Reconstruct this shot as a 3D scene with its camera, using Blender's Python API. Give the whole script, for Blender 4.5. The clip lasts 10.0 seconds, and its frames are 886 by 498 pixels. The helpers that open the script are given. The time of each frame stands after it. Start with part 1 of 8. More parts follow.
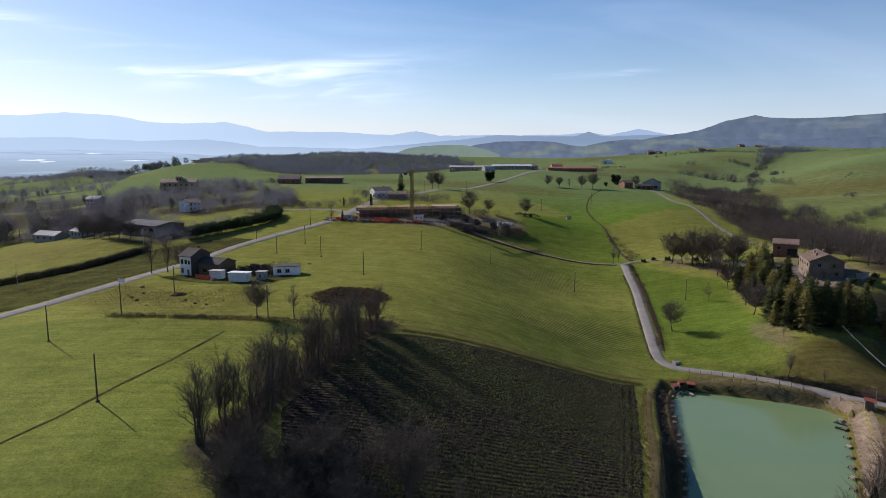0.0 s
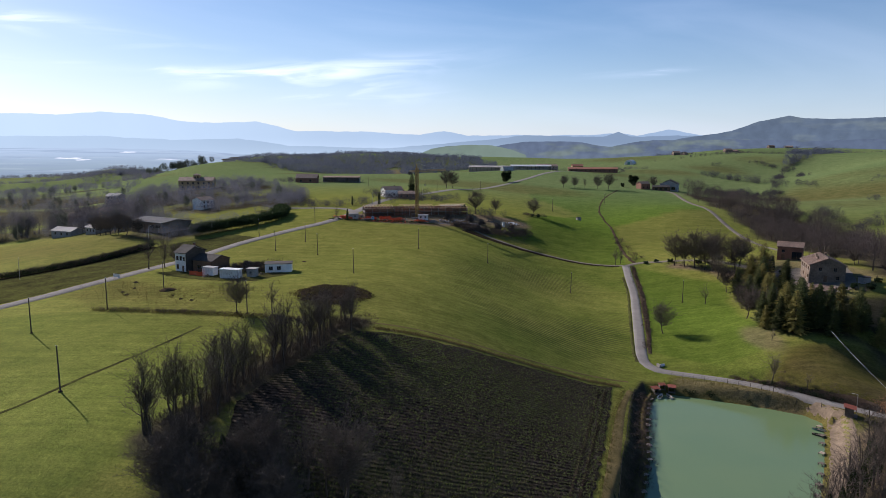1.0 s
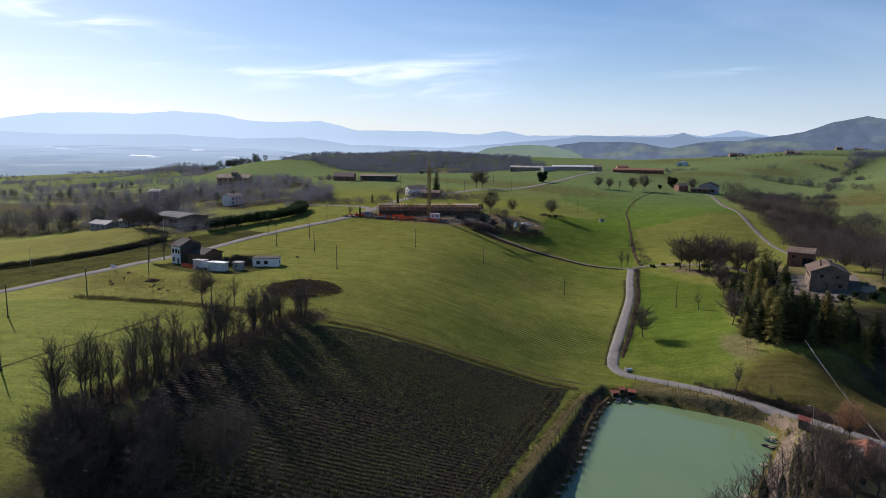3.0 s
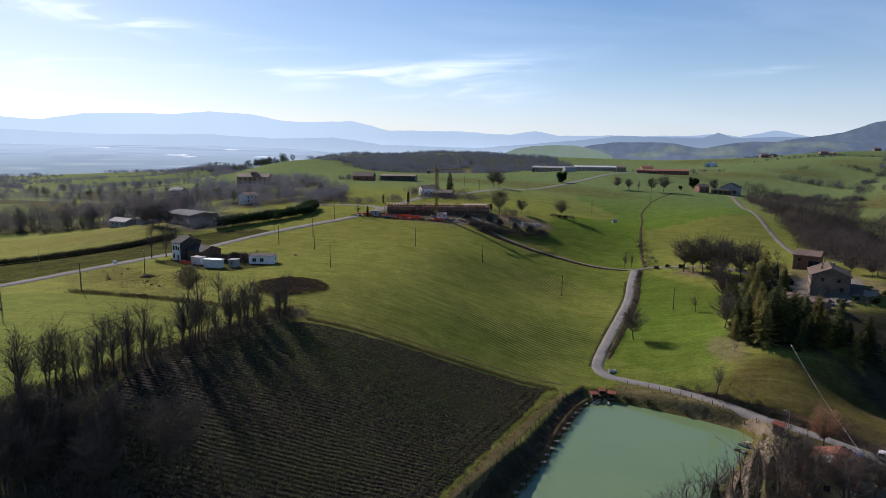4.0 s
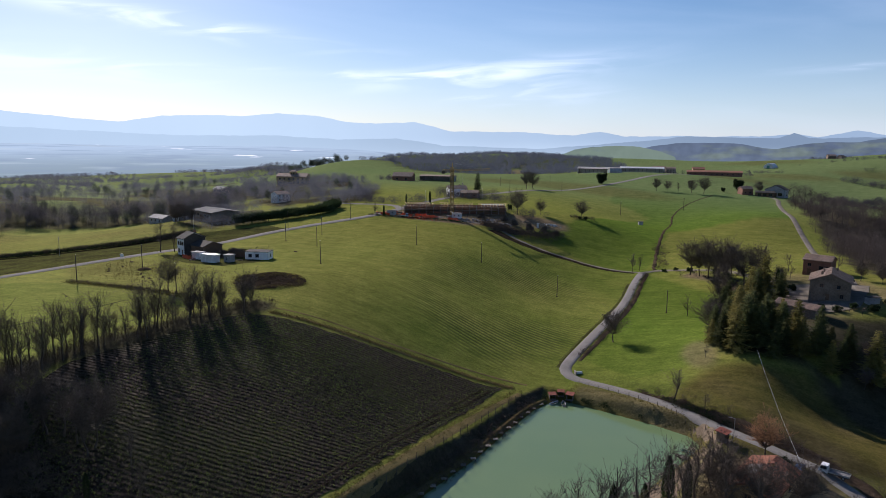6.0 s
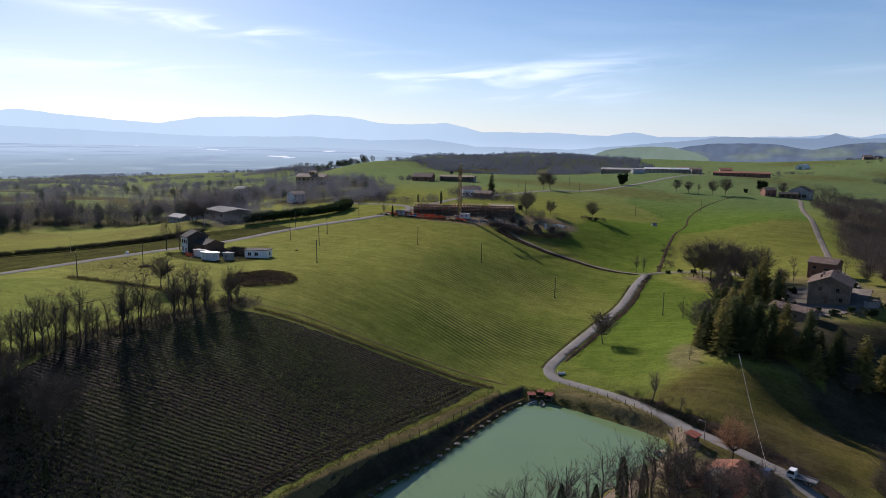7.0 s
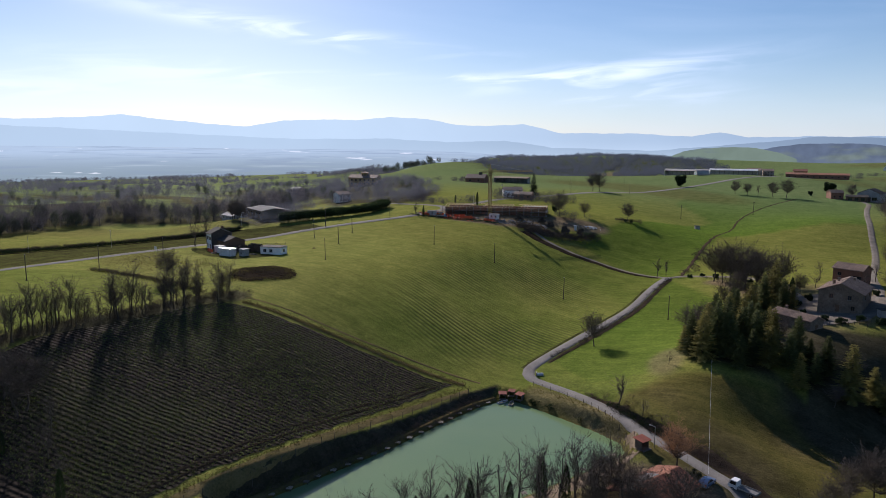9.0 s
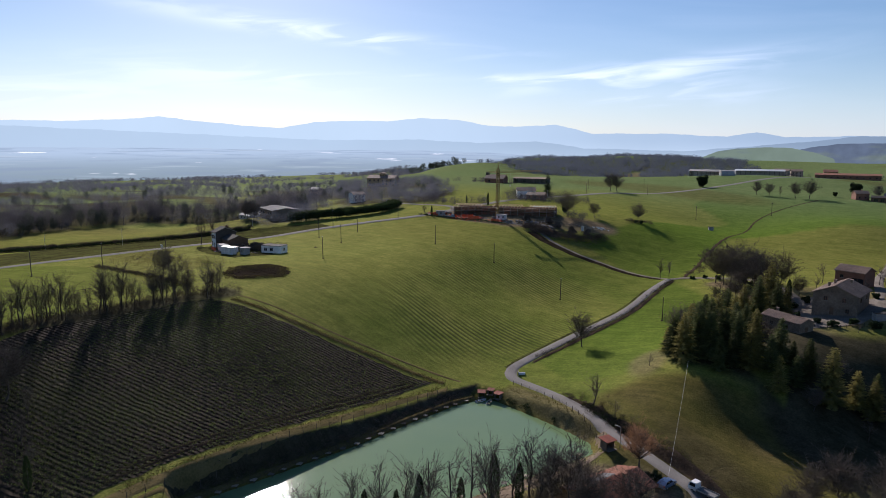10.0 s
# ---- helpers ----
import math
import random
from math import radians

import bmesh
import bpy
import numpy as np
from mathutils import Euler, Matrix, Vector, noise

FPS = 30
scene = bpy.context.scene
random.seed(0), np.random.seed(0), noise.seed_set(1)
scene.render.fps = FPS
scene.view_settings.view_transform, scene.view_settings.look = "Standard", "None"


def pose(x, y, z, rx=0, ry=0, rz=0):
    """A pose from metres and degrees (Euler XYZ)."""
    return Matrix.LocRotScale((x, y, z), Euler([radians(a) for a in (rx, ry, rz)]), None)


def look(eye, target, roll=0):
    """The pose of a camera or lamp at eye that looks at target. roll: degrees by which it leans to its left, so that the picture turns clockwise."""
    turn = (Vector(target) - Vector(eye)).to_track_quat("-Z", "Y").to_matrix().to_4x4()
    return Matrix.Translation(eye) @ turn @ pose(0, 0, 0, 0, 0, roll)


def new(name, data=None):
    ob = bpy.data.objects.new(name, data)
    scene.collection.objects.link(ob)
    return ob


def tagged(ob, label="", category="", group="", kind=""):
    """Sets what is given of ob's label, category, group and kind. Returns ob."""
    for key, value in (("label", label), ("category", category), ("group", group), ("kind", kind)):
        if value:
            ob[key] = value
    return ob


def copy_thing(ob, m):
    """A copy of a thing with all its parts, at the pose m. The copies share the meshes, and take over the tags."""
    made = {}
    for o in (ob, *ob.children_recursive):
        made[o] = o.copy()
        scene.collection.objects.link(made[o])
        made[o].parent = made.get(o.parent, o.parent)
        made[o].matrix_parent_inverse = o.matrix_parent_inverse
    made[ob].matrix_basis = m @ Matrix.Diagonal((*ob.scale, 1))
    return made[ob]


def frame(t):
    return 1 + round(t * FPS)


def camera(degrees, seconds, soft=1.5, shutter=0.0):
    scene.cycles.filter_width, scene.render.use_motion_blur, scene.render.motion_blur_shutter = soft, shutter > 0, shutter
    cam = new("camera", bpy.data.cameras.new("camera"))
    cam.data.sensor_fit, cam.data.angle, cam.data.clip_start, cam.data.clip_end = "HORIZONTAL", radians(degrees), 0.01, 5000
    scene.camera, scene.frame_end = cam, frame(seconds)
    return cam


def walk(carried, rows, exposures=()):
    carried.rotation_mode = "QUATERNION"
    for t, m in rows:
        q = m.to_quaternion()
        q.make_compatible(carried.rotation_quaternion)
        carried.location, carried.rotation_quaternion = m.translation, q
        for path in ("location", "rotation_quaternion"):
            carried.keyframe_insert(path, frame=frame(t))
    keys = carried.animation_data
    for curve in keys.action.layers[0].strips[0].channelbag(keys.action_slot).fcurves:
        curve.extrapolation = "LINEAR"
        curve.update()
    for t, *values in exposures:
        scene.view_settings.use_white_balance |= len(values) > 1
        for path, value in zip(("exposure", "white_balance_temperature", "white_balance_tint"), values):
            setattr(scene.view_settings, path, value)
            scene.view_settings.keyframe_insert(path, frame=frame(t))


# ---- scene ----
cam = camera(67.6, 10.0, soft=0.5)
METRES, EYE, TILT, LEAN, TURN = 135.0, 64.0, -8.6, 0.0, 0.0
ROWS = [
    (0.0, 0.0, 0.0, 0.0, 0.0, 0.0, -0.0),
    (0.5, 0.0474, -0.0029, -0.0004, 1.22, -0.01, -0.31),
    (1.0, 0.0958, -0.0051, -0.0009, 2.47, -0.02, -0.6),
    (1.5, 0.1447, -0.0062, -0.0012, 3.73, -0.06, -0.88),
    (2.0, 0.1941, -0.0063, -0.0011, 5.04, -0.08, -1.19),
    (2.5, 0.2437, -0.0057, -0.0007, 6.37, -0.11, -1.48),
    (4.0, 0.3938, 0.005, 0.0011, 10.5, -0.23, -2.26),
    (4.5, 0.4439, 0.0098, 0.0019, 11.86, -0.27, -2.46),
    (5.0, 0.4935, 0.016, 0.0029, 13.24, -0.31, -2.66),
    (5.5, 0.5433, 0.0233, 0.004, 14.64, -0.36, -2.87),
    (7.0, 0.6911, 0.053, 0.0083, 18.92, -0.51, -3.47),
    (7.5, 0.7403, 0.0652, 0.01, 20.42, -0.56, -3.62),
    (8.0, 0.7892, 0.0787, 0.0118, 22.69, -0.68, -3.87),
    (8.5, 0.838, 0.0938, 0.0141, 24.51, -0.78, -4.07),
    (9.0, 0.8858, 0.11, 0.0162, 25.79, -0.83, -4.23),
    (9.5, 0.9331, 0.1277, 0.0183, 27.17, -0.9, -4.39),
    (10.0, 0.9799, 0.1464, 0.0206, 28.59, -0.97, -4.5),
]
EXPOSURE = 0.58
walk(cam, [(t, pose(0, 0, EYE, TILT, LEAN, TURN) @ pose(METRES * x, METRES * y, METRES * z, 90 + pitch, roll, yaw)) for t, x, y, z, yaw, pitch, roll in ROWS],
     [(0.0, EXPOSURE, 5980, 20), (10.0, EXPOSURE - 0.1, 5980, 20)])

# ---------------------------------------------------------------- sky and sun
from mathutils import geometry

SUN_AZ, SUN_EL = -45.4, 27.4


def build_world():
    world = bpy.data.worlds.new("sky")
    scene.world = world
    world.use_nodes = True
    nt = world.node_tree
    nt.nodes.clear()
    N, L = nt.nodes.new, nt.links.new

    def mth(op, a, b=None, c=None):
        n = N("ShaderNodeMath")
        n.operation = op
        for i, v in enumerate((a, b, c)):
            if v is None:
                continue
            if isinstance(v, (int, float)):
                n.inputs[i].default_value = v
            else:
                L(v, n.inputs[i])
        return n.outputs[0]

    sky = N("ShaderNodeTexSky")
    sky.sky_type = "NISHITA"
    sky.sun_disc = False
    sky.sun_elevation = radians(SUN_EL)
    sky.sun_rotation = radians(SUN_AZ)
    sky.altitude = 200
    sky.air_density, sky.dust_density, sky.ozone_density = 1.0, 0.35, 2.0
    tex = N("ShaderNodeTexCoord")
    sep = N("ShaderNodeSeparateXYZ")
    L(tex.outputs["Generated"], sep.inputs[0])
    az = mth("ARCTAN2", sep.outputs[0], sep.outputs[1])
    el = mth("ARCSINE", sep.outputs[2])

    def streaks(su, sv, tilt, lo, hi, seed):
        comb = N("ShaderNodeCombineXYZ")
        L(mth("MULTIPLY", az, su), comb.inputs[0])
        L(mth("MULTIPLY", mth("ADD", el, mth("MULTIPLY", az, tilt)), sv), comb.inputs[1])
        comb.inputs[2].default_value = seed
        n = N("ShaderNodeTexNoise")
        n.inputs["Scale"].default_value = 1.0
        n.inputs["Detail"].default_value = 7
        n.inputs["Roughness"].default_value = 0.5
        n.inputs["Distortion"].default_value = 0.9
        L(comb.outputs[0], n.inputs["Vector"])
        r = N("ShaderNodeMapRange")
        r.interpolation_type = "SMOOTHSTEP"
        L(n.outputs[0], r.inputs[0])
        r.inputs[1].default_value, r.inputs[2].default_value = lo, hi
        return r.outputs[0]

    def bank(a0, e0, ra, re, tilt):
        u = mth("DIVIDE", mth("SUBTRACT", az, radians(a0)), radians(ra))
        v = mth("DIVIDE", mth("SUBTRACT", mth("SUBTRACT", el, radians(e0)), mth("MULTIPLY", mth("SUBTRACT", az, radians(a0)), tilt)), radians(re))
        return mth("POWER", 2.718, mth("MULTIPLY", mth("ADD", mth("MULTIPLY", u, u), mth("MULTIPLY", v, v)), -1.0))

    wisps = streaks(6.0, 42.0, -0.08, 0.40, 0.64, 3.1)
    banks = None
    for b in ((-14, 6.1, 9.5, 0.75, 0.10), (-10.5, 4.6, 5.0, 0.8, 0.03), (-46, 5.6, 9.0, 1.3, -0.05), (-27, 5.9, 12.0, 0.30, 0.01),
              (13, 6.0, 3.4, 0.22, 0.05), (-40, 9.5, 12.0, 0.7, -0.10), (-58, 3.9, 9.0, 1.2, 0.0)):
        k = bank(*b)
        banks = k if banks is None else mth("ADD", banks, k)
    cloud = mth("MULTIPLY", mth("MINIMUM", banks, 1.0), mth("ADD", mth("MULTIPLY", wisps, 0.95), 0.10))
    veil = mth("MULTIPLY", streaks(2.0, 9.0, 0.1, 0.35, 0.8, 8.0), 0.12)
    # thin milky haze that thickens towards the horizon
    haze = mth("POWER", 2.718, mth("MULTIPLY", mth("MAXIMUM", el, 0.0), -9.0))
    amount = mth("MINIMUM", mth("ADD", cloud, veil), 1.0)
    low = N("ShaderNodeMix")
    low.data_type = "RGBA"
    L(mth("MULTIPLY", haze, 0.55), low.inputs[0])
    low.inputs[7].default_value = (9.4, 11.3, 13.6, 1)
    mix = N("ShaderNodeMix")
    mix.data_type = "RGBA"
    L(amount, mix.inputs[0])
    sat = N("ShaderNodeHueSaturation")
    sat.inputs["Saturation"].default_value = 1.32
    L(sky.outputs[0], sat.inputs["Color"])
    L(sat.outputs[0], low.inputs[6])
    L(low.outputs[2], mix.inputs[6])
    mix.inputs[7].default_value = (11.6, 13.2, 15.2, 1)
    bg = N("ShaderNodeBackground")
    bg.inputs[1].default_value = 0.058
    L(mix.outputs[2], bg.inputs[0])
    out = N("ShaderNodeOutputWorld")
    L(bg.outputs[0], out.inputs[0])


build_world()
lamp = bpy.data.lights.new("sun", "SUN")
lamp.energy, lamp.angle, lamp.color = 4.9, radians(0.5), (1.0, 0.90, 0.76)
sun = new("sun", lamp)
_a, _e = radians(SUN_AZ), radians(SUN_EL)
sun.matrix_world = look((1000 * math.sin(_a) * math.cos(_e), 1000 * math.cos(_a) * math.cos(_e), 1000 * math.sin(_e)), (0, 0, 0))

# ---------------------------------------------------------------- materials


def material(name, base, dark=None, rough=0.85, metal=0.0, fine=6.0, coarse=0.7, bump=0.15, vary=0.12, spec=0.25, translucent=0.0, world_space=False, stripes=None):
    """Two scales of noise between base and dark, fine relief, a slight change from object to object."""
    m = bpy.data.materials.new(name)
    m.use_nodes = True
    nt = m.node_tree
    N, L = nt.nodes.new, nt.links.new
    bsdf = nt.nodes["Principled BSDF"]
    out = nt.nodes["Material Output"]
    dark = dark or tuple(c * 0.6 for c in base)
    if world_space:
        pos = N("ShaderNodeNewGeometry").outputs["Position"]
    else:
        pos = N("ShaderNodeTexCoord").outputs["Object"]
    a, b = N("ShaderNodeTexNoise"), N("ShaderNodeTexNoise")
    for n, s, d in ((a, fine, 5), (b, coarse, 3)):
        n.inputs["Scale"].default_value = s
        n.inputs["Detail"].default_value = d
        L(pos, n.inputs["Vector"])
    add = N("ShaderNodeMath")
    add.operation = "MULTIPLY_ADD"
    L(a.outputs[0], add.inputs[0])
    add.inputs[1].default_value = 0.55
    half = N("ShaderNodeMath")
    half.operation = "MULTIPLY"
    L(b.outputs[0], half.inputs[0])
    half.inputs[1].default_value = 0.6
    L(half.outputs[0], add.inputs[2])
    ramp = N("ShaderNodeValToRGB")
    ramp.color_ramp.elements[0].position, ramp.color_ramp.elements[1].position = 0.36, 0.78
    ramp.color_ramp.elements[0].color, ramp.color_ramp.elements[1].color = (*dark, 1), (*base, 1)
    L(add.outputs[0], ramp.inputs[0])
    hsv = N("ShaderNodeHueSaturation")
    L(ramp.outputs[0], hsv.inputs["Color"])
    info = N("ShaderNodeObjectInfo")
    mr = N("ShaderNodeMapRange")
    L(info.outputs["Random"], mr.inputs[0])
    mr.inputs[3].default_value, mr.inputs[4].default_value = 1 - vary, 1 + vary
    L(mr.outputs[0], hsv.inputs["Value"])
    L(hsv.outputs[0], bsdf.inputs["Base Color"])
    bsdf.inputs["Roughness"].default_value = rough
    bsdf.inputs["Metallic"].default_value = metal
    bsdf.inputs["Specular IOR Level"].default_value = 0.0 if world_space and spec < 0.2 else spec
    if bump:
        bp = N("ShaderNodeBump")
        bp.inputs["Strength"].default_value = bump
        bp.inputs["Distance"].default_value = 0.1
        L(a.outputs[0], bp.inputs["Height"])
        L(bp.outputs[0], bsdf.inputs["Normal"])
    if translucent:
        tr = N("ShaderNodeBsdfTranslucent")
        L(hsv.outputs[0], tr.inputs[0])
        mx = N("ShaderNodeMixShader")
        mx.inputs[0].default_value = translucent
        L(bsdf.outputs[0], mx.inputs[1])
        L(tr.outputs[0], mx.inputs[2])
        L(mx.outputs[0], out.inputs[0])
    return m


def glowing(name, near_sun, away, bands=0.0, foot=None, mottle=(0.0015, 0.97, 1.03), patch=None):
    """Far range: a plain glowing backdrop with haze painted into its tint, which changes along it; bands: flat strips
    of woods and fields, and painted white sun glints.
    """
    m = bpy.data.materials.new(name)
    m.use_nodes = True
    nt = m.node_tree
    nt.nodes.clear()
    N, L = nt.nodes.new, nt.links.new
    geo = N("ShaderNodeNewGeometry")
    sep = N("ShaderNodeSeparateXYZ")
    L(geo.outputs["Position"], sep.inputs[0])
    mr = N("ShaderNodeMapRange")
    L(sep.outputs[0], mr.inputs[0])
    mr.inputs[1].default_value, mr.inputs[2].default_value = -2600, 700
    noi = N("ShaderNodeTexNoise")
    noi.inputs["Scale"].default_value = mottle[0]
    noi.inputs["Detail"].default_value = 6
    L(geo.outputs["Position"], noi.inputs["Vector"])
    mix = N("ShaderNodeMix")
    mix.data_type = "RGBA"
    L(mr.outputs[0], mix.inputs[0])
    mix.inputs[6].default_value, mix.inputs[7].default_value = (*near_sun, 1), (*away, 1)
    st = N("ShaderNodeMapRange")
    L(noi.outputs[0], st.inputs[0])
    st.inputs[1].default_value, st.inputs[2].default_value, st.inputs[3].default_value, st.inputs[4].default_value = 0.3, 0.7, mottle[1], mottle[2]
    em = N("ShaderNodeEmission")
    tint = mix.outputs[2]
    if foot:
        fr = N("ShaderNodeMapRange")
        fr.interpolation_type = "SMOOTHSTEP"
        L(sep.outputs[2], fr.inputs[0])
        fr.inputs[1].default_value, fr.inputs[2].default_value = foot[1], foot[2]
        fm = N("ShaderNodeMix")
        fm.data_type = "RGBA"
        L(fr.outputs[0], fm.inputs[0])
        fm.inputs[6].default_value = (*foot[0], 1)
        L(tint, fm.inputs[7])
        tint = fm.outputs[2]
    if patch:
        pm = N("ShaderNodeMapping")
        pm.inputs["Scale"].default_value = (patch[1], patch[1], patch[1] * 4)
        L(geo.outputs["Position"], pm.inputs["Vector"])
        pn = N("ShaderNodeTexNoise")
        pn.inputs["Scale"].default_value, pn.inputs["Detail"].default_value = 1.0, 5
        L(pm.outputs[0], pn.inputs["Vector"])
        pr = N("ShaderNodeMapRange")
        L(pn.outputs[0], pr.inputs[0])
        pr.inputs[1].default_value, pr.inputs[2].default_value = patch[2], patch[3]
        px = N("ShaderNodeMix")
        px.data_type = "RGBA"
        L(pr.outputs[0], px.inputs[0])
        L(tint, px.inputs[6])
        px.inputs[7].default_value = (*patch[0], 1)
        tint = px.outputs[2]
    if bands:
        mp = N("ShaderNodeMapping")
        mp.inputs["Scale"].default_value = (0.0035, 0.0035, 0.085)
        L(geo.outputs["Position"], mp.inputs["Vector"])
        # the white strips paint sun glints on roofs and river
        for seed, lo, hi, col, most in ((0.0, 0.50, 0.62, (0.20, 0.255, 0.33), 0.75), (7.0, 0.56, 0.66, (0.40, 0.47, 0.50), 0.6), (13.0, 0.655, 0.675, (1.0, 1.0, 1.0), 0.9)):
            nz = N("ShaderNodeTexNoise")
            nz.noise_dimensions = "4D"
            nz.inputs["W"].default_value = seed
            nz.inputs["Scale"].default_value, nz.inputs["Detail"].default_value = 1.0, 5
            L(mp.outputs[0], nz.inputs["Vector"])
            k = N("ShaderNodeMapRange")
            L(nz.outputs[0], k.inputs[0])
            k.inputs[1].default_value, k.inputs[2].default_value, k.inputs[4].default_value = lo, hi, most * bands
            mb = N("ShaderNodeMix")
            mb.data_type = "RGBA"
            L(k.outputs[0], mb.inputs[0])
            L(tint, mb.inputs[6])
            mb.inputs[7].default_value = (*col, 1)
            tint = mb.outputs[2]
    L(tint, em.inputs[0])
    L(st.outputs[0], em.inputs[1])
    out = N("ShaderNodeOutputMaterial")
    L(em.outputs[0], out.inputs[0])
    return m


def ground_material():
    m = bpy.data.materials.new("meadow_and_soil")
    m.use_nodes = True
    nt = m.node_tree
    N, L = nt.nodes.new, nt.links.new
    bsdf = nt.nodes["Principled BSDF"]
    pos = N("ShaderNodeNewGeometry").outputs["Position"]

    def noise_tex(scale, detail, rough=0.5, vec=None):
        n = N("ShaderNodeTexNoise")
        n.inputs["Scale"].default_value, n.inputs["Detail"].default_value, n.inputs["Roughness"].default_value = scale, detail, rough
        L(vec or pos, n.inputs["Vector"])
        return n.outputs[0]

    def ramp(f, lo, hi, c0, c1):
        r = N("ShaderNodeValToRGB")
        r.color_ramp.elements[0].position, r.color_ramp.elements[1].position = lo, hi
        r.color_ramp.elements[0].color, r.color_ramp.elements[1].color = (*c0, 1), (*c1, 1)
        L(f, r.inputs[0])
        return r.outputs[0]

    def mixc(f, a, b, blend="MIX"):
        x = N("ShaderNodeMix")
        x.data_type, x.blend_type = "RGBA", blend
        if isinstance(f, float):
            x.inputs[0].default_value = f
        else:
            L(f, x.inputs[0])
        L(a, x.inputs[6])
        L(b, x.inputs[7])
        return x.outputs[2]

    def attr(name):
        a = N("ShaderNodeAttribute")
        a.attribute_name = name
        return a.outputs["Fac"]

    fine, mid, big = noise_tex(2.2, 8, 0.65), noise_tex(0.16, 6, 0.6), noise_tex(0.022, 4)
    meadow = mixc(big, ramp(mid, 0.3, 0.7, (0.119, 0.145, 0.027), (0.179, 0.192, 0.042)), ramp(mid, 0.3, 0.7, (0.134, 0.143, 0.030), (0.200, 0.190, 0.048)))
    lush = ramp(mid, 0.3, 0.7, (0.064, 0.108, 0.012), (0.098, 0.144, 0.020))
    # paler tone that paints haze into the distant fields
    wheat = ramp(mid, 0.3, 0.7, (0.090, 0.130, 0.056), (0.130, 0.172, 0.082))
    dry = ramp(mid, 0.3, 0.72, (0.060, 0.048, 0.014), (0.114, 0.088, 0.030))
    bare = ramp(mid, 0.3, 0.7, (0.10, 0.072, 0.048), (0.20, 0.15, 0.10))
    # dark leaf litter, darkened further to paint shade below the grove
    litter_and_shade = ramp(mid, 0.3, 0.7, (0.024, 0.020, 0.015), (0.062, 0.051, 0.038))
    c = mixc(attr("lush"), meadow, lush)
    c = mixc(attr("wheat"), c, wheat)
    c = mixc(attr("dry"), c, dry)
    c = mixc(attr("bare"), c, bare)
    c = mixc(attr("wood"), c, litter_and_shade)
    smap = N("ShaderNodeMapping")
    smap.inputs["Rotation"].default_value = (0, 0, radians(20))
    smap.inputs["Scale"].default_value = (0.06, 0.75, 0.1)
    L(pos, smap.inputs["Vector"])
    streak = noise_tex(1.0, 5, 0.6, smap.outputs[0])
    c = mixc(0.42, c, ramp(streak, 0.34, 0.68, (0.58, 0.62, 0.54), (1.32, 1.28, 1.22)), "MULTIPLY")
    blot = noise_tex(0.7, 6, 0.75)
    c = mixc(0.5, c, ramp(blot, 0.34, 0.66, (0.62, 0.66, 0.58), (1.40, 1.36, 1.30)), "MULTIPLY")
    speck = ramp(fine, 0.32, 0.72, (0.45, 0.47, 0.40), (1.50, 1.50, 1.50))
    c = mixc(0.6, c, speck, "MULTIPLY")
    # drill rows that run down the slope, with soil between them
    mp = N("ShaderNodeMapping")
    mp.inputs["Rotation"].default_value = (0, 0, radians(20))
    L(pos, mp.inputs["Vector"])
    wv = N("ShaderNodeTexWave")
    wv.wave_type, wv.bands_direction = "BANDS", "Y"
    wv.inputs["Scale"].default_value = 0.165
    wv.inputs["Distortion"].default_value = 2.2
    wv.inputs["Detail"].default_value = 2
    wv.inputs["Detail Scale"].default_value = 0.15
    L(mp.outputs[0], wv.inputs["Vector"])
    gap = N("ShaderNodeMapRange")
    L(wv.outputs["Fac"], gap.inputs[0])
    gap.inputs[1].default_value, gap.inputs[2].default_value, gap.inputs[3].default_value, gap.inputs[4].default_value = 0.05, 0.55, 0.95, 0.0
    seen = N("ShaderNodeMath")
    seen.operation = "MULTIPLY"
    L(gap.outputs[0], seen.inputs[0])
    L(attr("rows"), seen.inputs[1])
    c = mixc(seen.outputs[0], c, ramp(mid, 0.3, 0.7, (0.030, 0.036, 0.012), (0.055, 0.060, 0.020)))
    L(c, bsdf.inputs["Base Color"])
    bsdf.inputs["Roughness"].default_value = 0.9
    bsdf.inputs["Specular IOR Level"].default_value = 0.0
    bsdf.inputs["Sheen Weight"].default_value = 0.006
    bsdf.inputs["Sheen Roughness"].default_value = 0.35
    bsdf.inputs["Sheen Tint"].default_value = (1.0, 0.97, 0.85, 1)
    hgt = N("ShaderNodeMath")
    hgt.operation = "MULTIPLY"
    L(wv.outputs["Fac"], hgt.inputs[0])
    L(attr("rows"), hgt.inputs[1])
    both = N("ShaderNodeMath")
    both.operation = "MULTIPLY_ADD"
    L(fine, both.inputs[0])
    both.inputs[1].default_value = 0.9
    L(hgt.outputs[0], both.inputs[2])
    bp = N("ShaderNodeBump")
    bp.inputs["Strength"].default_value = 0.7
    bp.inputs["Distance"].default_value = 0.30
    L(both.outputs[0], bp.inputs["Height"])
    L(bp.outputs[0], bsdf.inputs["Normal"])
    # the faint waxy gloss of grass blades against the light
    wax = N("ShaderNodeBsdfGlossy")
    wax.inputs["Color"].default_value = (0.85, 0.90, 0.48, 1)
    wax.inputs["Roughness"].default_value = 0.62
    L(bp.outputs[0], wax.inputs["Normal"])
    both_lobes = N("ShaderNodeMixShader")
    both_lobes.inputs[0].default_value = 0.009
    L(bsdf.outputs[0], both_lobes.inputs[1])
    L(wax.outputs[0], both_lobes.inputs[2])
    L(both_lobes.outputs[0], nt.nodes["Material Output"].inputs["Surface"])
    return m


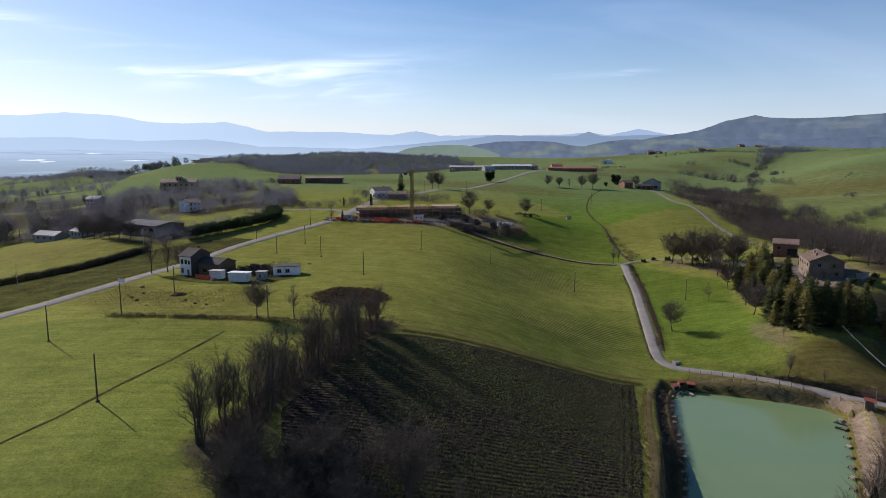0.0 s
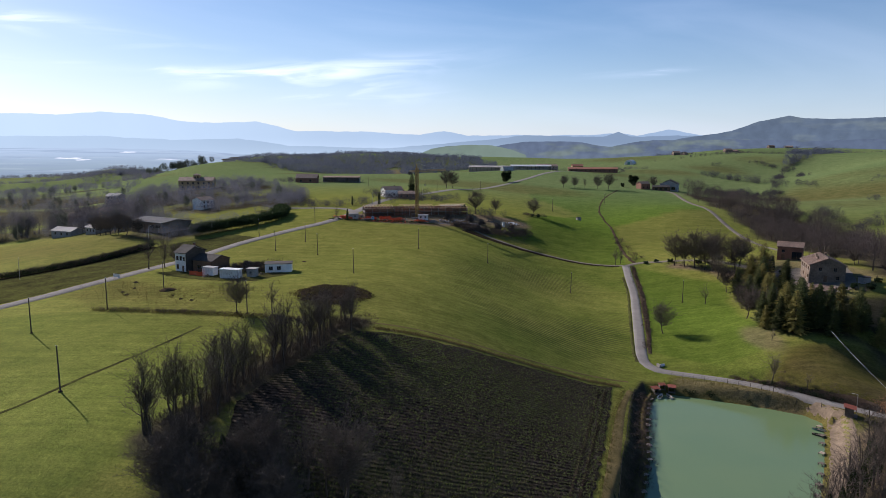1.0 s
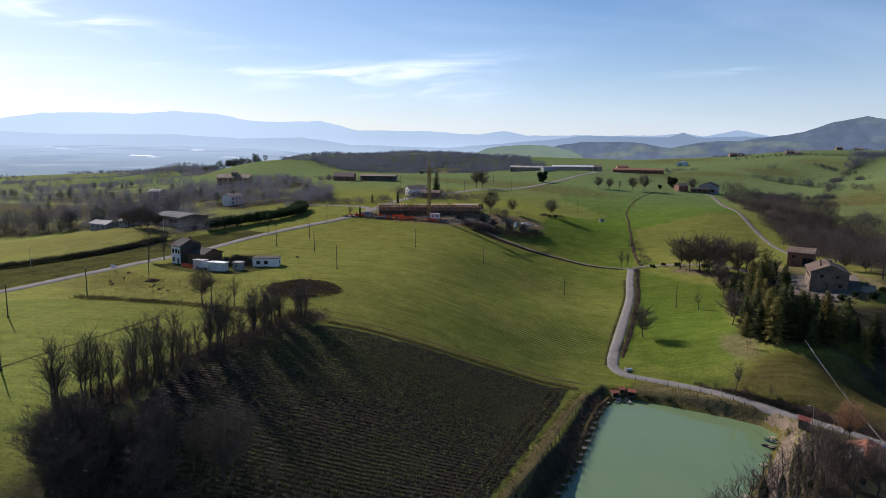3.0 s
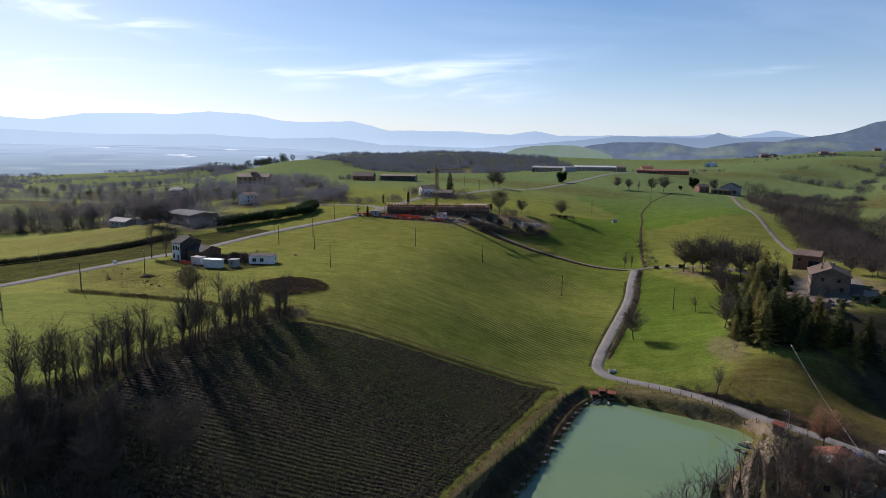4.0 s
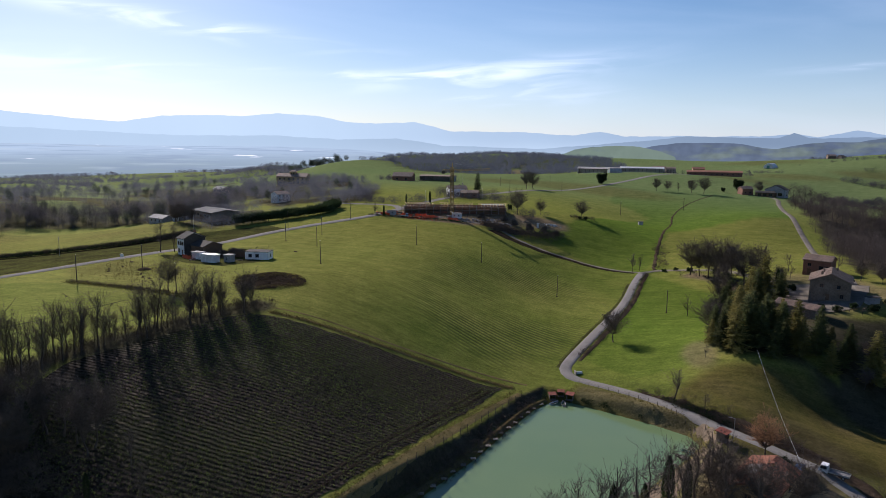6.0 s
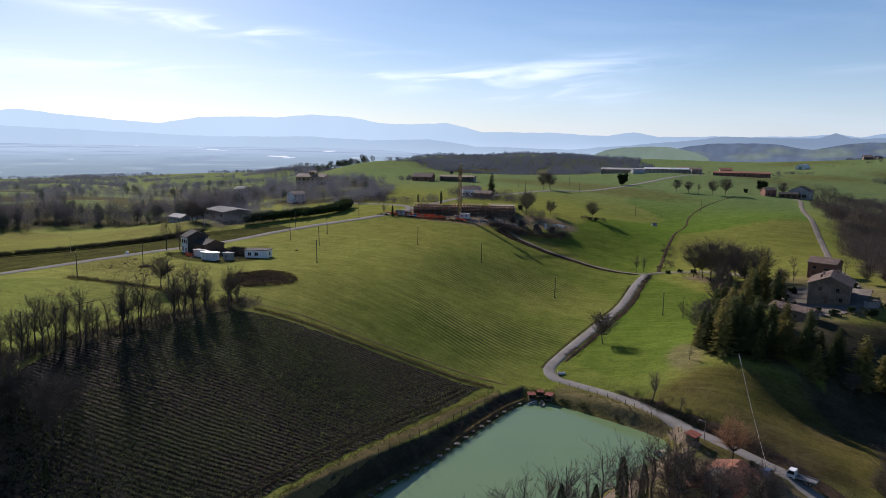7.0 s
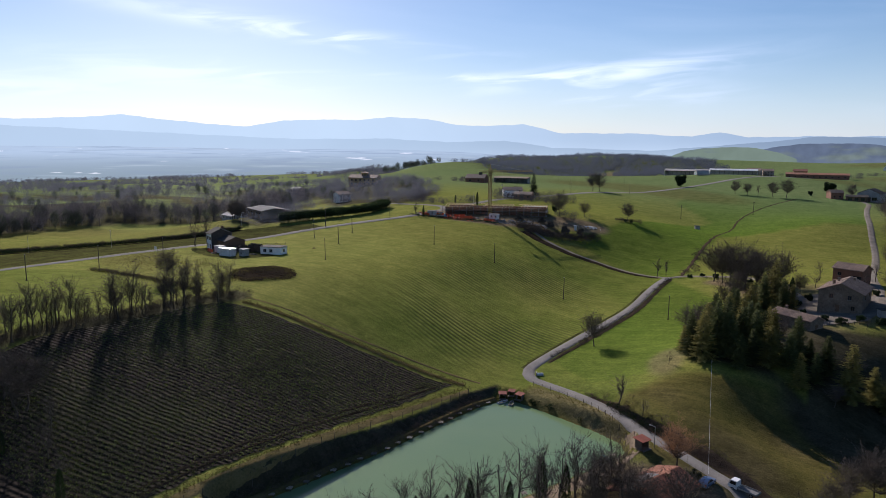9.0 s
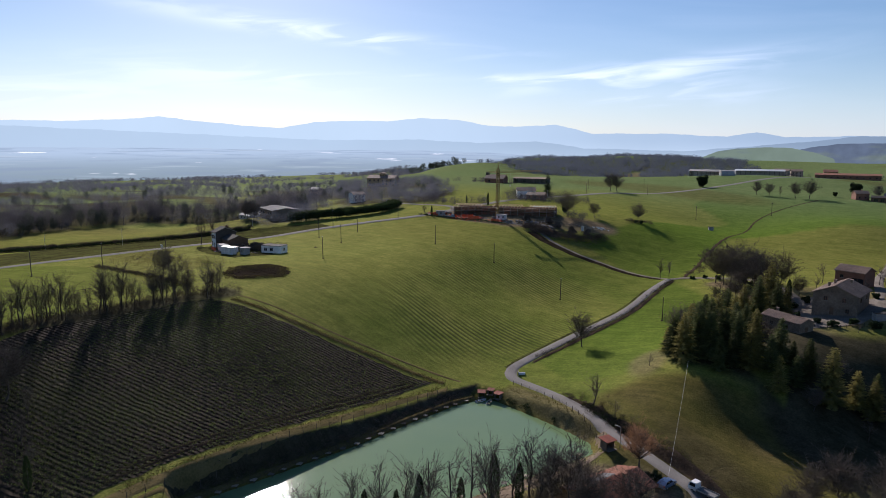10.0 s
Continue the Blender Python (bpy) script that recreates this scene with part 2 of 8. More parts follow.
def soil_material():
    m = bpy.data.materials.new("ploughed_soil")
    m.use_nodes = True
    nt = m.node_tree
    N, L = nt.nodes.new, nt.links.new
    bsdf = nt.nodes["Principled BSDF"]
    pos = N("ShaderNodeNewGeometry").outputs["Position"]
    mp = N("ShaderNodeMapping")
    mp.inputs["Rotation"].default_value = (0, 0, radians(-10))
    L(pos, mp.inputs["Vector"])
    wv = N("ShaderNodeTexWave")
    wv.wave_type, wv.bands_direction = "BANDS", "Y"
    wv.inputs["Scale"].default_value = 0.30
    wv.inputs["Distortion"].default_value = 3.5
    wv.inputs["Detail"].default_value = 3
    wv.inputs["Detail Scale"].default_value = 0.6
    L(mp.outputs[0], wv.inputs["Vector"])
    n1, n2 = N("ShaderNodeTexNoise"), N("ShaderNodeTexNoise")
    n1.inputs["Scale"].default_value, n1.inputs["Detail"].default_value = 1.3, 7
    n2.inputs["Scale"].default_value, n2.inputs["Detail"].default_value = 0.05, 4
    L(pos, n1.inputs["Vector"])
    L(pos, n2.inputs["Vector"])
    r1, r2 = N("ShaderNodeValToRGB"), N("ShaderNodeValToRGB")
    r1.color_ramp.elements[0].position, r1.color_ramp.elements[1].position = 0.36, 0.68
    r1.color_ramp.elements[0].color, r1.color_ramp.elements[1].color = (0.010, 0.008, 0.006, 1), (0.052, 0.039, 0.029, 1)
    r2.color_ramp.elements[0].position, r2.color_ramp.elements[1].position = 0.42, 0.70
    r2.color_ramp.elements[0].color, r2.color_ramp.elements[1].color = (0, 0, 0, 1), (0.4, 0.4, 0.4, 1)
    L(n1.outputs[0], r1.inputs[0])
    L(n2.outputs[0], r2.inputs[0])
    mx = N("ShaderNodeMix")
    mx.data_type = "RGBA"
    L(r2.outputs[0], mx.inputs[0])
    L(r1.outputs[0], mx.inputs[6])
    mx.inputs[7].default_value = (0.036, 0.048, 0.010, 1)
    L(mx.outputs[2], bsdf.inputs["Base Color"])
    bsdf.inputs["Roughness"].default_value = 0.9
    bsdf.inputs["Specular IOR Level"].default_value = 0.03
    add = N("ShaderNodeMath")
    add.operation = "MULTIPLY_ADD"
    L(n1.outputs[0], add.inputs[0])
    add.inputs[1].default_value = 3.2
    L(wv.outputs["Fac"], add.inputs[2])
    bp = N("ShaderNodeBump")
    bp.inputs["Strength"].default_value = 0.7
    bp.inputs["Distance"].default_value = 0.26
    L(add.outputs[0], bp.inputs["Height"])
    L(bp.outputs[0], bsdf.inputs["Normal"])
    return m


def water_material():
    m = bpy.data.materials.new("milky_green_water")
    m.use_nodes = True
    nt = m.node_tree
    N, L = nt.nodes.new, nt.links.new
    bsdf = nt.nodes["Principled BSDF"]
    pos = N("ShaderNodeNewGeometry").outputs["Position"]
    big = N("ShaderNodeTexNoise")
    big.inputs["Scale"].default_value = 0.05
    L(pos, big.inputs["Vector"])
    r = N("ShaderNodeValToRGB")
    r.color_ramp.elements[0].color, r.color_ramp.elements[1].color = (0.108, 0.172, 0.086, 1), (0.142, 0.196, 0.090, 1)
    L(big.outputs[0], r.inputs[0])
    L(r.outputs[0], bsdf.inputs["Base Color"])
    bsdf.inputs["Roughness"].default_value = 0.06
    bsdf.inputs["IOR"].default_value = 1.333
    rip = N("ShaderNodeTexNoise")
    rip.inputs["Scale"].default_value, rip.inputs["Detail"].default_value = 1.6, 4
    L(pos, rip.inputs["Vector"])
    bp = N("ShaderNodeBump")
    bp.inputs["Strength"].default_value, bp.inputs["Distance"].default_value = 0.20, 0.10
    L(rip.outputs[0], bp.inputs["Height"])
    L(bp.outputs[0], bsdf.inputs["Normal"])
    return m


MEADOW, SOIL, WATER = ground_material(), soil_material(), water_material()
ASPHALT = material("worn_asphalt", (0.25, 0.235, 0.215), (0.16, 0.15, 0.138), rough=0.75, fine=3.0, coarse=0.25, bump=0.1, spec=0.0, world_space=True)
GRAVEL = material("grey_gravel", (0.21, 0.185, 0.155), (0.10, 0.09, 0.075), fine=4.0, coarse=0.3, bump=0.4, spec=0.04, world_space=True)
TAN = material("dry_grass_strip", (0.17, 0.128, 0.060), (0.075, 0.065, 0.025), fine=2.5, coarse=0.25, bump=0.5, spec=0.04, world_space=True)
ROUGH = material("rough_dark_grass", (0.098, 0.102, 0.030), (0.026, 0.024, 0.014), fine=1.2, coarse=0.15, bump=0.6, spec=0.02, world_space=True)
DARK_EARTH = material("dark_moist_earth", (0.040, 0.030, 0.021), (0.012, 0.010, 0.008), fine=1.4, coarse=0.3, bump=0.8, spec=0.02, world_space=True)
EARTH = material("bare_brown_earth", (0.095, 0.068, 0.045), (0.035, 0.026, 0.019), fine=1.6, coarse=0.2, bump=0.7, spec=0.04, world_space=True)
PALE_EARTH = material("pale_trodden_earth", (0.20, 0.155, 0.11), (0.09, 0.07, 0.05), fine=1.5, coarse=0.25, bump=0.4, spec=0.03, world_space=True)
RUBBLE = material("grey_rubble", (0.30, 0.28, 0.26), (0.11, 0.10, 0.095), fine=2.0, coarse=0.4, bump=0.6)
BARK = material("grey_brown_bark", (0.115, 0.095, 0.078), (0.045, 0.037, 0.03), fine=5, bump=0.5, spec=0.1)
TWIG = material("bare_twigs", (0.140, 0.112, 0.090), (0.066, 0.053, 0.043), fine=2, bump=0, spec=0.08, vary=0.25)
RED_TWIG = material("russet_twigs", (0.42, 0.24, 0.13), (0.24, 0.135, 0.075), fine=2, bump=0, spec=0.08, translucent=0.3)
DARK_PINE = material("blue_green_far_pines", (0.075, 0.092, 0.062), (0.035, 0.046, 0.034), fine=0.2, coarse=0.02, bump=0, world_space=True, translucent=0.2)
GREY_TWIG = material("brown_bare_wood", (0.112, 0.092, 0.082), (0.050, 0.041, 0.037), fine=0.2, coarse=0.05, bump=0, spec=0.05, world_space=True, translucent=0.15)
# bluish tint paints distance haze into the bare wood
HAZED_TWIG = material("grey_bare_wood", (0.122, 0.127, 0.150), (0.074, 0.078, 0.094), fine=0.12, coarse=0.02, bump=0, spec=0.06, world_space=True, translucent=0.5)
DARK_TWIG = material("dark_grey_bare_wood", (0.092, 0.088, 0.096), (0.050, 0.048, 0.054), fine=0.15, coarse=0.03, bump=0, spec=0.02, world_space=True, translucent=0.4)
# ridge wood: haze put into the base colour as blue
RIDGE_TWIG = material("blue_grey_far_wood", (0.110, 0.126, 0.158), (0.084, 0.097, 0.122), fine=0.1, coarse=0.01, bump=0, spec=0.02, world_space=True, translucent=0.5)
NEEDLE = material("dark_green_needles", (0.115, 0.125, 0.045), (0.045, 0.060, 0.024), fine=2.5, bump=0, spec=0.15, vary=0.35, translucent=0.4)
CEDAR = material("yellow_green_needles", (0.240, 0.205, 0.062), (0.110, 0.108, 0.034), fine=2.5, bump=0, spec=0.15, vary=0.25, translucent=0.35)
LEAF = material("evergreen_leaves", (0.040, 0.060, 0.020), (0.015, 0.024, 0.010), fine=2.5, bump=0, spec=0.2, vary=0.3, translucent=0.25)
SCRUB = material("brown_scrub", (0.130, 0.100, 0.078), (0.055, 0.043, 0.034), fine=1.2, coarse=0.15, bump=0, spec=0.05, world_space=True)
TUFT = material("green_crop_leaves", (0.205, 0.250, 0.060), (0.085, 0.105, 0.030), fine=0.8, bump=0, spec=0.15, translucent=0.3, world_space=True)
DRY_TUFT = material("dry_grass_blades", (0.17, 0.135, 0.05), (0.07, 0.07, 0.02), fine=0.9, bump=0, spec=0.1, translucent=0.3, world_space=True)
CLOD = material("earth_clods", (0.120, 0.095, 0.070), (0.030, 0.023, 0.017), fine=1.0, bump=0, world_space=True)
WHITE_WALL = material("whitewashed_plaster", (0.78, 0.77, 0.74), (0.60, 0.58, 0.54), fine=2, coarse=0.4, bump=0.1)
CREAM_WALL = material("cream_plaster", (0.46, 0.37, 0.29), (0.28, 0.22, 0.17), fine=2, coarse=0.4, bump=0.1)
STONE_WALL = material("rough_stone_wall", (0.25, 0.190, 0.140), (0.10, 0.076, 0.056), fine=2.4, coarse=0.5, bump=0.6)
BRICK_WALL = material("old_red_brick", (0.24, 0.115, 0.075), (0.12, 0.062, 0.044), fine=3, coarse=0.4, bump=0.3)
OCHRE_WALL = material("ochre_plaster", (0.45, 0.30, 0.15), (0.30, 0.20, 0.10), fine=2, coarse=0.3, bump=0.1)
GREY_WALL = material("grey_render", (0.33, 0.32, 0.31), (0.20, 0.19, 0.18), fine=2, coarse=0.3, bump=0.15)
TILE_OLD = material("weathered_clay_tiles", (0.27, 0.185, 0.135), (0.13, 0.095, 0.075), fine=4, coarse=0.5, bump=0.4)
TILE_RED = material("red_clay_tiles", (0.30, 0.125, 0.075), (0.15, 0.068, 0.045), fine=4, coarse=0.5, bump=0.3)
SHEET = material("pale_roof_sheet", (0.36, 0.35, 0.33), (0.22, 0.21, 0.20), rough=0.8, fine=1.5, coarse=0.2, bump=0.05, spec=0.04)
WHITE_SHEET = material("white_painted_sheet", (0.62, 0.63, 0.64), (0.42, 0.42, 0.41), rough=0.45, fine=1.5, coarse=0.4, bump=0.05, spec=0.4)
DARK_SHEET = material("dark_roof_felt", (0.085, 0.078, 0.072), (0.045, 0.041, 0.038), fine=2, coarse=0.3, spec=0.03)
GLASS_DARK = material("dark_window_glass", (0.02, 0.024, 0.03), (0.012, 0.014, 0.018), rough=0.08, bump=0, spec=0.6)
FRAME_WOOD = material("brown_window_wood", (0.16, 0.10, 0.06), (0.09, 0.055, 0.035), fine=8)
TIMBER = material("fresh_timber", (0.60, 0.43, 0.25), (0.42, 0.28, 0.15), fine=5, coarse=0.8)
POLE_WOOD = material("tarred_pole_wood", (0.10, 0.082, 0.066), (0.05, 0.04, 0.033), fine=6)
STEEL = material("galvanised_steel", (0.42, 0.42, 0.42), (0.28, 0.28, 0.28), rough=0.45, metal=0.8, fine=5, bump=0.02)
RUST = material("rusty_tubes", (0.13, 0.085, 0.06), (0.06, 0.042, 0.032), rough=0.8, fine=5, bump=0.05)
ROOF_GREY = material("dull_grey_roof_sheet", (0.17, 0.168, 0.165), (0.10, 0.10, 0.10), rough=0.8, fine=1.5, coarse=0.2, bump=0.05, spec=0.05)
CRANE_YELLOW = material("faded_crane_yellow", (0.30, 0.20, 0.05), (0.18, 0.12, 0.04), rough=0.5, fine=4)
ORANGE = material("orange_netting", (0.62, 0.11, 0.035), (0.42, 0.07, 0.03), fine=3, coarse=0.6, bump=0.2)
CONCRETE = material("raw_concrete", (0.25, 0.235, 0.215), (0.14, 0.13, 0.12), fine=3, coarse=0.5, bump=0.2)
PLANK = material("grey_planks", (0.19, 0.155, 0.12), (0.09, 0.075, 0.06), fine=6)
PALE_PLANK = material("sun_bleached_planks", (0.42, 0.34, 0.25), (0.22, 0.175, 0.13), fine=6)
CAR_BLUE = material("metallic_blue_paint", (0.16, 0.22, 0.34), (0.12, 0.17, 0.27), rough=0.25, metal=0.3, bump=0, spec=0.5)
CAR_WHITE = material("white_car_paint", (0.78, 0.78, 0.77), (0.68, 0.68, 0.67), rough=0.25, bump=0, spec=0.5)
RUBBER = material("black_rubber", (0.02, 0.02, 0.02), (0.014, 0.014, 0.014), bump=0)
GREEN_PAINT = material("blue_green_paint", (0.10, 0.24, 0.22), (0.06, 0.16, 0.15), rough=0.5)
RED_PAINT = material("red_painted_board", (0.24, 0.075, 0.05), (0.13, 0.045, 0.033), rough=0.8, spec=0.1)

# ---------------------------------------------------------------- the lie of the land
HILL_LIST = []


def hill(x, y, radius, height):
    HILL_LIST.append((x, y, radius, height))


# the near hills and hollows
hill(-104, 426, 110, 9.4)
hill(160, 96, 110, -15.1)
hill(-170, 96, 110, -2.2)
hill(-302, 294, 110, -12.1)
hill(292, 426, 110, -9.6)
hill(292, 228, 110, 0.6)
hill(160, 558, 110, 10)
hill(-104, 228, 110, 8.9)
hill(-38, 114, 70, 7.8)
hill(298, 324, 70, -8.3)
hill(46, 240, 70, -9.8)
hill(46, 30, 70, -10.7)
hill(-332, 408, 70, -19.5)
hill(4, 282, 70, 3.3)
hill(172, 240, 70, 14.2)
hill(4, 450, 70, 4.5)
hill(46, 534, 70, -4.7)
hill(172, 30, 70, 9.8)
hill(130, 450, 70, -3.2)
hill(-206, 534, 70, 9.6)
hill(122, 181, 28, 6.5)
hill(-13, 198, 28, 4.9)
hill(4, 265, 28, 5.4)
hill(4, 366, 28, 2.2)
hill(4, 148, 28, 4.1)
hill(-147, 299, 28, 3.6)
hill(88, 450, 28, -4.6)
hill(71, 332, 28, -6.1)
hill(4, 47, 28, -5.5)
hill(-30, 80, 28, 5.6)
hill(-114, 265, 28, -2.5)
hill(54, 265, 28, -4.6)
hill(155, 450, 28, 4.5)
hill(54, 148, 28, -5.3)
hill(155, 148, 28, -12.7)
hill(105, 248, 28, -3.8)
hill(71, 198, 28, -3.7)
hill(189, 148, 28, 5.6)
hill(54, 400, 28, 2)
hill(239, 416, 28, -3.1)
hill(-6, 535, 32, 2.5)
# steep bank below the farm terrace
hill(153, 184, 14, -9)
hill(126, 173, 10.5, -6)
hill(162, 204, 14, -9)
# side valleys, far slopes and ridges
hill(174, 455, 45, 3.5)
hill(-690, 1190, 130, -17)
hill(780, 1080, 340, 49.9)
hill(-60, 1500, 340, 34.8)
hill(-900, 2340, 340, -57.4)
hill(-120, 760, 200, 11.0)
hill(1440, 1020, 200, 30.0)
hill(-900, 1280, 200, -55.5)
hill(1620, 2340, 340, -20.1)
hill(660, 1540, 200, 28.1)
hill(360, 2340, 340, -34.3)
hill(-380, 2060, 200, 43.2)
hill(-350, 1120, 75, 5.6)
hill(-580, 720, 120, -18.3)
hill(-900, 500, 200, 11.7)
hill(640, 790, 75, 15.5)
hill(-350, 350, 75, 5.7)
hill(420, 460, 75, 16.7)
hill(660, 2060, 200, 14.6)
hill(220, 1680, 120, -16.3)
hill(-680, 900, 75, -26.2)
hill(1180, 1540, 200, 17.8)
hill(-100, 1200, 120, -13.3)
hill(-380, 500, 200, -2.4)
hill(-680, 2220, 75, 35.4)
hill(-740, 2640, 120, 23.7)
hill(-20, 1670, 75, -21.2)
hill(530, 790, 75, 12.9)
hill(420, 900, 75, -19.8)
hill(640, 1230, 75, -34.1)
hill(-900, 1080, 340, 33.8)
hill(-900, 790, 75, 7.3)
hill(-350, 460, 75, 15.6)
hill(-350, 570, 75, -13.7)
hill(-570, 1780, 75, 23.7)
hill(-570, 1010, 75, -33.8)
hill(-790, 570, 75, -12.0)
hill(200, 1120, 75, -5.5)
hill(310, 680, 75, -18.4)
hill(-570, 460, 75, -10.5)
hill(90, 350, 75, -0.2)
hill(1020, 2480, 120, -10.5)
hill(-120, 2580, 200, -16.7)
hill(-20, 2000, 75, -12.6)
hill(-680, 1230, 75, 22.9)
hill(-790, 1450, 75, 21.0)
hill(-680, 1560, 75, -10.4)
hill(1620, 1920, 340, -26.0)
hill(-130, 1010, 75, -10.0)
hill(-570, 1340, 75, -11.1)
hill(-460, 1450, 75, 12.2)
hill(1660, 2160, 120, 23.1)
hill(90, 790, 75, 9.5)
hill(530, 1670, 75, 14.3)
hill(310, 460, 75, 5.9)
hill(-900, 880, 120, -35.7)
hill(-460, 1230, 75, -26.6)
hill(-570, 900, 75, -7.0)
hill(-20, 570, 75, 3.6)
hill(-460, 1120, 75, 11.4)
hill(90, 1230, 75, -4.2)
hill(1500, 1360, 120, 6.6)
hill(1520, 900, 75, 9.6)
hill(-240, 680, 75, 4.7)
hill(310, 900, 75, 5.9)
hill(530, 1230, 75, 5.4)
hill(-900, 680, 75, -10.6)
hill(420, 680, 75, 16.6)
hill(-790, 1230, 75, -9.9)
hill(-900, 1920, 340, -8.1)
hill(660, 2580, 200, -5.8)
hill(-680, 680, 75, -7.4)
hill(-460, 790, 75, -3.8)
hill(-900, 2000, 75, 6.6)
hill(200, 680, 75, 3.4)
hill(-130, 1890, 75, 7.0)
hill(-130, 2330, 75, 9.2)
hill(1190, 1230, 75, 6.9)
hill(-240, 1560, 75, 8.0)
hill(1410, 2330, 75, 7.1)
hill(310, 1560, 75, -13.4)
hill(310, 1230, 75, 3.9)
hill(420, 1010, 75, 5.9)
hill(640, 1670, 75, -15.5)
hill(640, 1340, 75, -7.2)
hill(530, 1890, 75, 9.4)

POND = [(38.5, 96), (43, 108), (47, 120), (51, 132), (54.5, 147), (58.5, 161), (62.5, 168.6), (66.5, 168.6), (73, 166.2), (81, 163), (88, 160), (94.3, 156.4), (96.3, 152), (93, 144.5), (85, 129), (77, 115), (67, 100), (52, 90)]


def poly_distance(x, y, poly):
    """Distance to a closed outline, negative inside."""
    x, y = np.asarray(x, float), np.asarray(y, float)
    d = np.full(x.shape, 1e18)
    inside = np.zeros(x.shape, bool)
    for (ax, ay), (bx, by) in zip(poly, poly[1:] + poly[:1]):
        ex, ey = bx - ax, by - ay
        u = np.clip(((x - ax) * ex + (y - ay) * ey) / (ex * ex + ey * ey), 0, 1)
        d = np.minimum(d, (x - ax - u * ex) ** 2 + (y - ay - u * ey) ** 2)
        crosses = (ay > y) != (by > y)
        inside ^= crosses & (x < ex * (y - ay) / (by - ay if by != ay else 1e-9) + ax)
    d = np.sqrt(d)
    return np.where(inside, -d, d)


def line_distance(x, y, line):
    x, y = np.asarray(x, float), np.asarray(y, float)
    d = np.full(x.shape, 1e18)
    for (ax, ay), (bx, by) in zip(line, line[1:]):
        ex, ey = bx - ax, by - ay
        u = np.clip(((x - ax) * ex + (y - ay) * ey) / (ex * ex + ey * ey), 0, 1)
        d = np.minimum(d, (x - ax - u * ex) ** 2 + (y - ay - u * ey) ** 2)
    return np.sqrt(d)


def smooth(v, lo, hi):
    u = np.clip((v - lo) / (hi - lo), 0, 1)
    return u * u * (3 - 2 * u)


def wobble(x, y, s, seed=0.0):
    """Smooth irregular value between about -1 and 1."""
    return (np.sin(x / s + 1.7 * np.sin(y / s * 0.83 + seed) + seed) + np.sin(y / s * 1.21 + 1.3 * np.sin(x / s * 0.71 + 2 * seed) + 2.1) + 0.6 * np.sin((x + y) / s * 2.3 + seed * 3)) / 2.6


def lie(x, y):
    x, y = np.asarray(x, float), np.asarray(y, float)
    z = 14.0 + 0 * x
    for a, b, s, h in HILL_LIST:
        z = z + h * np.exp(-((x - a) ** 2 + (y - b) ** 2) / (2 * s * s))
    # the land falls away to a broad plain
    z = z - 44 * smooth(-x - 0.30 * y, 300, 1100)
    far = smooth(np.hypot(x, y), 800, 1500)
    z = z + far * (2.2 * wobble(x, y, 70, 1.0) + 3.0 * wobble(x, y, 230, 4.0)) * (1 - smooth(-x - 0.30 * y, 300, 900))
    return z


def ground_z(x, y):
    x, y = np.asarray(x, float), np.asarray(y, float)
    z = lie(x, y)
    # the lane lies on a level bench
    dl = line_distance(x, y, BENCH)
    bench = np.interp(np.clip(x, 60, 125), BENCH_X, BENCH_Z)
    z = z + (bench - z) * (1 - smooth(dl, 2.2, 5.5)) * (y < 182)
    d = poly_distance(x, y, POND)
    shore = np.where(d < 0, np.maximum(-1.6, d * 0.5), np.where(x > 60, 0.55, 0.75) * smooth(d, 0, 1.4))
    z = np.where(d < 12, shore + (z - shore) * np.where((x > 60) & (y > 150), smooth(d, 0.6, 3.2), smooth(d, 2.0, 4.7)), z)
    # spoil ring of the dug-out hollow
    r = np.hypot((x + 25.8) / 10.4, (y - 179) / 11.0)
    z = z + (0.35 + 0.25 * wobble(x, y, 1.6, 2)) * np.exp(-((r - 0.8) / 0.25) ** 2) - 0.6 * np.exp(-(r / 0.5) ** 2)
    return z


BENCH = [(70, 178), (79, 173.6), (87, 168.3), (93.6, 162.6), (99.4, 156.8), (108, 149.8), (116, 144)]
BENCH_X = [p[0] for p in BENCH]
BENCH_Z = [max(1.3, float(lie(np.array([p[0]]), np.array([p[1]]))[0]) - s) for p, s in zip(BENCH, (0.1, 0.7, 1.4, 1.7, 1.6, 0.9, 0.1))]


def gz(x, y):
    return float(ground_z(np.array([x]), np.array([y]))[0])


# ---------------------------------------------------------------- building blocks
def tri_mesh(name, verts, tris, mat, smooth_shade=False):
    verts, tris = np.asarray(verts, np.float32), np.asarray(tris, np.int32)
    me = bpy.data.meshes.new(name)
    me.vertices.add(len(verts))
    me.vertices.foreach_set("co", verts.ravel())
    me.loops.add(tris.size)
    me.loops.foreach_set("vertex_index", tris.ravel())
    me.polygons.add(len(tris))
    me.polygons.foreach_set("loop_start", np.arange(len(tris), dtype=np.int32) * tris.shape[1])
    if smooth_shade:
        me.polygons.foreach_set("use_smooth", np.ones(len(tris), bool))
    me.update(calc_edges=True)
    me.materials.append(mat)
    return me


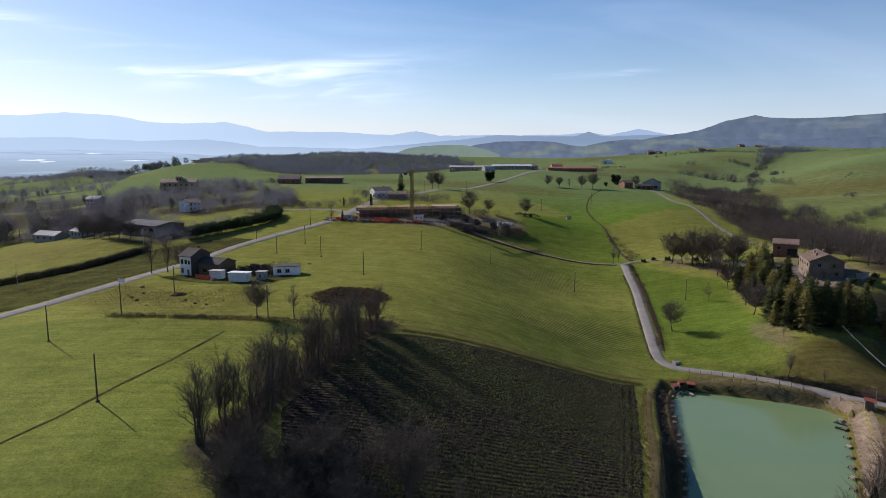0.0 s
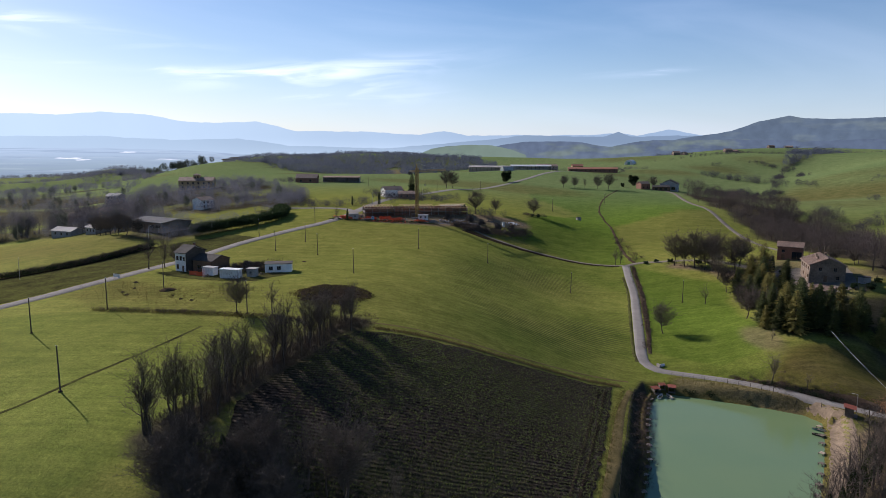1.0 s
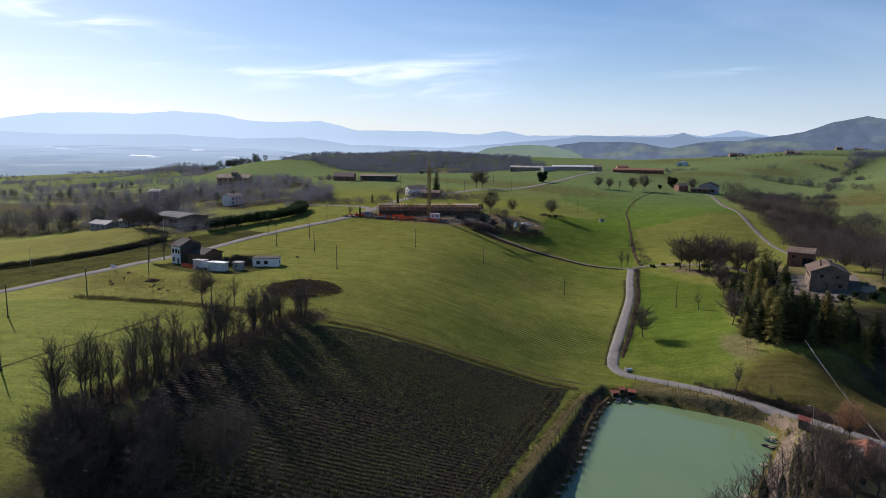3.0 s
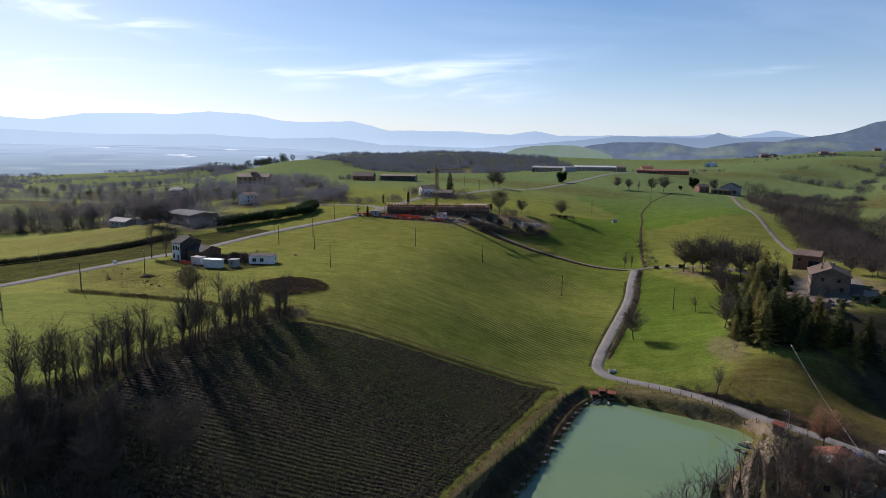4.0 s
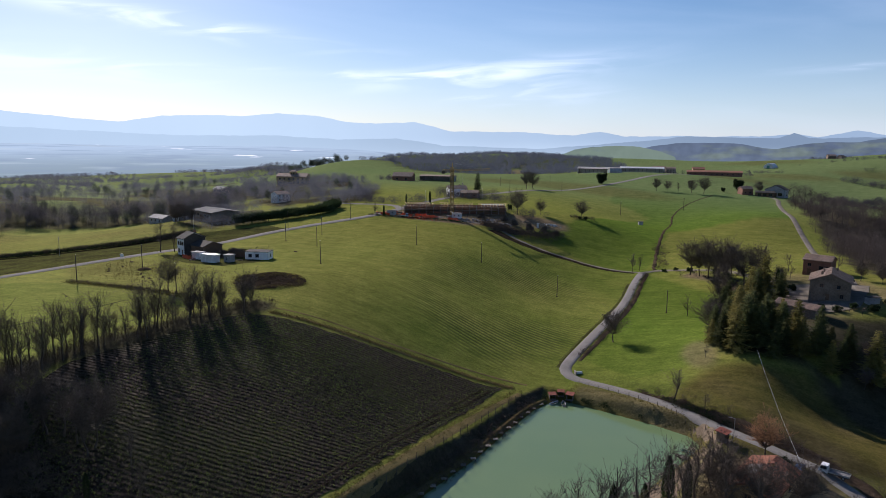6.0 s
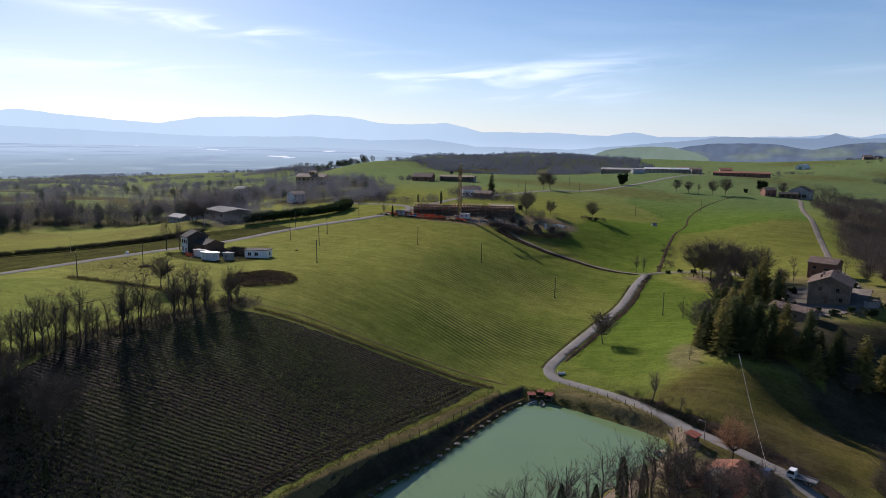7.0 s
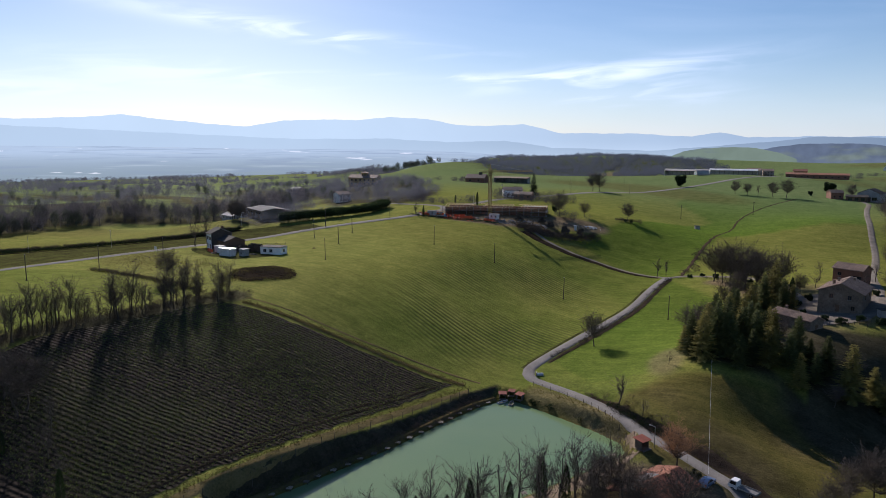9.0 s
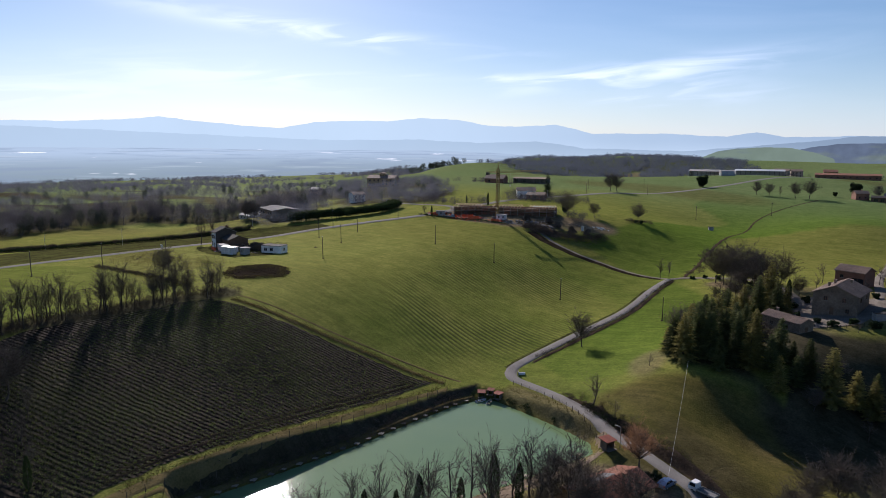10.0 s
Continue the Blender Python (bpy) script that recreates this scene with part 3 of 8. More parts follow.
class Shape:
    def __init__(self):
        self.v, self.f = [], []

    def add(self, verts, faces):
        n = len(self.v)
        self.v += [tuple(p) for p in verts]
        self.f += [tuple(i + n for i in f) for f in faces]
        return self

    def box(self, x0, x1, y0, y1, z0, z1):
        return self.add([(x, y, z) for z in (z0, z1) for y in (y0, y1) for x in (x0, x1)],
                        [(0, 2, 3, 1), (4, 5, 7, 6), (0, 1, 5, 4), (2, 6, 7, 3), (0, 4, 6, 2), (1, 3, 7, 5)])

    def slab(self, x0, x1, y0, y1, z0, z1, bevel=0.04):
        b = bevel
        ring = [(x0 + b, y0), (x1 - b, y0), (x1, y0 + b), (x1, y1 - b), (x1 - b, y1), (x0 + b, y1), (x0, y1 - b), (x0, y0 + b)]
        inner = [(x0 + b, y0 + b), (x1 - b, y0 + b), (x1 - b, y0 + b), (x1 - b, y1 - b), (x1 - b, y1 - b), (x0 + b, y1 - b), (x0 + b, y1 - b), (x0 + b, y0 + b)]
        v = [(x, y, z0) for x, y in ring] + [(x, y, z1 - b) for x, y in ring] + [(x, y, z1) for x, y in inner]
        f = [tuple(range(7, -1, -1)), tuple(range(16, 24))]
        for k in (0, 8):
            f += [(k + i, k + (i + 1) % 8, k + 8 + (i + 1) % 8, k + 8 + i) for i in range(8)]
        return self.add(v, f)

    def tube(self, p, q, r0, r1, n=5, caps=True):
        r0, r1 = float(r0), float(r1)
        p, q = Vector(p), Vector(q)
        d = (q - p).normalized()
        a = d.orthogonal().normalized()
        b = d.cross(a)
        v = []
        for c, r in ((p, r0), (q, r1)):
            v += [c + r * (math.cos(2 * math.pi * i / n) * a + math.sin(2 * math.pi * i / n) * b) for i in range(n)]
        f = [(i, (i + 1) % n, n + (i + 1) % n, n + i) for i in range(n)]
        if caps:
            f += [tuple(range(n - 1, -1, -1)), tuple(range(n, 2 * n))]
        return self.add(v, f)

    def mesh(self, name, mat, smooth_shade=False):
        me = bpy.data.meshes.new(name)
        me.from_pydata(self.v, [], self.f)
        if smooth_shade:
            for p in me.polygons:
                p.use_smooth = True
        me.materials.append(mat)
        me.update()
        return me


def part(name, shape, mat, parent, label="", smooth_shade=False):
    me = shape.mesh(name, mat, smooth_shade) if isinstance(shape, Shape) else shape
    ob = new(name, me)
    ob.parent = parent
    if label:
        ob["label"] = label
    return ob


def thing(name, label, category, x, y, z=None, rot=0.0, group=""):
    ob = new(name)
    ob.empty_display_size = 0.5
    ob.matrix_basis = pose(x, y, gz(x, y) if z is None else z, 0, 0, rot)
    return tagged(ob, label, category, group)


def structure(name, me, label, category, kind="structure"):
    return tagged(new(name, me), label, category, "", kind)


# ---------------------------------------------------------------- ground sheet
MAIN_ROAD = [(-190, 20), (-150, 90), (-121, 148), (-109.5, 174), (-105, 190), (-100.5, 210), (-97, 231), (-90, 270), (-79, 296), (-70, 316), (-61, 337), (-55, 360), (-50, 395), (-42, 440), (-20, 492), (2, 545), (27, 600), (51, 652), (74, 700), (95, 745), (125, 800), (160, 850)]
LANE = [(84, 303), (81, 284), (78, 261), (73, 236), (68, 212), (64.5, 195), (63.3, 186), (65.5, 180.5), (70, 178), (79, 173.6), (87, 168.3), (93.6, 162.6), (99.4, 156.8), (108, 149.8), (116, 144), (121, 139), (127, 130), (133, 112), (134, 80)]
DARK_FIELD = [(-14, 149), (-5, 151.5), (5, 152.5), (14, 154.5), (24, 157.3), (35, 161), (46, 163), (49.5, 164.5), (46.5, 152), (42.2, 135), (38.4, 120), (35, 108), (31.3, 97), (28, 84), (24, 70), (-6, 70), (-16, 82), (-24, 92), (-27, 106), (-24, 119), (-20.5, 132), (-17.5, 143)]
FARM_ROAD = [(184, 590), (185, 570), (180, 535), (174, 470), (171, 430), (169, 395), (165, 360), (159, 320), (156, 292), (155, 270), (152, 252)]
LEFT_HEDGE = [(-114, 296), (-102, 314), (-90, 344), (-96, 372)]
WOOD_LINE = [(-15, 155), (-20, 145), (-23, 133), (-27, 120), (-30, 109), (-31, 99), (-34, 91)]
VALLEY_WOOD = [(188, 592), (187, 540), (180, 470), (177, 430), (175, 395), (171, 362), (165, 320), (163, 294), (162, 272), (161, 250), (163, 215), (290, 150), (330, 300), (262, 340), (245, 420), (238, 500), (215, 560)]
LEFT_WOOD = [(-117, 276), (-133, 284), (-150, 302), (-186, 348), (-214, 368), (-250, 382), (-300, 390), (-340, 377), (-354, 330), (-318, 248), (-420, 190), (-700, 260), (-760, 560), (-640, 700), (-420, 760), (-300, 600), (-235, 600), (-120, 520), (-96, 430), (-88, 372), (-92, 340), (-108, 300)]


RIDGE_WOODS = [[(-387, 1113), (-334, 1091), (-295, 1020), (-240, 954), (-117, 995), (-133, 1135), (-132, 1236), (-79, 1002), (14, 1101), (58, 1252), (-3, 1451), (-138, 1539), (-153, 1466), (-338, 1447), (-500, 1391)],
               [(-640, 1440), (-549, 1511), (-32, 1640), (40, 1560), (70, 1700), (30, 1900), (-400, 1880), (-760, 1700)],
               [(-720, 1180), (-560, 1150), (-470, 1200), (-500, 1260), (-760, 1330)],
               [(449, 968), (490, 1040), (600, 1240), (690, 1358), (735, 1310), (640, 1180), (555, 1041), (482, 960)],
               [(560, 1560), (900, 1520), (980, 1680), (600, 1720)]]


def village_plots(x, y):
    """Share of trees between the villas: a tall belt along the near edge, open plots and strips behind it."""
    w = wobble(x, y, 31, 2.2) + 0.6 * wobble(x, y, 9, 0.4)
    plots = smooth(w, -0.45, -0.15)
    strips = smooth(wobble(x * 0.35, y, 24, 1.7) + 0.4 * w, -0.15, 0.1)
    belt = (1 - smooth(np.abs(poly_distance(x, y, LEFT_WOOD) + 30), 28, 36)) * smooth(-x, 165, 195) * (y < 420)
    return np.maximum(np.where(x < -255, strips, plots), belt)


def ridge_wood(x, y):
    """Share of wood on the far ridges."""
    d = np.minimum.reduce([poly_distance(x, y, w) for w in RIDGE_WOODS]) + 14 * wobble(x, y, 40, 2.0)
    return 1 - smooth(d, -8, 8)


def build_ground():
    def axis(lo, hi, step, far_lo, far_hi):
        core = list(np.arange(lo, hi + 0.01, step))
        s, v, up = step, hi, []
        while v < far_hi:
            s *= 1.045
            v += s
            up.append(v)
        s, v, down = step, lo, []
        while v > far_lo:
            s *= 1.06
            v -= s
            down.append(v)
        return np.array(down[::-1] + core + up)

    xs, ys = axis(-110, 165, 1.0, -4700, 4700), axis(80, 300, 1.0, -1500, 4850)
    X, Y = np.meshgrid(xs, ys)
    x, y = X.ravel(), Y.ravel()
    z = ground_z(x, y)
    nx, ny = len(xs), len(ys)
    i = (np.arange(ny - 1)[:, None] * nx + np.arange(nx - 1)[None, :]).ravel()
    me = tri_mesh("ground", np.stack([x, y, z], 1), np.stack([i, i + 1, i + nx + 1, i + nx], 1), MEADOW, True)

    def put(name, val):
        a = me.attributes.new(name, "FLOAT", "POINT")
        a.data.foreach_set("value", np.clip(val, 0, 1).astype(np.float32))

    w1, w2, w3 = wobble(x, y, 9, 0.4), wobble(x, y, 31, 2.2), wobble(x, y, 120, 5.0)
    r = np.hypot(x, y)
    # woodland floor; its dark tone also paints shade on bank and slope
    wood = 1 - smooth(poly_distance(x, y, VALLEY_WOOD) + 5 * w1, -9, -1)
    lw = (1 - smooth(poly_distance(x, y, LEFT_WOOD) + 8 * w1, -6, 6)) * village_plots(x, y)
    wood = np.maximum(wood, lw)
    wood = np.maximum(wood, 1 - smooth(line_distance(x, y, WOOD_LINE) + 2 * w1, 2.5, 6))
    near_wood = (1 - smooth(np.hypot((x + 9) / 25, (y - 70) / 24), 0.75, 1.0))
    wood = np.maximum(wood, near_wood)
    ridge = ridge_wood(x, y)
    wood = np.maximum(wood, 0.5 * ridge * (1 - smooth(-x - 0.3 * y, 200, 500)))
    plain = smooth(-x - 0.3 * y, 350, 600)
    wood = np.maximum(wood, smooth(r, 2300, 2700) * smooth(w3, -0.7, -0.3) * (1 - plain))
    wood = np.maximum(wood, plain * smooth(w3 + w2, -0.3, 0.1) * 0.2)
    # shade of the steep west pond bank, painted with the litter tone
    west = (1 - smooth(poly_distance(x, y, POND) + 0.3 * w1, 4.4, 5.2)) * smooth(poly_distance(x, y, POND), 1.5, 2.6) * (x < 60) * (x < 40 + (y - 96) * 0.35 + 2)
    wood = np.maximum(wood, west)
    # grove litter, carried down the slope to paint its deep shadow
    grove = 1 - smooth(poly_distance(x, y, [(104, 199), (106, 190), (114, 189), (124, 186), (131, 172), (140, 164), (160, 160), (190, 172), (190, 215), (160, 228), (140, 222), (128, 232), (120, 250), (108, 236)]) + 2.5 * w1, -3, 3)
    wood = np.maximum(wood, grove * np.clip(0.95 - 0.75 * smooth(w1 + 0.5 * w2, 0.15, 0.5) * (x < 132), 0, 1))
    # darker mottling over the open knoll
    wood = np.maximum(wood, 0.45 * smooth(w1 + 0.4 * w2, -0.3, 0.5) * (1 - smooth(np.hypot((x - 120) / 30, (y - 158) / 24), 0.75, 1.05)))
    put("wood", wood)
    # lusher winter wheat in the side valley and the small field by the lane
    wheat = poly_distance(x, y, [(86, 300), (60, 318), (30, 345), (45, 380), (60, 420), (90, 470), (60, 520), (60, 640), (180, 590), (178, 540), (173, 448), (150, 446), (118, 425), (97, 397), (90, 330)])
    small = poly_distance(x, y, [(82, 300), (76, 240), (66, 195), (82, 178), (95, 182), (102, 200), (106, 240), (112, 262)])
    lush = np.maximum(1 - smooth(wheat + 1.5 * w1, -2, 2), 1 - smooth(small + 1.5 * w1, -2, 3))
    lush = np.maximum(lush, smooth(r, 600, 800) * smooth(wobble(x, y, 75, 7), 0.0, 0.4) * 0.8)
    lush = np.maximum(lush, plain * 0.4)
    lush = np.maximum(lush, 0.45 * (1 - smooth(poly_distance(x, y, [(-36, 84), (-30, 150), (-84, 158), (-125, 150), (-170, 60), (-60, 40)]), -2, 3)))
    east = smooth(x, -14, 30) * smooth(y, 158, 172) * (1 - smooth(y, 318, 335)) * (1 - smooth(x, 92, 100))
    lush = np.maximum(lush, 0.62 * east * smooth(w2 + 0.4 * w1, -0.9, 0.3))
    put("lush", lush)
    # grows with distance only: haze painted over every far field
    put("wheat", smooth(r, 420, 640) * 0.85)
    # dry rough grass: the knoll by the lane, the house plot, slopes far off
    knoll = 1 - smooth(np.hypot((x - 116) / 30, (y - 163) / 25) + 0.12 * w1, 0.75, 1.05)
    plot = 1 - smooth(poly_distance(x, y, [(-104, 178), (-82, 160), (-50, 160), (-46, 172), (-56, 196), (-88, 208), (-100, 205)]) + 2 * w1, -3, 4)
    tongue = 1 - smooth(poly_distance(x, y, [(88, 318), (96, 395), (118, 425), (150, 446), (172, 448), (168, 395), (150, 330), (120, 300)]) + 0.8 * w1, -1, 1)
    bank = 1 - smooth(poly_distance(x, y, POND) + w1, 1.5, 5.5)
    bank = np.maximum(bank, (1 - smooth(line_distance(x, y, [(70, 174), (82, 167.5), (94, 158)]), 2, 5)) * 0.8)
    dry = np.maximum.reduce([knoll * (0.9 + 0.2 * w1), plot * (0.45 + 0.25 * w1), tongue * 0.22, bank * 0.8, smooth(wobble(x, y, 60, 9), 0.35, 0.8) * smooth(r, 420, 560) * 0.5,
                             0.18 * (1 + w2) * (r < 420)])
    slope = 1 - smooth(np.hypot((x - 430) / 190, (y - 600) / 150), 0.7, 1.0)
    dry = np.maximum(dry, slope * (0.5 + 0.35 * w2))
    beyond = 1 - smooth(poly_distance(x, y, [(-300, 215), (-176, 203), (-150, 216), (-138, 236), (-126, 276), (-140, 300), (-200, 380), (-420, 330)]), -4, 4)
    dry = np.maximum(dry, beyond * (0.45 + 0.3 * w2))
    put("dry", dry)
    yard = 1 - smooth(np.hypot((x + 18) / 44, (y - 356) / 22) + 0.1 * w1, 0.8, 1.0)
    yard = np.maximum(yard, 1 - smooth(np.hypot((x - 26) / 22, (y - 368) / 14) + 0.15 * w1, 0.7, 1.0))
    worn = 1 - smooth(np.hypot((x - 99) / 5, (y - 192) / 13) + 0.2 * w1, 0.5, 1.1)
    under = 1 - smooth(line_distance(x, y, [(104, 292), (112, 282), (118, 270)]) + 2 * w1, 2, 6)
    shade = 1 - smooth(np.hypot((x - 122) / 24, (y - 214) / 22) + 0.15 * w1, 0.7, 1.0)
    shore_wood = 1 - smooth(poly_distance(x, y, [(56, 88), (78, 112), (90, 127), (98, 143), (108, 141), (114, 128), (118, 100), (90, 70)]) + 1.5 * w1, -2, 2)
    farmyard = 1 - smooth(np.hypot((x - 108) / 16, (y - 134) / 13) + 0.12 * w1, 0.7, 1.0)
    farm = 1 - smooth(np.hypot((x - 140) / 24, (y - 255) / 34) + 0.2 * w1, 0.7, 1.0)
    stubble = 0.8 * (1 - smooth(np.hypot((x + 118) / 30, (y - 1110) / 95), 0.8, 1.0))
    put("bare", np.maximum.reduce([stubble, yard, worn * 0.6, under, farmyard, farm * 0.65, shore_wood * 0.75, 0.6 * (1 - smooth(line_distance(x, y, [(70, 171.5), (79, 168), (87, 163.6), (93, 159.5)]), 1.5, 4.0))]))
    rows = 1 - smooth(np.hypot((x - 36) / 40, (y - 232) / 72), 0.45, 1.0)
    put("rows", np.clip(rows * (0.6 + 0.8 * wobble(x, y, 14, 3.0)), 0, 1))
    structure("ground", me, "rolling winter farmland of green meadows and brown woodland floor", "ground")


build_ground()


def drape(name, outline, step, lift, mat, label, category, seed=0.0, ragged=0.0):
    """A sheet that follows the land inside an outline."""
    from_edge = []
    for (ax, ay), (bx, by) in zip(outline, outline[1:] + outline[:1]):
        n = max(1, int(math.hypot(bx - ax, by - ay) / step))
        from_edge += [(ax + (bx - ax) * k / n, ay + (by - ay) * k / n) for k in range(n)]
    if ragged:
        from_edge = [(px + ragged * float(wobble(px * 1.0, py, 0.9, seed)), py + ragged * float(wobble(py * 1.0, px, 0.8, seed + 3))) for px, py in from_edge]
    ex, ey = np.array(from_edge).T
    gx, gy = np.meshgrid(np.arange(ex.min(), ex.max(), step), np.arange(ey.min(), ey.max(), step))
    gx, gy = gx.ravel(), gy.ravel()
    keep = poly_distance(gx, gy, from_edge) < -0.45 * step
    pts = [Vector(p) for p in from_edge] + [Vector(p) for p in zip(gx[keep], gy[keep])]
    n = len(from_edge)
    v, _, f, _, _, _ = geometry.delaunay_2d_cdt(pts, [], [list(range(n))], 1, 1e-4)
    v = np.array([(p[0], p[1]) for p in v])
    z = ground_z(v[:, 0], v[:, 1]) + lift
    f = np.array([t for t in f if len(t) == 3])
    me = tri_mesh(name, np.column_stack([v, z]), f, mat, True)
    return structure(name, me, label, category)


def smooth_line(line, step):
    """Points along a rounded line."""
    p = np.array(line, float)
    p = np.vstack([2 * p[0] - p[1], p, 2 * p[-1] - p[-2]])
    out = []
    for k in range(1, len(p) - 2):
        n = max(2, int(np.hypot(*(p[k + 1] - p[k])) / step))
        for u in np.arange(n) / n:
            out.append(0.5 * (2 * p[k] + (p[k + 1] - p[k - 1]) * u + (2 * p[k - 1] - 5 * p[k] + 4 * p[k + 1] - p[k + 2]) * u * u + (3 * p[k] - p[k - 1] - 3 * p[k + 1] + p[k + 2]) * u ** 3))
    out.append(p[-2])
    return np.array(out)


def ribbon(name, line, width, mat, label, category="road", lift=0.10, step=2.0, ragged=0.0, skirt=0.25):
    """A road that follows the land, with thin sloping shoulders."""
    c = smooth_line(line, step)
    d = np.gradient(c, axis=0)
    d /= np.hypot(d[:, 0], d[:, 1])[:, None]
    nrm = np.column_stack([-d[:, 1], d[:, 0]])
    w = np.broadcast_to(np.asarray(width, float), (len(c),)) if np.ndim(width) == 0 else np.interp(np.linspace(0, 1, len(c)), np.linspace(0, 1, len(width)), width)
    offs, drops = (-0.5, -0.5, -0.17, 0.17, 0.5, 0.5), (-skirt, 0, 0.03, 0.03, 0, -skirt)
    rows = []
    mid = ground_z(c[:, 0], c[:, 1])
    for k, (o, dz) in enumerate(zip(offs, drops)):
        extra = (0.35 if k in (0, 5) else 0) * np.sign(o)
        jag = ragged * wobble(c[:, 0], c[:, 1], 1.7, k) if k in (0, 1, 4, 5) else 0
        q = c + nrm * ((o * w + extra + jag)[:, None])
        z = np.maximum(ground_z(q[:, 0], q[:, 1]), mid - 0.4 if k in (2, 3) else -99) + lift + dz
        rows.append(np.column_stack([q, z]))
    n, m = len(c), len(offs)
    v = np.stack(rows, 1).reshape(-1, 3)
    i = (np.arange(n - 1)[:, None] * m + np.arange(m - 1)[None, :]).ravel()
    return structure(name, tri_mesh(name, v, np.stack([i, i + 1, i + m + 1, i + m], 1), mat, True), label, category)


ribbon("road_main", MAIN_ROAD, 5.2, ASPHALT, "grey asphalt country road through the meadows", lift=0.14)
ribbon("road_lane", LANE, 2.8, ASPHALT, "narrow grey asphalt lane bending round the fish pond", lift=0.2)
ribbon("road_spur", [(84, 303), (91, 306.5), (100, 304), (110, 300), (120, 292), (128, 275), (134, 255)], 3.0, GRAVEL, "pale gravel drive from the lane to the stone farm", lift=0.11)
ribbon("road_side", [(-54, 372), (-62, 384), (-75, 389), (-90, 391), (-110, 398)], 4.0, ASPHALT, "short pale side road towards the villas", lift=0.12)
ribbon("road_farm", FARM_ROAD, 2.8, GRAVEL, "pale gravel farm road beside the wooded valley", lift=0.11)
ribbon("bank_site", [(81, 303), (70, 308), (53, 315.5), (37, 319), (22, 325), (10, 335)], [2.0, 3.2, 3.6, 4.5, 5.0], DARK_EARTH, "dark earth bank below the site track", "bank", lift=0.05, ragged=0.6)
ribbon("track_site", [(83, 304), (71, 310), (54, 318), (38, 321.5), (24, 328), (13, 338), (0, 343), (-18, 342)], 1.7, GRAVEL, "worn gravel track running up to the building site", "track", lift=0.08, ragged=0.3)
ribbon("track_drain", [(89, 308), (90, 330), (92, 360), (97, 410), (102, 450), (105, 482), (119, 535), (140, 585)], [1.4, 1.2, 0.9, 0.9, 1.1], EARTH, "brown field drain winding between two wheat fields", "ditch", lift=0.07, ragged=0.5)
ribbon("track_field", [(-74, 72), (-65, 91), (-61, 100), (-58, 112), (-54, 128), (-50, 147)], 0.3, ROUGH, "thin worn wheel track across the meadow", "track", lift=0.05, ragged=0.15, skirt=0.06)
ribbon("ditch_far", [(-215, 190), (-175, 199), (-148, 212), (-136, 233), (-130, 257), (-124, 274)], 4.6, DARK_EARTH, "dark ditch with bare brown banks along a field", "ditch", lift=0.12, ragged=0.5)
ribbon("headland_strip", [(54.2, 164.5), (50.0, 154), (46.2, 141), (42.5, 127), (39.1, 114), (35.9, 102), (32.5, 89), (28.5, 74)], [1.0, 1.7, 2.1, 2.3, 2.4], TAN, "strip of dry tan grass along the pond fence", "grass strip", lift=0.06, ragged=0.12, step=0.9, skirt=0.12)
ribbon("bank_ledge", [(60.6, 167.2), (57, 160), (53.2, 147), (49.6, 132), (45.8, 120), (41.8, 108), (37.4, 96), (35, 88)], 0.8, TAN, "thin tan ledge of trodden grass above the water", "ledge", lift=0.08, ragged=0.12, step=0.9, skirt=0.12)
ribbon("field_edge", [(-10, 153), (0, 154.5), (10, 155.8), (20, 158.3), (32, 162.3), (44, 165.2), (52, 166.5)], 1.1, TAN, "pale trodden edge between the meadow and dark field", "grass strip", lift=0.06, ragged=0.35, skirt=0.08)
ribbon("wheel_track", [(47.0, 160), (44.2, 150), (40.9, 137), (37.3, 124), (34.0, 112), (30.6, 100), (27.2, 87)], 0.35, DARK_EARTH, "dark wheel track along the ploughed field", "track", lift=0.14, ragged=0.12, skirt=0.06)
ribbon("wheel_track", [(45.4, 160), (42.6, 150), (39.3, 137), (35.7, 124), (32.4, 112), (29.0, 100), (25.6, 87)], 0.35, DARK_EARTH, "dark wheel track along the ploughed field", "track", lift=0.14, ragged=0.12, skirt=0.06)
ribbon("field_track", [(-12, 156.5), (0, 158), (12, 159.6), (22, 162.3), (33, 166), (45, 169), (55, 170.5)], 0.35, TAN, "thin worn wheel track beside the dark field", "track", lift=0.05, ragged=0.15, skirt=0.06)
drape("ploughed_field", DARK_FIELD, 1.5, 0.09, SOIL, "dark ploughed field with rows of young green crop", "field", 1.0, 0.5)
drape("verge_rough", [(-113, 176), (-108.5, 190), (-104, 212), (-100.5, 232), (-93.5, 268), (-84, 292), (-98, 298), (-121, 275), (-127, 256), (-133, 234), (-146, 213), (-174, 200), (-190, 180), (-150, 140), (-126, 150)], 2.0, 0.09, ROUGH, "rough dark green strip between the road and a ditch", "verge", 6.0, 0.8)
ribbon("verge_lane", [(66.6, 193), (70.8, 211), (76.1, 236), (80.9, 261), (83.9, 284), (86.3, 299)], [0.9, 1.7, 1.7, 1.1], EARTH, "dark scrubby verge beside the lane", "verge", lift=0.07, ragged=0.25)
ribbon("verge_meadow", [(61.2, 186), (62.3, 195.5), (65.6, 212.4), (70.6, 236.4), (75.6, 261.3), (78.6, 284)], 0.8, ROUGH, "narrow rough verge between meadow and lane", "verge", lift=0.07, ragged=0.2)
ribbon("bank_lane", [(84, 173.5), (91, 168), (97.5, 162), (103, 157), (111, 151.8), (119, 146.5), (126, 139), (131, 129)], [1.4, 2.6, 3.2, 3.6, 3.4], EARTH, "brown earth bank above the lane", "bank", lift=0.06, ragged=0.7)
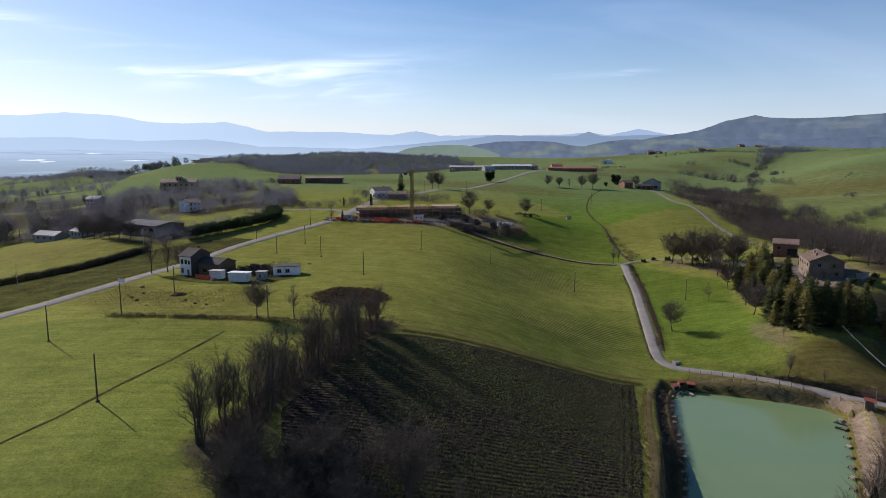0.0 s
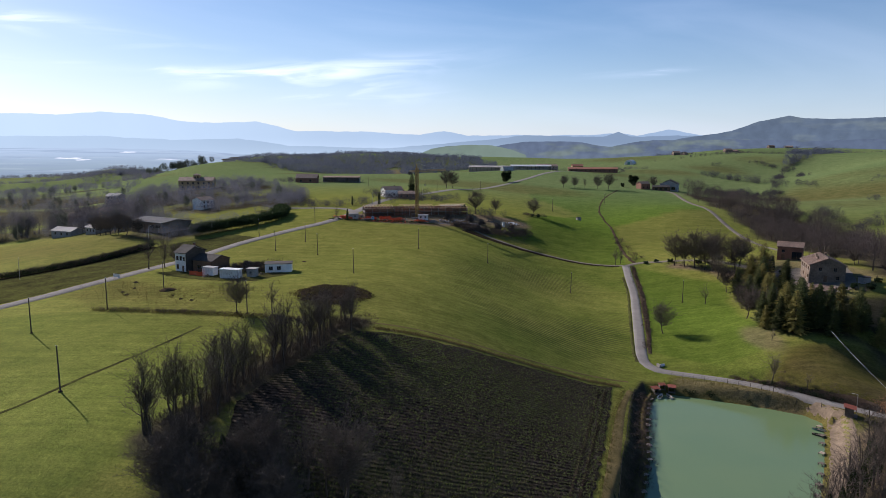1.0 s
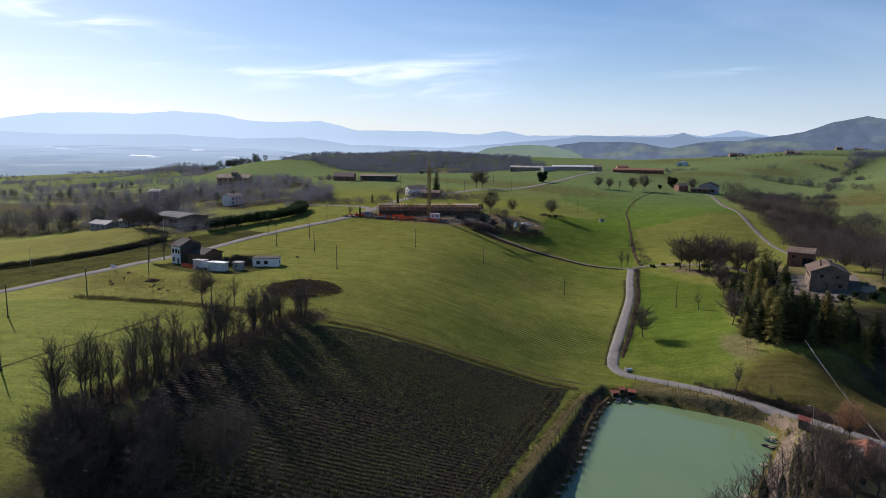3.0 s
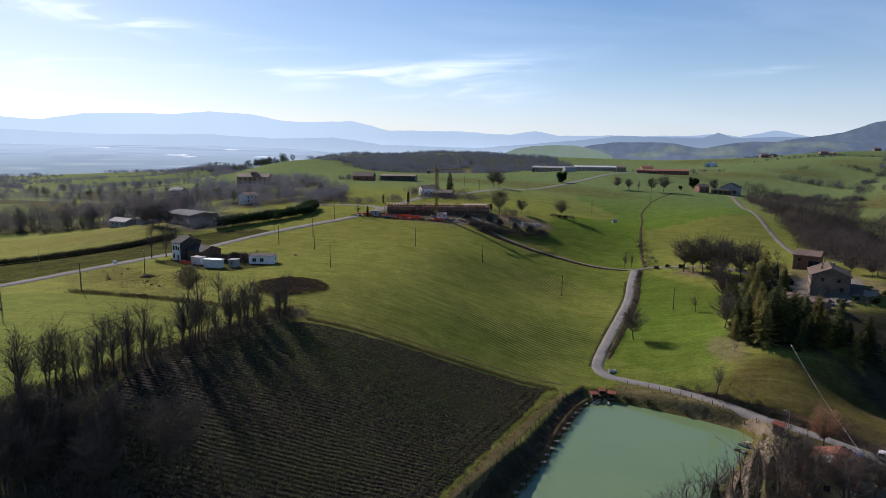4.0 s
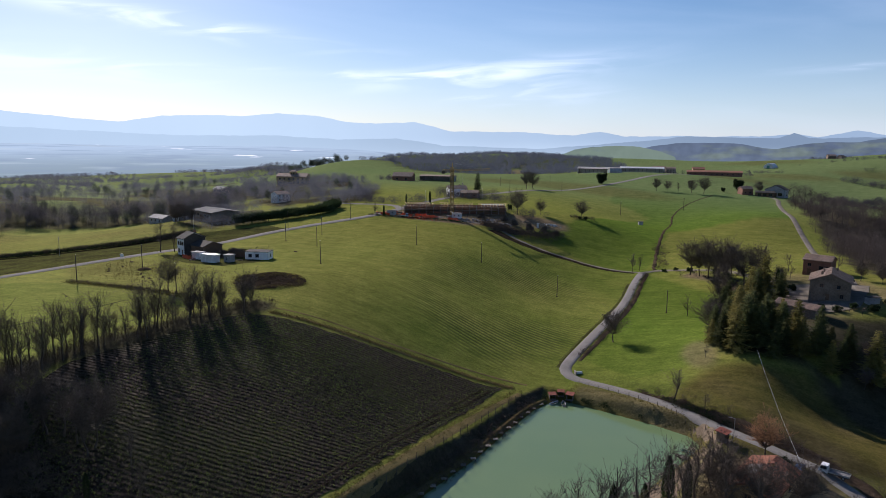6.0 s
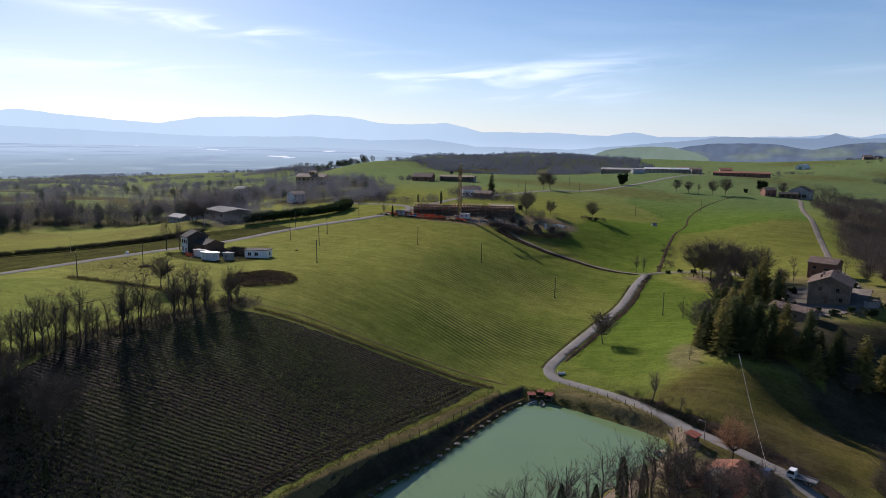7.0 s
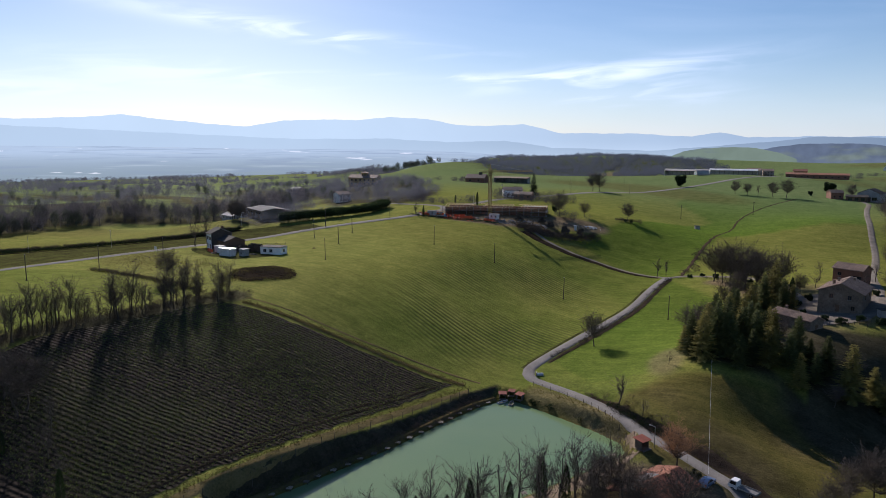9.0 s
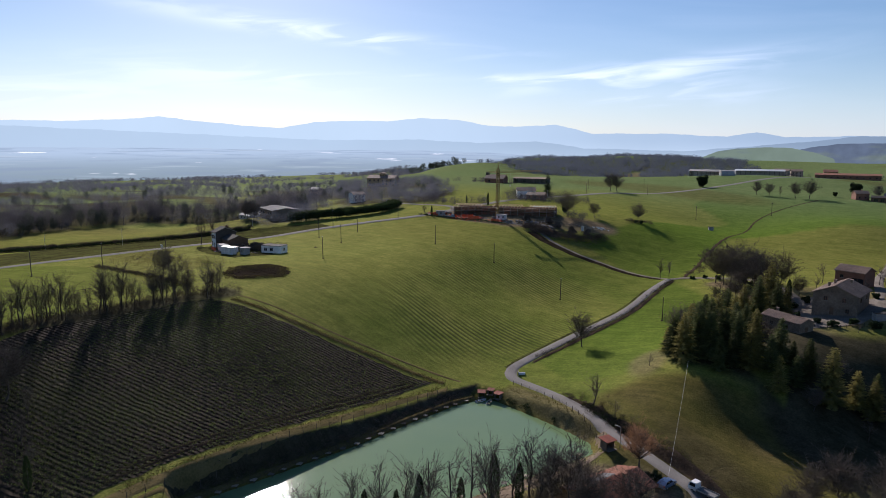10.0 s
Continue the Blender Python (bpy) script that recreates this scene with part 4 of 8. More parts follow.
drape("dug_hollow", [(-25.8 + 10.1 * math.cos(a) * (1 + 0.12 * math.sin(3 * a + 1)), 179 + 10.7 * math.sin(a) * (1 + 0.1 * math.sin(4 * a))) for a in np.linspace(0, 2 * math.pi, 28, endpoint=False)], 0.6, 0.10, DARK_EARTH,
      "round hollow of dug brown earth in the meadow", "earth pit", 2.0, 1.1)
drape("pond_beach", [(95, 157.5), (97.3, 152), (94, 144), (86, 128.5), (78, 114.5), (81, 112), (90, 126), (98, 141), (101.5, 150), (98, 157)], 1.0, 0.06, PALE_EARTH, "trodden pale sandy shore of the fish pond", "shore", 3.0, 0.4)
drape("farm_court", [(128, 262), (136, 266), (150, 262), (158, 258), (154, 246), (148, 232), (136, 226), (131, 238)], 1.5, 0.14, GRAVEL, "pale gravel court round the stone farmhouse", "yard", 4.0, 0.4)
drape("house_plot", [(-92, 212), (-86, 206), (-72, 199), (-54, 196), (-46, 209), (-58, 220), (-74, 226)], 1.2, 0.07, ROUGH, "trodden brown plot round the white house", "yard", 5.0, 0.6)


def build_pond():
    from_edge = [Vector((px + (px - 68) * 0.02, py + (py - 130) * 0.02)) for px, py in POND]
    v, _, f, _, _, _ = geometry.delaunay_2d_cdt(from_edge, [], [list(range(len(from_edge)))], 1, 1e-4)
    me = tri_mesh("water", [(p[0], p[1], 0.0) for p in v], [t for t in f if len(t) == 3], WATER)
    structure("water_pond", me, "still milky green water of a fish pond", "pond", "structure")


build_pond()


# ---------------------------------------------------------------- hazy ranges at the far end of the view
def backdrop(name, radius, azimuths, heights, base, mat, label, rough, seed, front=None):
    a = np.radians(np.arange(-85, 60, 0.12))
    top = np.interp(np.degrees(a), azimuths, heights)
    top = top + rough * (wobble(a * 180, a * 0, 2.1, seed) * 0.6 + wobble(a * 180, a * 0, 0.55, seed + 2) * 0.3)
    elev = np.tan(np.radians(top))
    v, n = [], len(a)
    for rad, share in ((front or radius, -1), (radius + 60, 1), (radius + 100, -1)):
        z = (64 + rad * elev) if share > 0 else np.full(n, base)
        v.append(np.column_stack([60 + rad * np.sin(a), rad * np.cos(a), z]))
    v = np.vstack(v)
    i = np.arange(n - 1)
    f = np.vstack([np.stack([i + k * n, i + 1 + k * n, i + 1 + (k + 1) * n, i + (k + 1) * n], 1) for k in (0, 1)])
    structure(name, tri_mesh(name, v, f, mat, False), label, "mountains")


# haze and its paler foot are painted into the glow of these ranges
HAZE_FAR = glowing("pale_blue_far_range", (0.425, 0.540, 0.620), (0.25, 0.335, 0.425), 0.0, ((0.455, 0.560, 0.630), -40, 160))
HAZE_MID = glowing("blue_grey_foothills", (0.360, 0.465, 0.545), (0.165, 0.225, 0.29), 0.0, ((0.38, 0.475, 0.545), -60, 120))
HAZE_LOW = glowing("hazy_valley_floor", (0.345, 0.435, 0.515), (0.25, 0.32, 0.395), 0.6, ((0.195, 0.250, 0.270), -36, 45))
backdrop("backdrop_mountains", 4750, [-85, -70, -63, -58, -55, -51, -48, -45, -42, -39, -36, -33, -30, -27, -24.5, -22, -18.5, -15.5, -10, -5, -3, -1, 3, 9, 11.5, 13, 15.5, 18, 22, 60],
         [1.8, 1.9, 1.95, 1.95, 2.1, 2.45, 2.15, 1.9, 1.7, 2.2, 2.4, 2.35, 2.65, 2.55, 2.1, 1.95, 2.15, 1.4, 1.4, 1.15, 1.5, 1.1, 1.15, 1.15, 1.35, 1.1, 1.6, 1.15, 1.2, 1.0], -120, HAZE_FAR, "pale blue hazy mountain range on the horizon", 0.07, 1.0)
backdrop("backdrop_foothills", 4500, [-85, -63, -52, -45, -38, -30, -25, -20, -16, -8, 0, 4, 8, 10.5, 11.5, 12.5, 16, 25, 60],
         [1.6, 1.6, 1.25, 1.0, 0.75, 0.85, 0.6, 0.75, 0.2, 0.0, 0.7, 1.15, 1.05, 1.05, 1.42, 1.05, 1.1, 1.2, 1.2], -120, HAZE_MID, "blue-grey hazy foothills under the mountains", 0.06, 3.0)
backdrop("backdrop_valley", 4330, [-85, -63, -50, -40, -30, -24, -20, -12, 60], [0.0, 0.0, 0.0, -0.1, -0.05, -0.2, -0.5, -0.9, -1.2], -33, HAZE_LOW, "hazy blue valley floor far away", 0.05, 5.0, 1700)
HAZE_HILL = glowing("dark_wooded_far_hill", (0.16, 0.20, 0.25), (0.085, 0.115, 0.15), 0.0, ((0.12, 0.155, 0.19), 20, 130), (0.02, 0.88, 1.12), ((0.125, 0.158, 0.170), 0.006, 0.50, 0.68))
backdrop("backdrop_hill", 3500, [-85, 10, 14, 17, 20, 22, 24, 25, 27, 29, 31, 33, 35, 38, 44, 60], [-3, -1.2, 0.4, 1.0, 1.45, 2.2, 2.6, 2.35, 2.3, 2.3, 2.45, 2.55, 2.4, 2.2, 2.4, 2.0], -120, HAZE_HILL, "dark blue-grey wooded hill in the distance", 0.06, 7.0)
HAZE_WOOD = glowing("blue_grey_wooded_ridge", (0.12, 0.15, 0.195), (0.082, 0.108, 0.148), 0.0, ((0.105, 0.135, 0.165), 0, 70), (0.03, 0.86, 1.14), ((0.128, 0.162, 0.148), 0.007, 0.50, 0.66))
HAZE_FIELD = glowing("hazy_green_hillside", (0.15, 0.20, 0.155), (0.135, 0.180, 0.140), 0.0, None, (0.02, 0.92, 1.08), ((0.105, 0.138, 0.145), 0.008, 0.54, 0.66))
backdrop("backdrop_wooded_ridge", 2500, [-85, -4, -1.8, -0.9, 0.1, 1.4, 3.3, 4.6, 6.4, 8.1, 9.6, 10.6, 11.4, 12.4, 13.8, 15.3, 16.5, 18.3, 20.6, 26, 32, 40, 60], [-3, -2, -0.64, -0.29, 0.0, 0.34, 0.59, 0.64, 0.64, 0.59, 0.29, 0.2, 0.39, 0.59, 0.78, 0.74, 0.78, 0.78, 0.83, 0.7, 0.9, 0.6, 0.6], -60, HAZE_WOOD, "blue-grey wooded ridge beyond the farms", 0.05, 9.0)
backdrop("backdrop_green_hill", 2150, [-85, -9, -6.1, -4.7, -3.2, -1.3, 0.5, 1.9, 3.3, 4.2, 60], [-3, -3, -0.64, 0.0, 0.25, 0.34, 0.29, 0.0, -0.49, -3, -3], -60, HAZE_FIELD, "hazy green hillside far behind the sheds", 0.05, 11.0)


# ---------------------------------------------------------------- trees
def slivers(rng, p, q, width):
    """Thin pointed triangles from p to q."""
    p, q = np.asarray(p, float), np.asarray(q, float)
    n = len(p)
    side = np.cross(q - p, rng.normal(size=(n, 3)))
    side /= np.linalg.norm(side, axis=1)[:, None] + 1e-9
    w = np.broadcast_to(width, (n,))[:, None] * 0.5
    return np.stack([p - side * w, p + side * w, q], 1).reshape(-1, 3)


def tri_index(v):
    return np.arange(len(v)).reshape(-1, 3)


def grow_bare(seed, height, width, low, limbs_n, twigs, twig_len, twig_w, rise=(0.6, 1.1)):
    """Leafless tree: a tapering trunk, limbs that reach through an oval crown, and fine twigs along them."""
    rng = np.random.default_rng(seed)
    trunk, limbs = Shape(), Shape()
    p, r = np.array([0, 0, -0.3]), height * 0.016 + 0.05
    spine = [(p, r)]
    for k in range(6):
        q = p + np.array([rng.normal() * 0.018 * height, rng.normal() * 0.018 * height, 0.14 * height])
        r2 = r * 0.78
        trunk.tube(p, q, r, r2, 6, False)
        p, r = q, r2
        spine.append((p, r))
    spine_z = np.array([s[0][2] for s in spine])
    segs_p, segs_q = [], []

    def bough(a, b, lift, r0, n, sides):
        ctrl = a * 0.45 + b * 0.55 + np.array([0, 0, -lift])
        prev = a
        for k in range(1, n + 1):
            u = k / n
            q = (1 - u) ** 2 * a + 2 * u * (1 - u) * ctrl + u * u * b + rng.normal(size=3) * 0.012 * height * (k < n)
            limbs.tube(prev, q, max(0.012, r0 * (1 - 0.8 * (u - 1 / n))), max(0.008, r0 * (1 - 0.8 * u)), sides, False)
            if u > 0.35:
                segs_p.append(prev)
                segs_q.append(q)
            prev = q

    mid, semi = (low + 1) / 2 * height, (1 - low) / 2 * height
    for k in range(limbs_n):
        d = rng.normal(size=3)
        d /= np.linalg.norm(d)
        rad = rng.uniform(0.55, 1.0)
        tip = np.array([d[0] * width * rad, d[1] * width * rad, mid + d[2] * semi * rad])
        zs = np.clip(tip[2] - np.hypot(tip[0], tip[1]) * rng.uniform(*rise) - 0.06 * height, low * 0.9 * height, 0.76 * height)
        root = np.array([np.interp(zs, spine_z, [s[0][i] for s in spine]) for i in range(3)])
        rr = np.interp(zs, spine_z, [s[1] for s in spine]) * 0.6
        bough(root, tip, 0.05 * height, rr, 4, 4)
        for j in range(3):
            u = rng.uniform(0.35, 0.85)
            a = root * (1 - u) + tip * u
            off = rng.normal(size=3) * 0.13 * height
            off[2] = abs(off[2])
            bough(a, a + (tip - root) * 0.25 + off, 0.0, rr * 0.4, 2, 3)
    P, Q = np.array(segs_p), np.array(segs_q)
    k = rng.integers(0, len(P), twigs)
    u = rng.uniform(0, 1, (twigs, 1))
    base = P[k] * (1 - u) + Q[k] * u
    way = Q[k] - P[k]
    way /= np.linalg.norm(way, axis=1)[:, None] + 1e-9
    way = way * 0.55 + rng.normal(size=(twigs, 3)) * 0.5 + np.array([0, 0, 0.3])
    way /= np.linalg.norm(way, axis=1)[:, None]
    tip = base + way * rng.uniform(0.35, 1.0, (twigs, 1)) * twig_len
    return trunk, limbs, slivers(rng, base, tip, twig_w)


def bare_tree(name, label, seed, height, width, low, limbs_n, twigs, twig_len=1.0, twig_w=0.035, twig_mat=None, rise=(0.6, 1.1)):
    trunk, limbs, v = grow_bare(seed, height, width, low, limbs_n, twigs, twig_len, twig_w, rise)
    ob = thing(name, label, "tree", 0, -600, 0)
    part("trunk", trunk, BARK, ob, smooth_shade=True)
    part("branching", limbs, BARK, ob, smooth_shade=True)
    part("crown", tri_mesh("crown", v, tri_index(v), twig_mat or TWIG), None, ob, "fine leafless twigs")
    return ob


def conifer(name, label, seed, height, radius, mat, droop=0.25, density=1.0):
    rng = np.random.default_rng(seed)
    trunk = Shape().tube((0, 0, -0.4), (0, 0, height * 0.96), height * 0.018 + 0.06, 0.03, 6, False)
    limbs = Shape()
    P, Q, W = [], [], []
    z = height * 0.08
    while z < height * 0.985:
        u = z / height
        reach = radius * (1 - u) ** 0.68 * rng.uniform(0.85, 1.1) + 0.12
        n = int(rng.integers(5, 8))
        a0 = rng.uniform(0, 6.28)
        for k in range(n):
            a = a0 + 6.283 * k / n + rng.normal() * 0.2
            ln = reach * rng.uniform(0.55, 1.15)
            d = np.array([math.cos(a), math.sin(a), 0.18 - droop * (1 - u)])
            s = np.array([-math.sin(a), math.cos(a), 0])
            p0 = np.array([0, 0, z])
            limbs.tube(p0, p0 + d * ln * 0.9, 0.035, 0.012, 3, False)
            m = max(5, int(ln * 11 * density))
            t = rng.uniform(0.12, 1.0, m)
            side = rng.choice([-1, 1], m)
            start = p0 + d * (ln * t)[:, None]
            spray = (0.25 + 0.42 * ln * (1.05 - t)) * rng.uniform(0.5, 1.1, m)
            end = start + (d * 0.75 + 0)[None, :] * (spray * 0.7)[:, None] + s[None, :] * (side * spray * 0.8)[:, None] + np.array([0, 0, -1.0]) * (spray * rng.uniform(0.05, 0.45, m))[:, None]
            P.append(start)
            Q.append(end)
            W.append(np.full(m, 0.16) + 0.08 * rng.uniform(0, 1, m))
        z += height * 0.021 * rng.uniform(0.8, 1.25) + 0.08
    v = slivers(rng, np.vstack(P), np.vstack(Q), np.concatenate(W))
    ob = thing(name, label, "conifer tree", 0, -600, 0)
    part("trunk", trunk, BARK, ob)
    part("crown", tri_mesh("crown", v, tri_index(v), mat), None, ob, "layered needle sprays")
    return ob


def leaf_cloud(rng, n, centre, size, leaf):
    """Small leaves over lumpy masses."""
    lumps = rng.normal(size=(14, 3)) * 0.42
    k = rng.integers(0, 14, n)
    d = rng.normal(size=(n, 3))
    d /= np.linalg.norm(d, axis=1)[:, None]
    p = lumps[k] + d * (rng.uniform(0, 1, (n, 1)) ** 0.4) * 0.5
    p = np.array(centre) + p * np.array(size)
    q = p + rng.normal(size=(n, 3)) * leaf
    return slivers(rng, p, q, leaf * rng.uniform(0.5, 1.0, n))


def leafy(name, label, seed, height, radius, mat, n=1600, leaf=0.28, category="shrub", stem=0.25):
    rng = np.random.default_rng(seed)
    v = leaf_cloud(rng, n, (0, 0, height * 0.52), (radius * 0.85, radius * 0.85, height * 0.42), leaf)
    v[:, 2] = np.maximum(v[:, 2], 0.02)
    ob = thing(name, label, category, 0, -600, 0)
    part("stem", Shape().tube((0, 0, -0.3), (0.05, 0.05, height * 0.7), 0.05 + height * 0.012, 0.03, 5, False), BARK, ob)
    part("crown", tri_mesh("crown", v, tri_index(v), mat), None, ob)
    return ob


def cypress(name, label, seed, height, radius, mat=None):
    rng = np.random.default_rng(seed)
    n = 1500
    z = rng.uniform(0.03, 1, n)
    a = rng.uniform(0, 6.283, n)
    r = radius * (np.sin(np.clip(z * 1.02, 0, 1) * math.pi) ** 0.45) * rng.uniform(0.6, 1.05, n) * (1 - 0.35 * z)
    p = np.column_stack([r * np.cos(a), r * np.sin(a), z * height])
    q = p + np.column_stack([0.12 * np.cos(a), 0.12 * np.sin(a), rng.uniform(0.25, 0.6, n)])
    v = slivers(rng, p, q, 0.16)
    ob = thing(name, label, "conifer tree", 0, -600, 0)
    part("trunk", Shape().tube((0, 0, -0.3), (0, 0, height * 0.9), 0.16, 0.03, 5, False), BARK, ob)
    part("crown", tri_mesh("crown", v, tri_index(v), mat or LEAF), None, ob)
    return ob


USED = set()


def plant(proto, x, y, scale=1.0, rot=0.0, label="", sink=0.0, group=""):
    """Sets a tree on the land; the first one planted is the grown original."""
    m = Matrix.LocRotScale((x, y, gz(x, y) - sink), Euler((0, 0, radians(rot))), (scale,) * 3)
    if proto.name not in USED:
        USED.add(proto.name)
        proto.matrix_basis = m
        ob = proto
    else:
        ob = copy_thing(proto, Matrix.Identity(4))
        ob.matrix_basis = m
    if label:
        ob["label"] = label
    if group:
        ob["group"] = group
    return ob


R = random.Random(7)
OAKS = [bare_tree("bare_tree", "wide leafless oak with a dense twiggy crown", 11 + k, 10, 4.5, 0.30, 95, 10500, 0.85, 0.028, None, (0.1, 0.5)) for k in range(3)]
SLIM = [bare_tree("bare_tree", "slim leafless hedgerow tree with upright limbs", 31 + k, 10, 1.9, 0.30, 22, 1500, 0.85, 0.024, None, (0.9, 1.6)) for k in range(4)]
THIN = [bare_tree("bare_tree", "thin leafless tree with few crooked branches", 51 + k, 10, 3.0, 0.3, 12, 800, 0.9, 0.032) for k in range(2)]
WILLOW = bare_tree("willow_tree", "leafless willow with a russet twiggy crown", 71, 10, 4.4, 0.25, 50, 6000, 1.3, 0.036, RED_TWIG)
SPRUCE = [conifer("conifer", "tall dark green conifer with layered boughs", 81 + k, 13, 4.3, NEEDLE, 0.25, 1.7) for k in range(2)]
CEDARS = [conifer("conifer", "yellow-green cedar with drooping sunlit boughs", 91 + k, 13, 4.5, CEDAR, 0.32, 1.5) for k in range(2)]
FIR = conifer("fir_tree", "tall narrow dark fir beside a house", 97, 16, 4.0, LEAF, 0.4, 2.8)
SHRUB = [leafy("shrub", "dark evergreen shrub on rough grass", 101 + k, 2.4, 1.5, LEAF) for k in range(2)]
THICKET = leafy("shrub", "brown leafless thicket on the bank", 105, 2.6, 2.0, TWIG, 1500, 0.4)
ROUND_TREE = leafy("evergreen_tree", "round dark evergreen tree in a field", 107, 8, 3.0, LEAF, 5200, 0.42, "tree")
CYPRESS = [cypress("cypress", "dark narrow cypress near houses", 111 + k, 8, 0.9) for k in range(2)]
IVY = [cypress("ivy_covered_trunk", "dead trunk wrapped in dark ivy", 115 + k, 9, 1.1) for k in range(2)]

# hedgerow of slim trees between the meadow and the dark field
pts = smooth_line(WOOD_LINE, 1.7)
for k, (px, py) in enumerate(pts):
    for j in range(1 + k % 2):
        x, y = px + R.uniform(-2.6, 2.6), py + R.uniform(-1.4, 1.4)
        plant(SLIM[(k + j) % 4], x, y, R.uniform(0.62, 1.15) * (1.12 if py < 130 else 1.05), R.uniform(0, 360), group="hedgerow trees")
plant(THIN[0], -36.0, 91.5, 1.05, 40, "crooked leafless tree at the end of the hedgerow")
# darker near wood below the hedgerow
for k in range(18):
    a, r = R.uniform(0, 6.28), R.uniform(0, 1) ** 0.6
    x, y = -19 + 8.5 * r * math.cos(a), 80 + 7 * r * math.sin(a)
    plant((OAKS + SLIM)[k % 7], x, y, R.uniform(0.75, 1.05), R.uniform(0, 360), group="near wood trees")
for x, y, s in ((-17.9, 91, 0.9), (-12.5, 86.5, 0.95), (-4.4, 86.5, 0.95), (2.2, 88.5, 0.7), (8, 84, 0.7), (14, 82, 0.6)):
    plant((THIN + SLIM)[int(s * 100) % 6], x, y, s, R.uniform(0, 360), group="near wood trees")
for x, y, s, p in ((-16.5, 86.6, 1.05, OAKS[0]), (-10.4, 87.7, 1.1, SLIM[1]), (-4.8, 88.2, 1.2, OAKS[2]), (-13.8, 86.7, 0.9, THIN[0]), (-7.5, 87.6, 0.95, THIN[1])):
    plant(p, x, y, s, R.uniform(0, 360), group="near wood trees")
for x, y, s in ((-13.2, 83.5, 0.8), (-21, 84, 0.8), (1.5, 80, 0.5), (18.5, 79, 0.7)):
    plant(IVY[int(s * 20) % 2], x, y, s, R.uniform(0, 360), group="ivy trunks")
# single trees of the meadows
for x, y, s, p, l in ((-45.5, 158.5, 0.95, OAKS[0], "round leafless tree on the field hedge"), (-36.5, 158, 0.85, SLIM[1], "slim leafless tree on the field hedge"),
                      (-98.5, 220, 1.25, SLIM[0], "slim leafless tree beside the road"), (-94, 222.5, 1.2, SLIM[2], "slim leafless tree beside the road"), (-91, 226, 0.85, OAKS[2], "leafless tree beside the white house"),
                      (15, 378, 1.35, OAKS[1], "broad leafless tree beside the building site"), (27, 388, 0.85, OAKS[2], "small round leafless tree on the slope"), (49.5, 396, 1.05, OAKS[0], "leafless tree above a dark bank"),
                      (80, 306, 0.85, SLIM[1], "leafless tree by the lane junction"), (83, 309, 0.7, SLIM[2], "leafless tree by the lane junction"), (75.5, 211, 1.02, OAKS[2], "small leafless tree beside the lane"),
                      (91.5, 168.5, 0.95, SLIM[3], "leafless tree above the lane"), (98, 163, 0.5, THIN[1], "thin russet sapling above the lane"), (100, 188.5, 0.42, THIN[0], "small crooked tree on the slope"),
                      (30, 334, 0.7, THIN[1], "leafless tree on the track bank"), (107.7, 143.6, 0.92, WILLOW, "leafless willow with a russet crown by the lane")):
    plant(p, x, y, s, R.uniform(0, 360), l)
for x, y, s in ((-147, 296.5, 1.0), (-140, 294, 0.85), (-153, 301, 1.05), (-160, 307, 0.9)):
    plant(OAKS[int(y) % 3], x, y, s, R.uniform(0, 360), "broad leafless tree beside the workshop")
for x, y, s in ((-171, 322, 0.95), (-180, 333, 1.0), (-188, 343, 1.1)):
    plant(OAKS[int(-x) % 3], x, y, s, R.uniform(0, 360), "broad leafless tree in front of pale sheds")
# big oaks over the bank
for x, y, s in ((103, 293.5, 1.4), (106.5, 290, 1.25), (109.5, 285.5, 1.6), (114.5, 278, 1.65), (112, 281, 1.2), (120, 270, 1.5), (118.5, 290, 1.2), (126, 279, 1.3), (112.5, 267, 1.05), (110, 250, 1.0), (106, 226, 0.9), (124, 260, 0.9)):
    plant(OAKS[int(x) % 3], x, y, s, R.uniform(0, 360), group="oaks on the bank")
for x, y in ((103, 300), (98, 303.5), (93, 303), (116, 286), (113, 292), (49, 394), (52, 393)):
    plant(SHRUB[int(x) % 2], x, y, R.uniform(0.6, 0.9), R.uniform(0, 360))
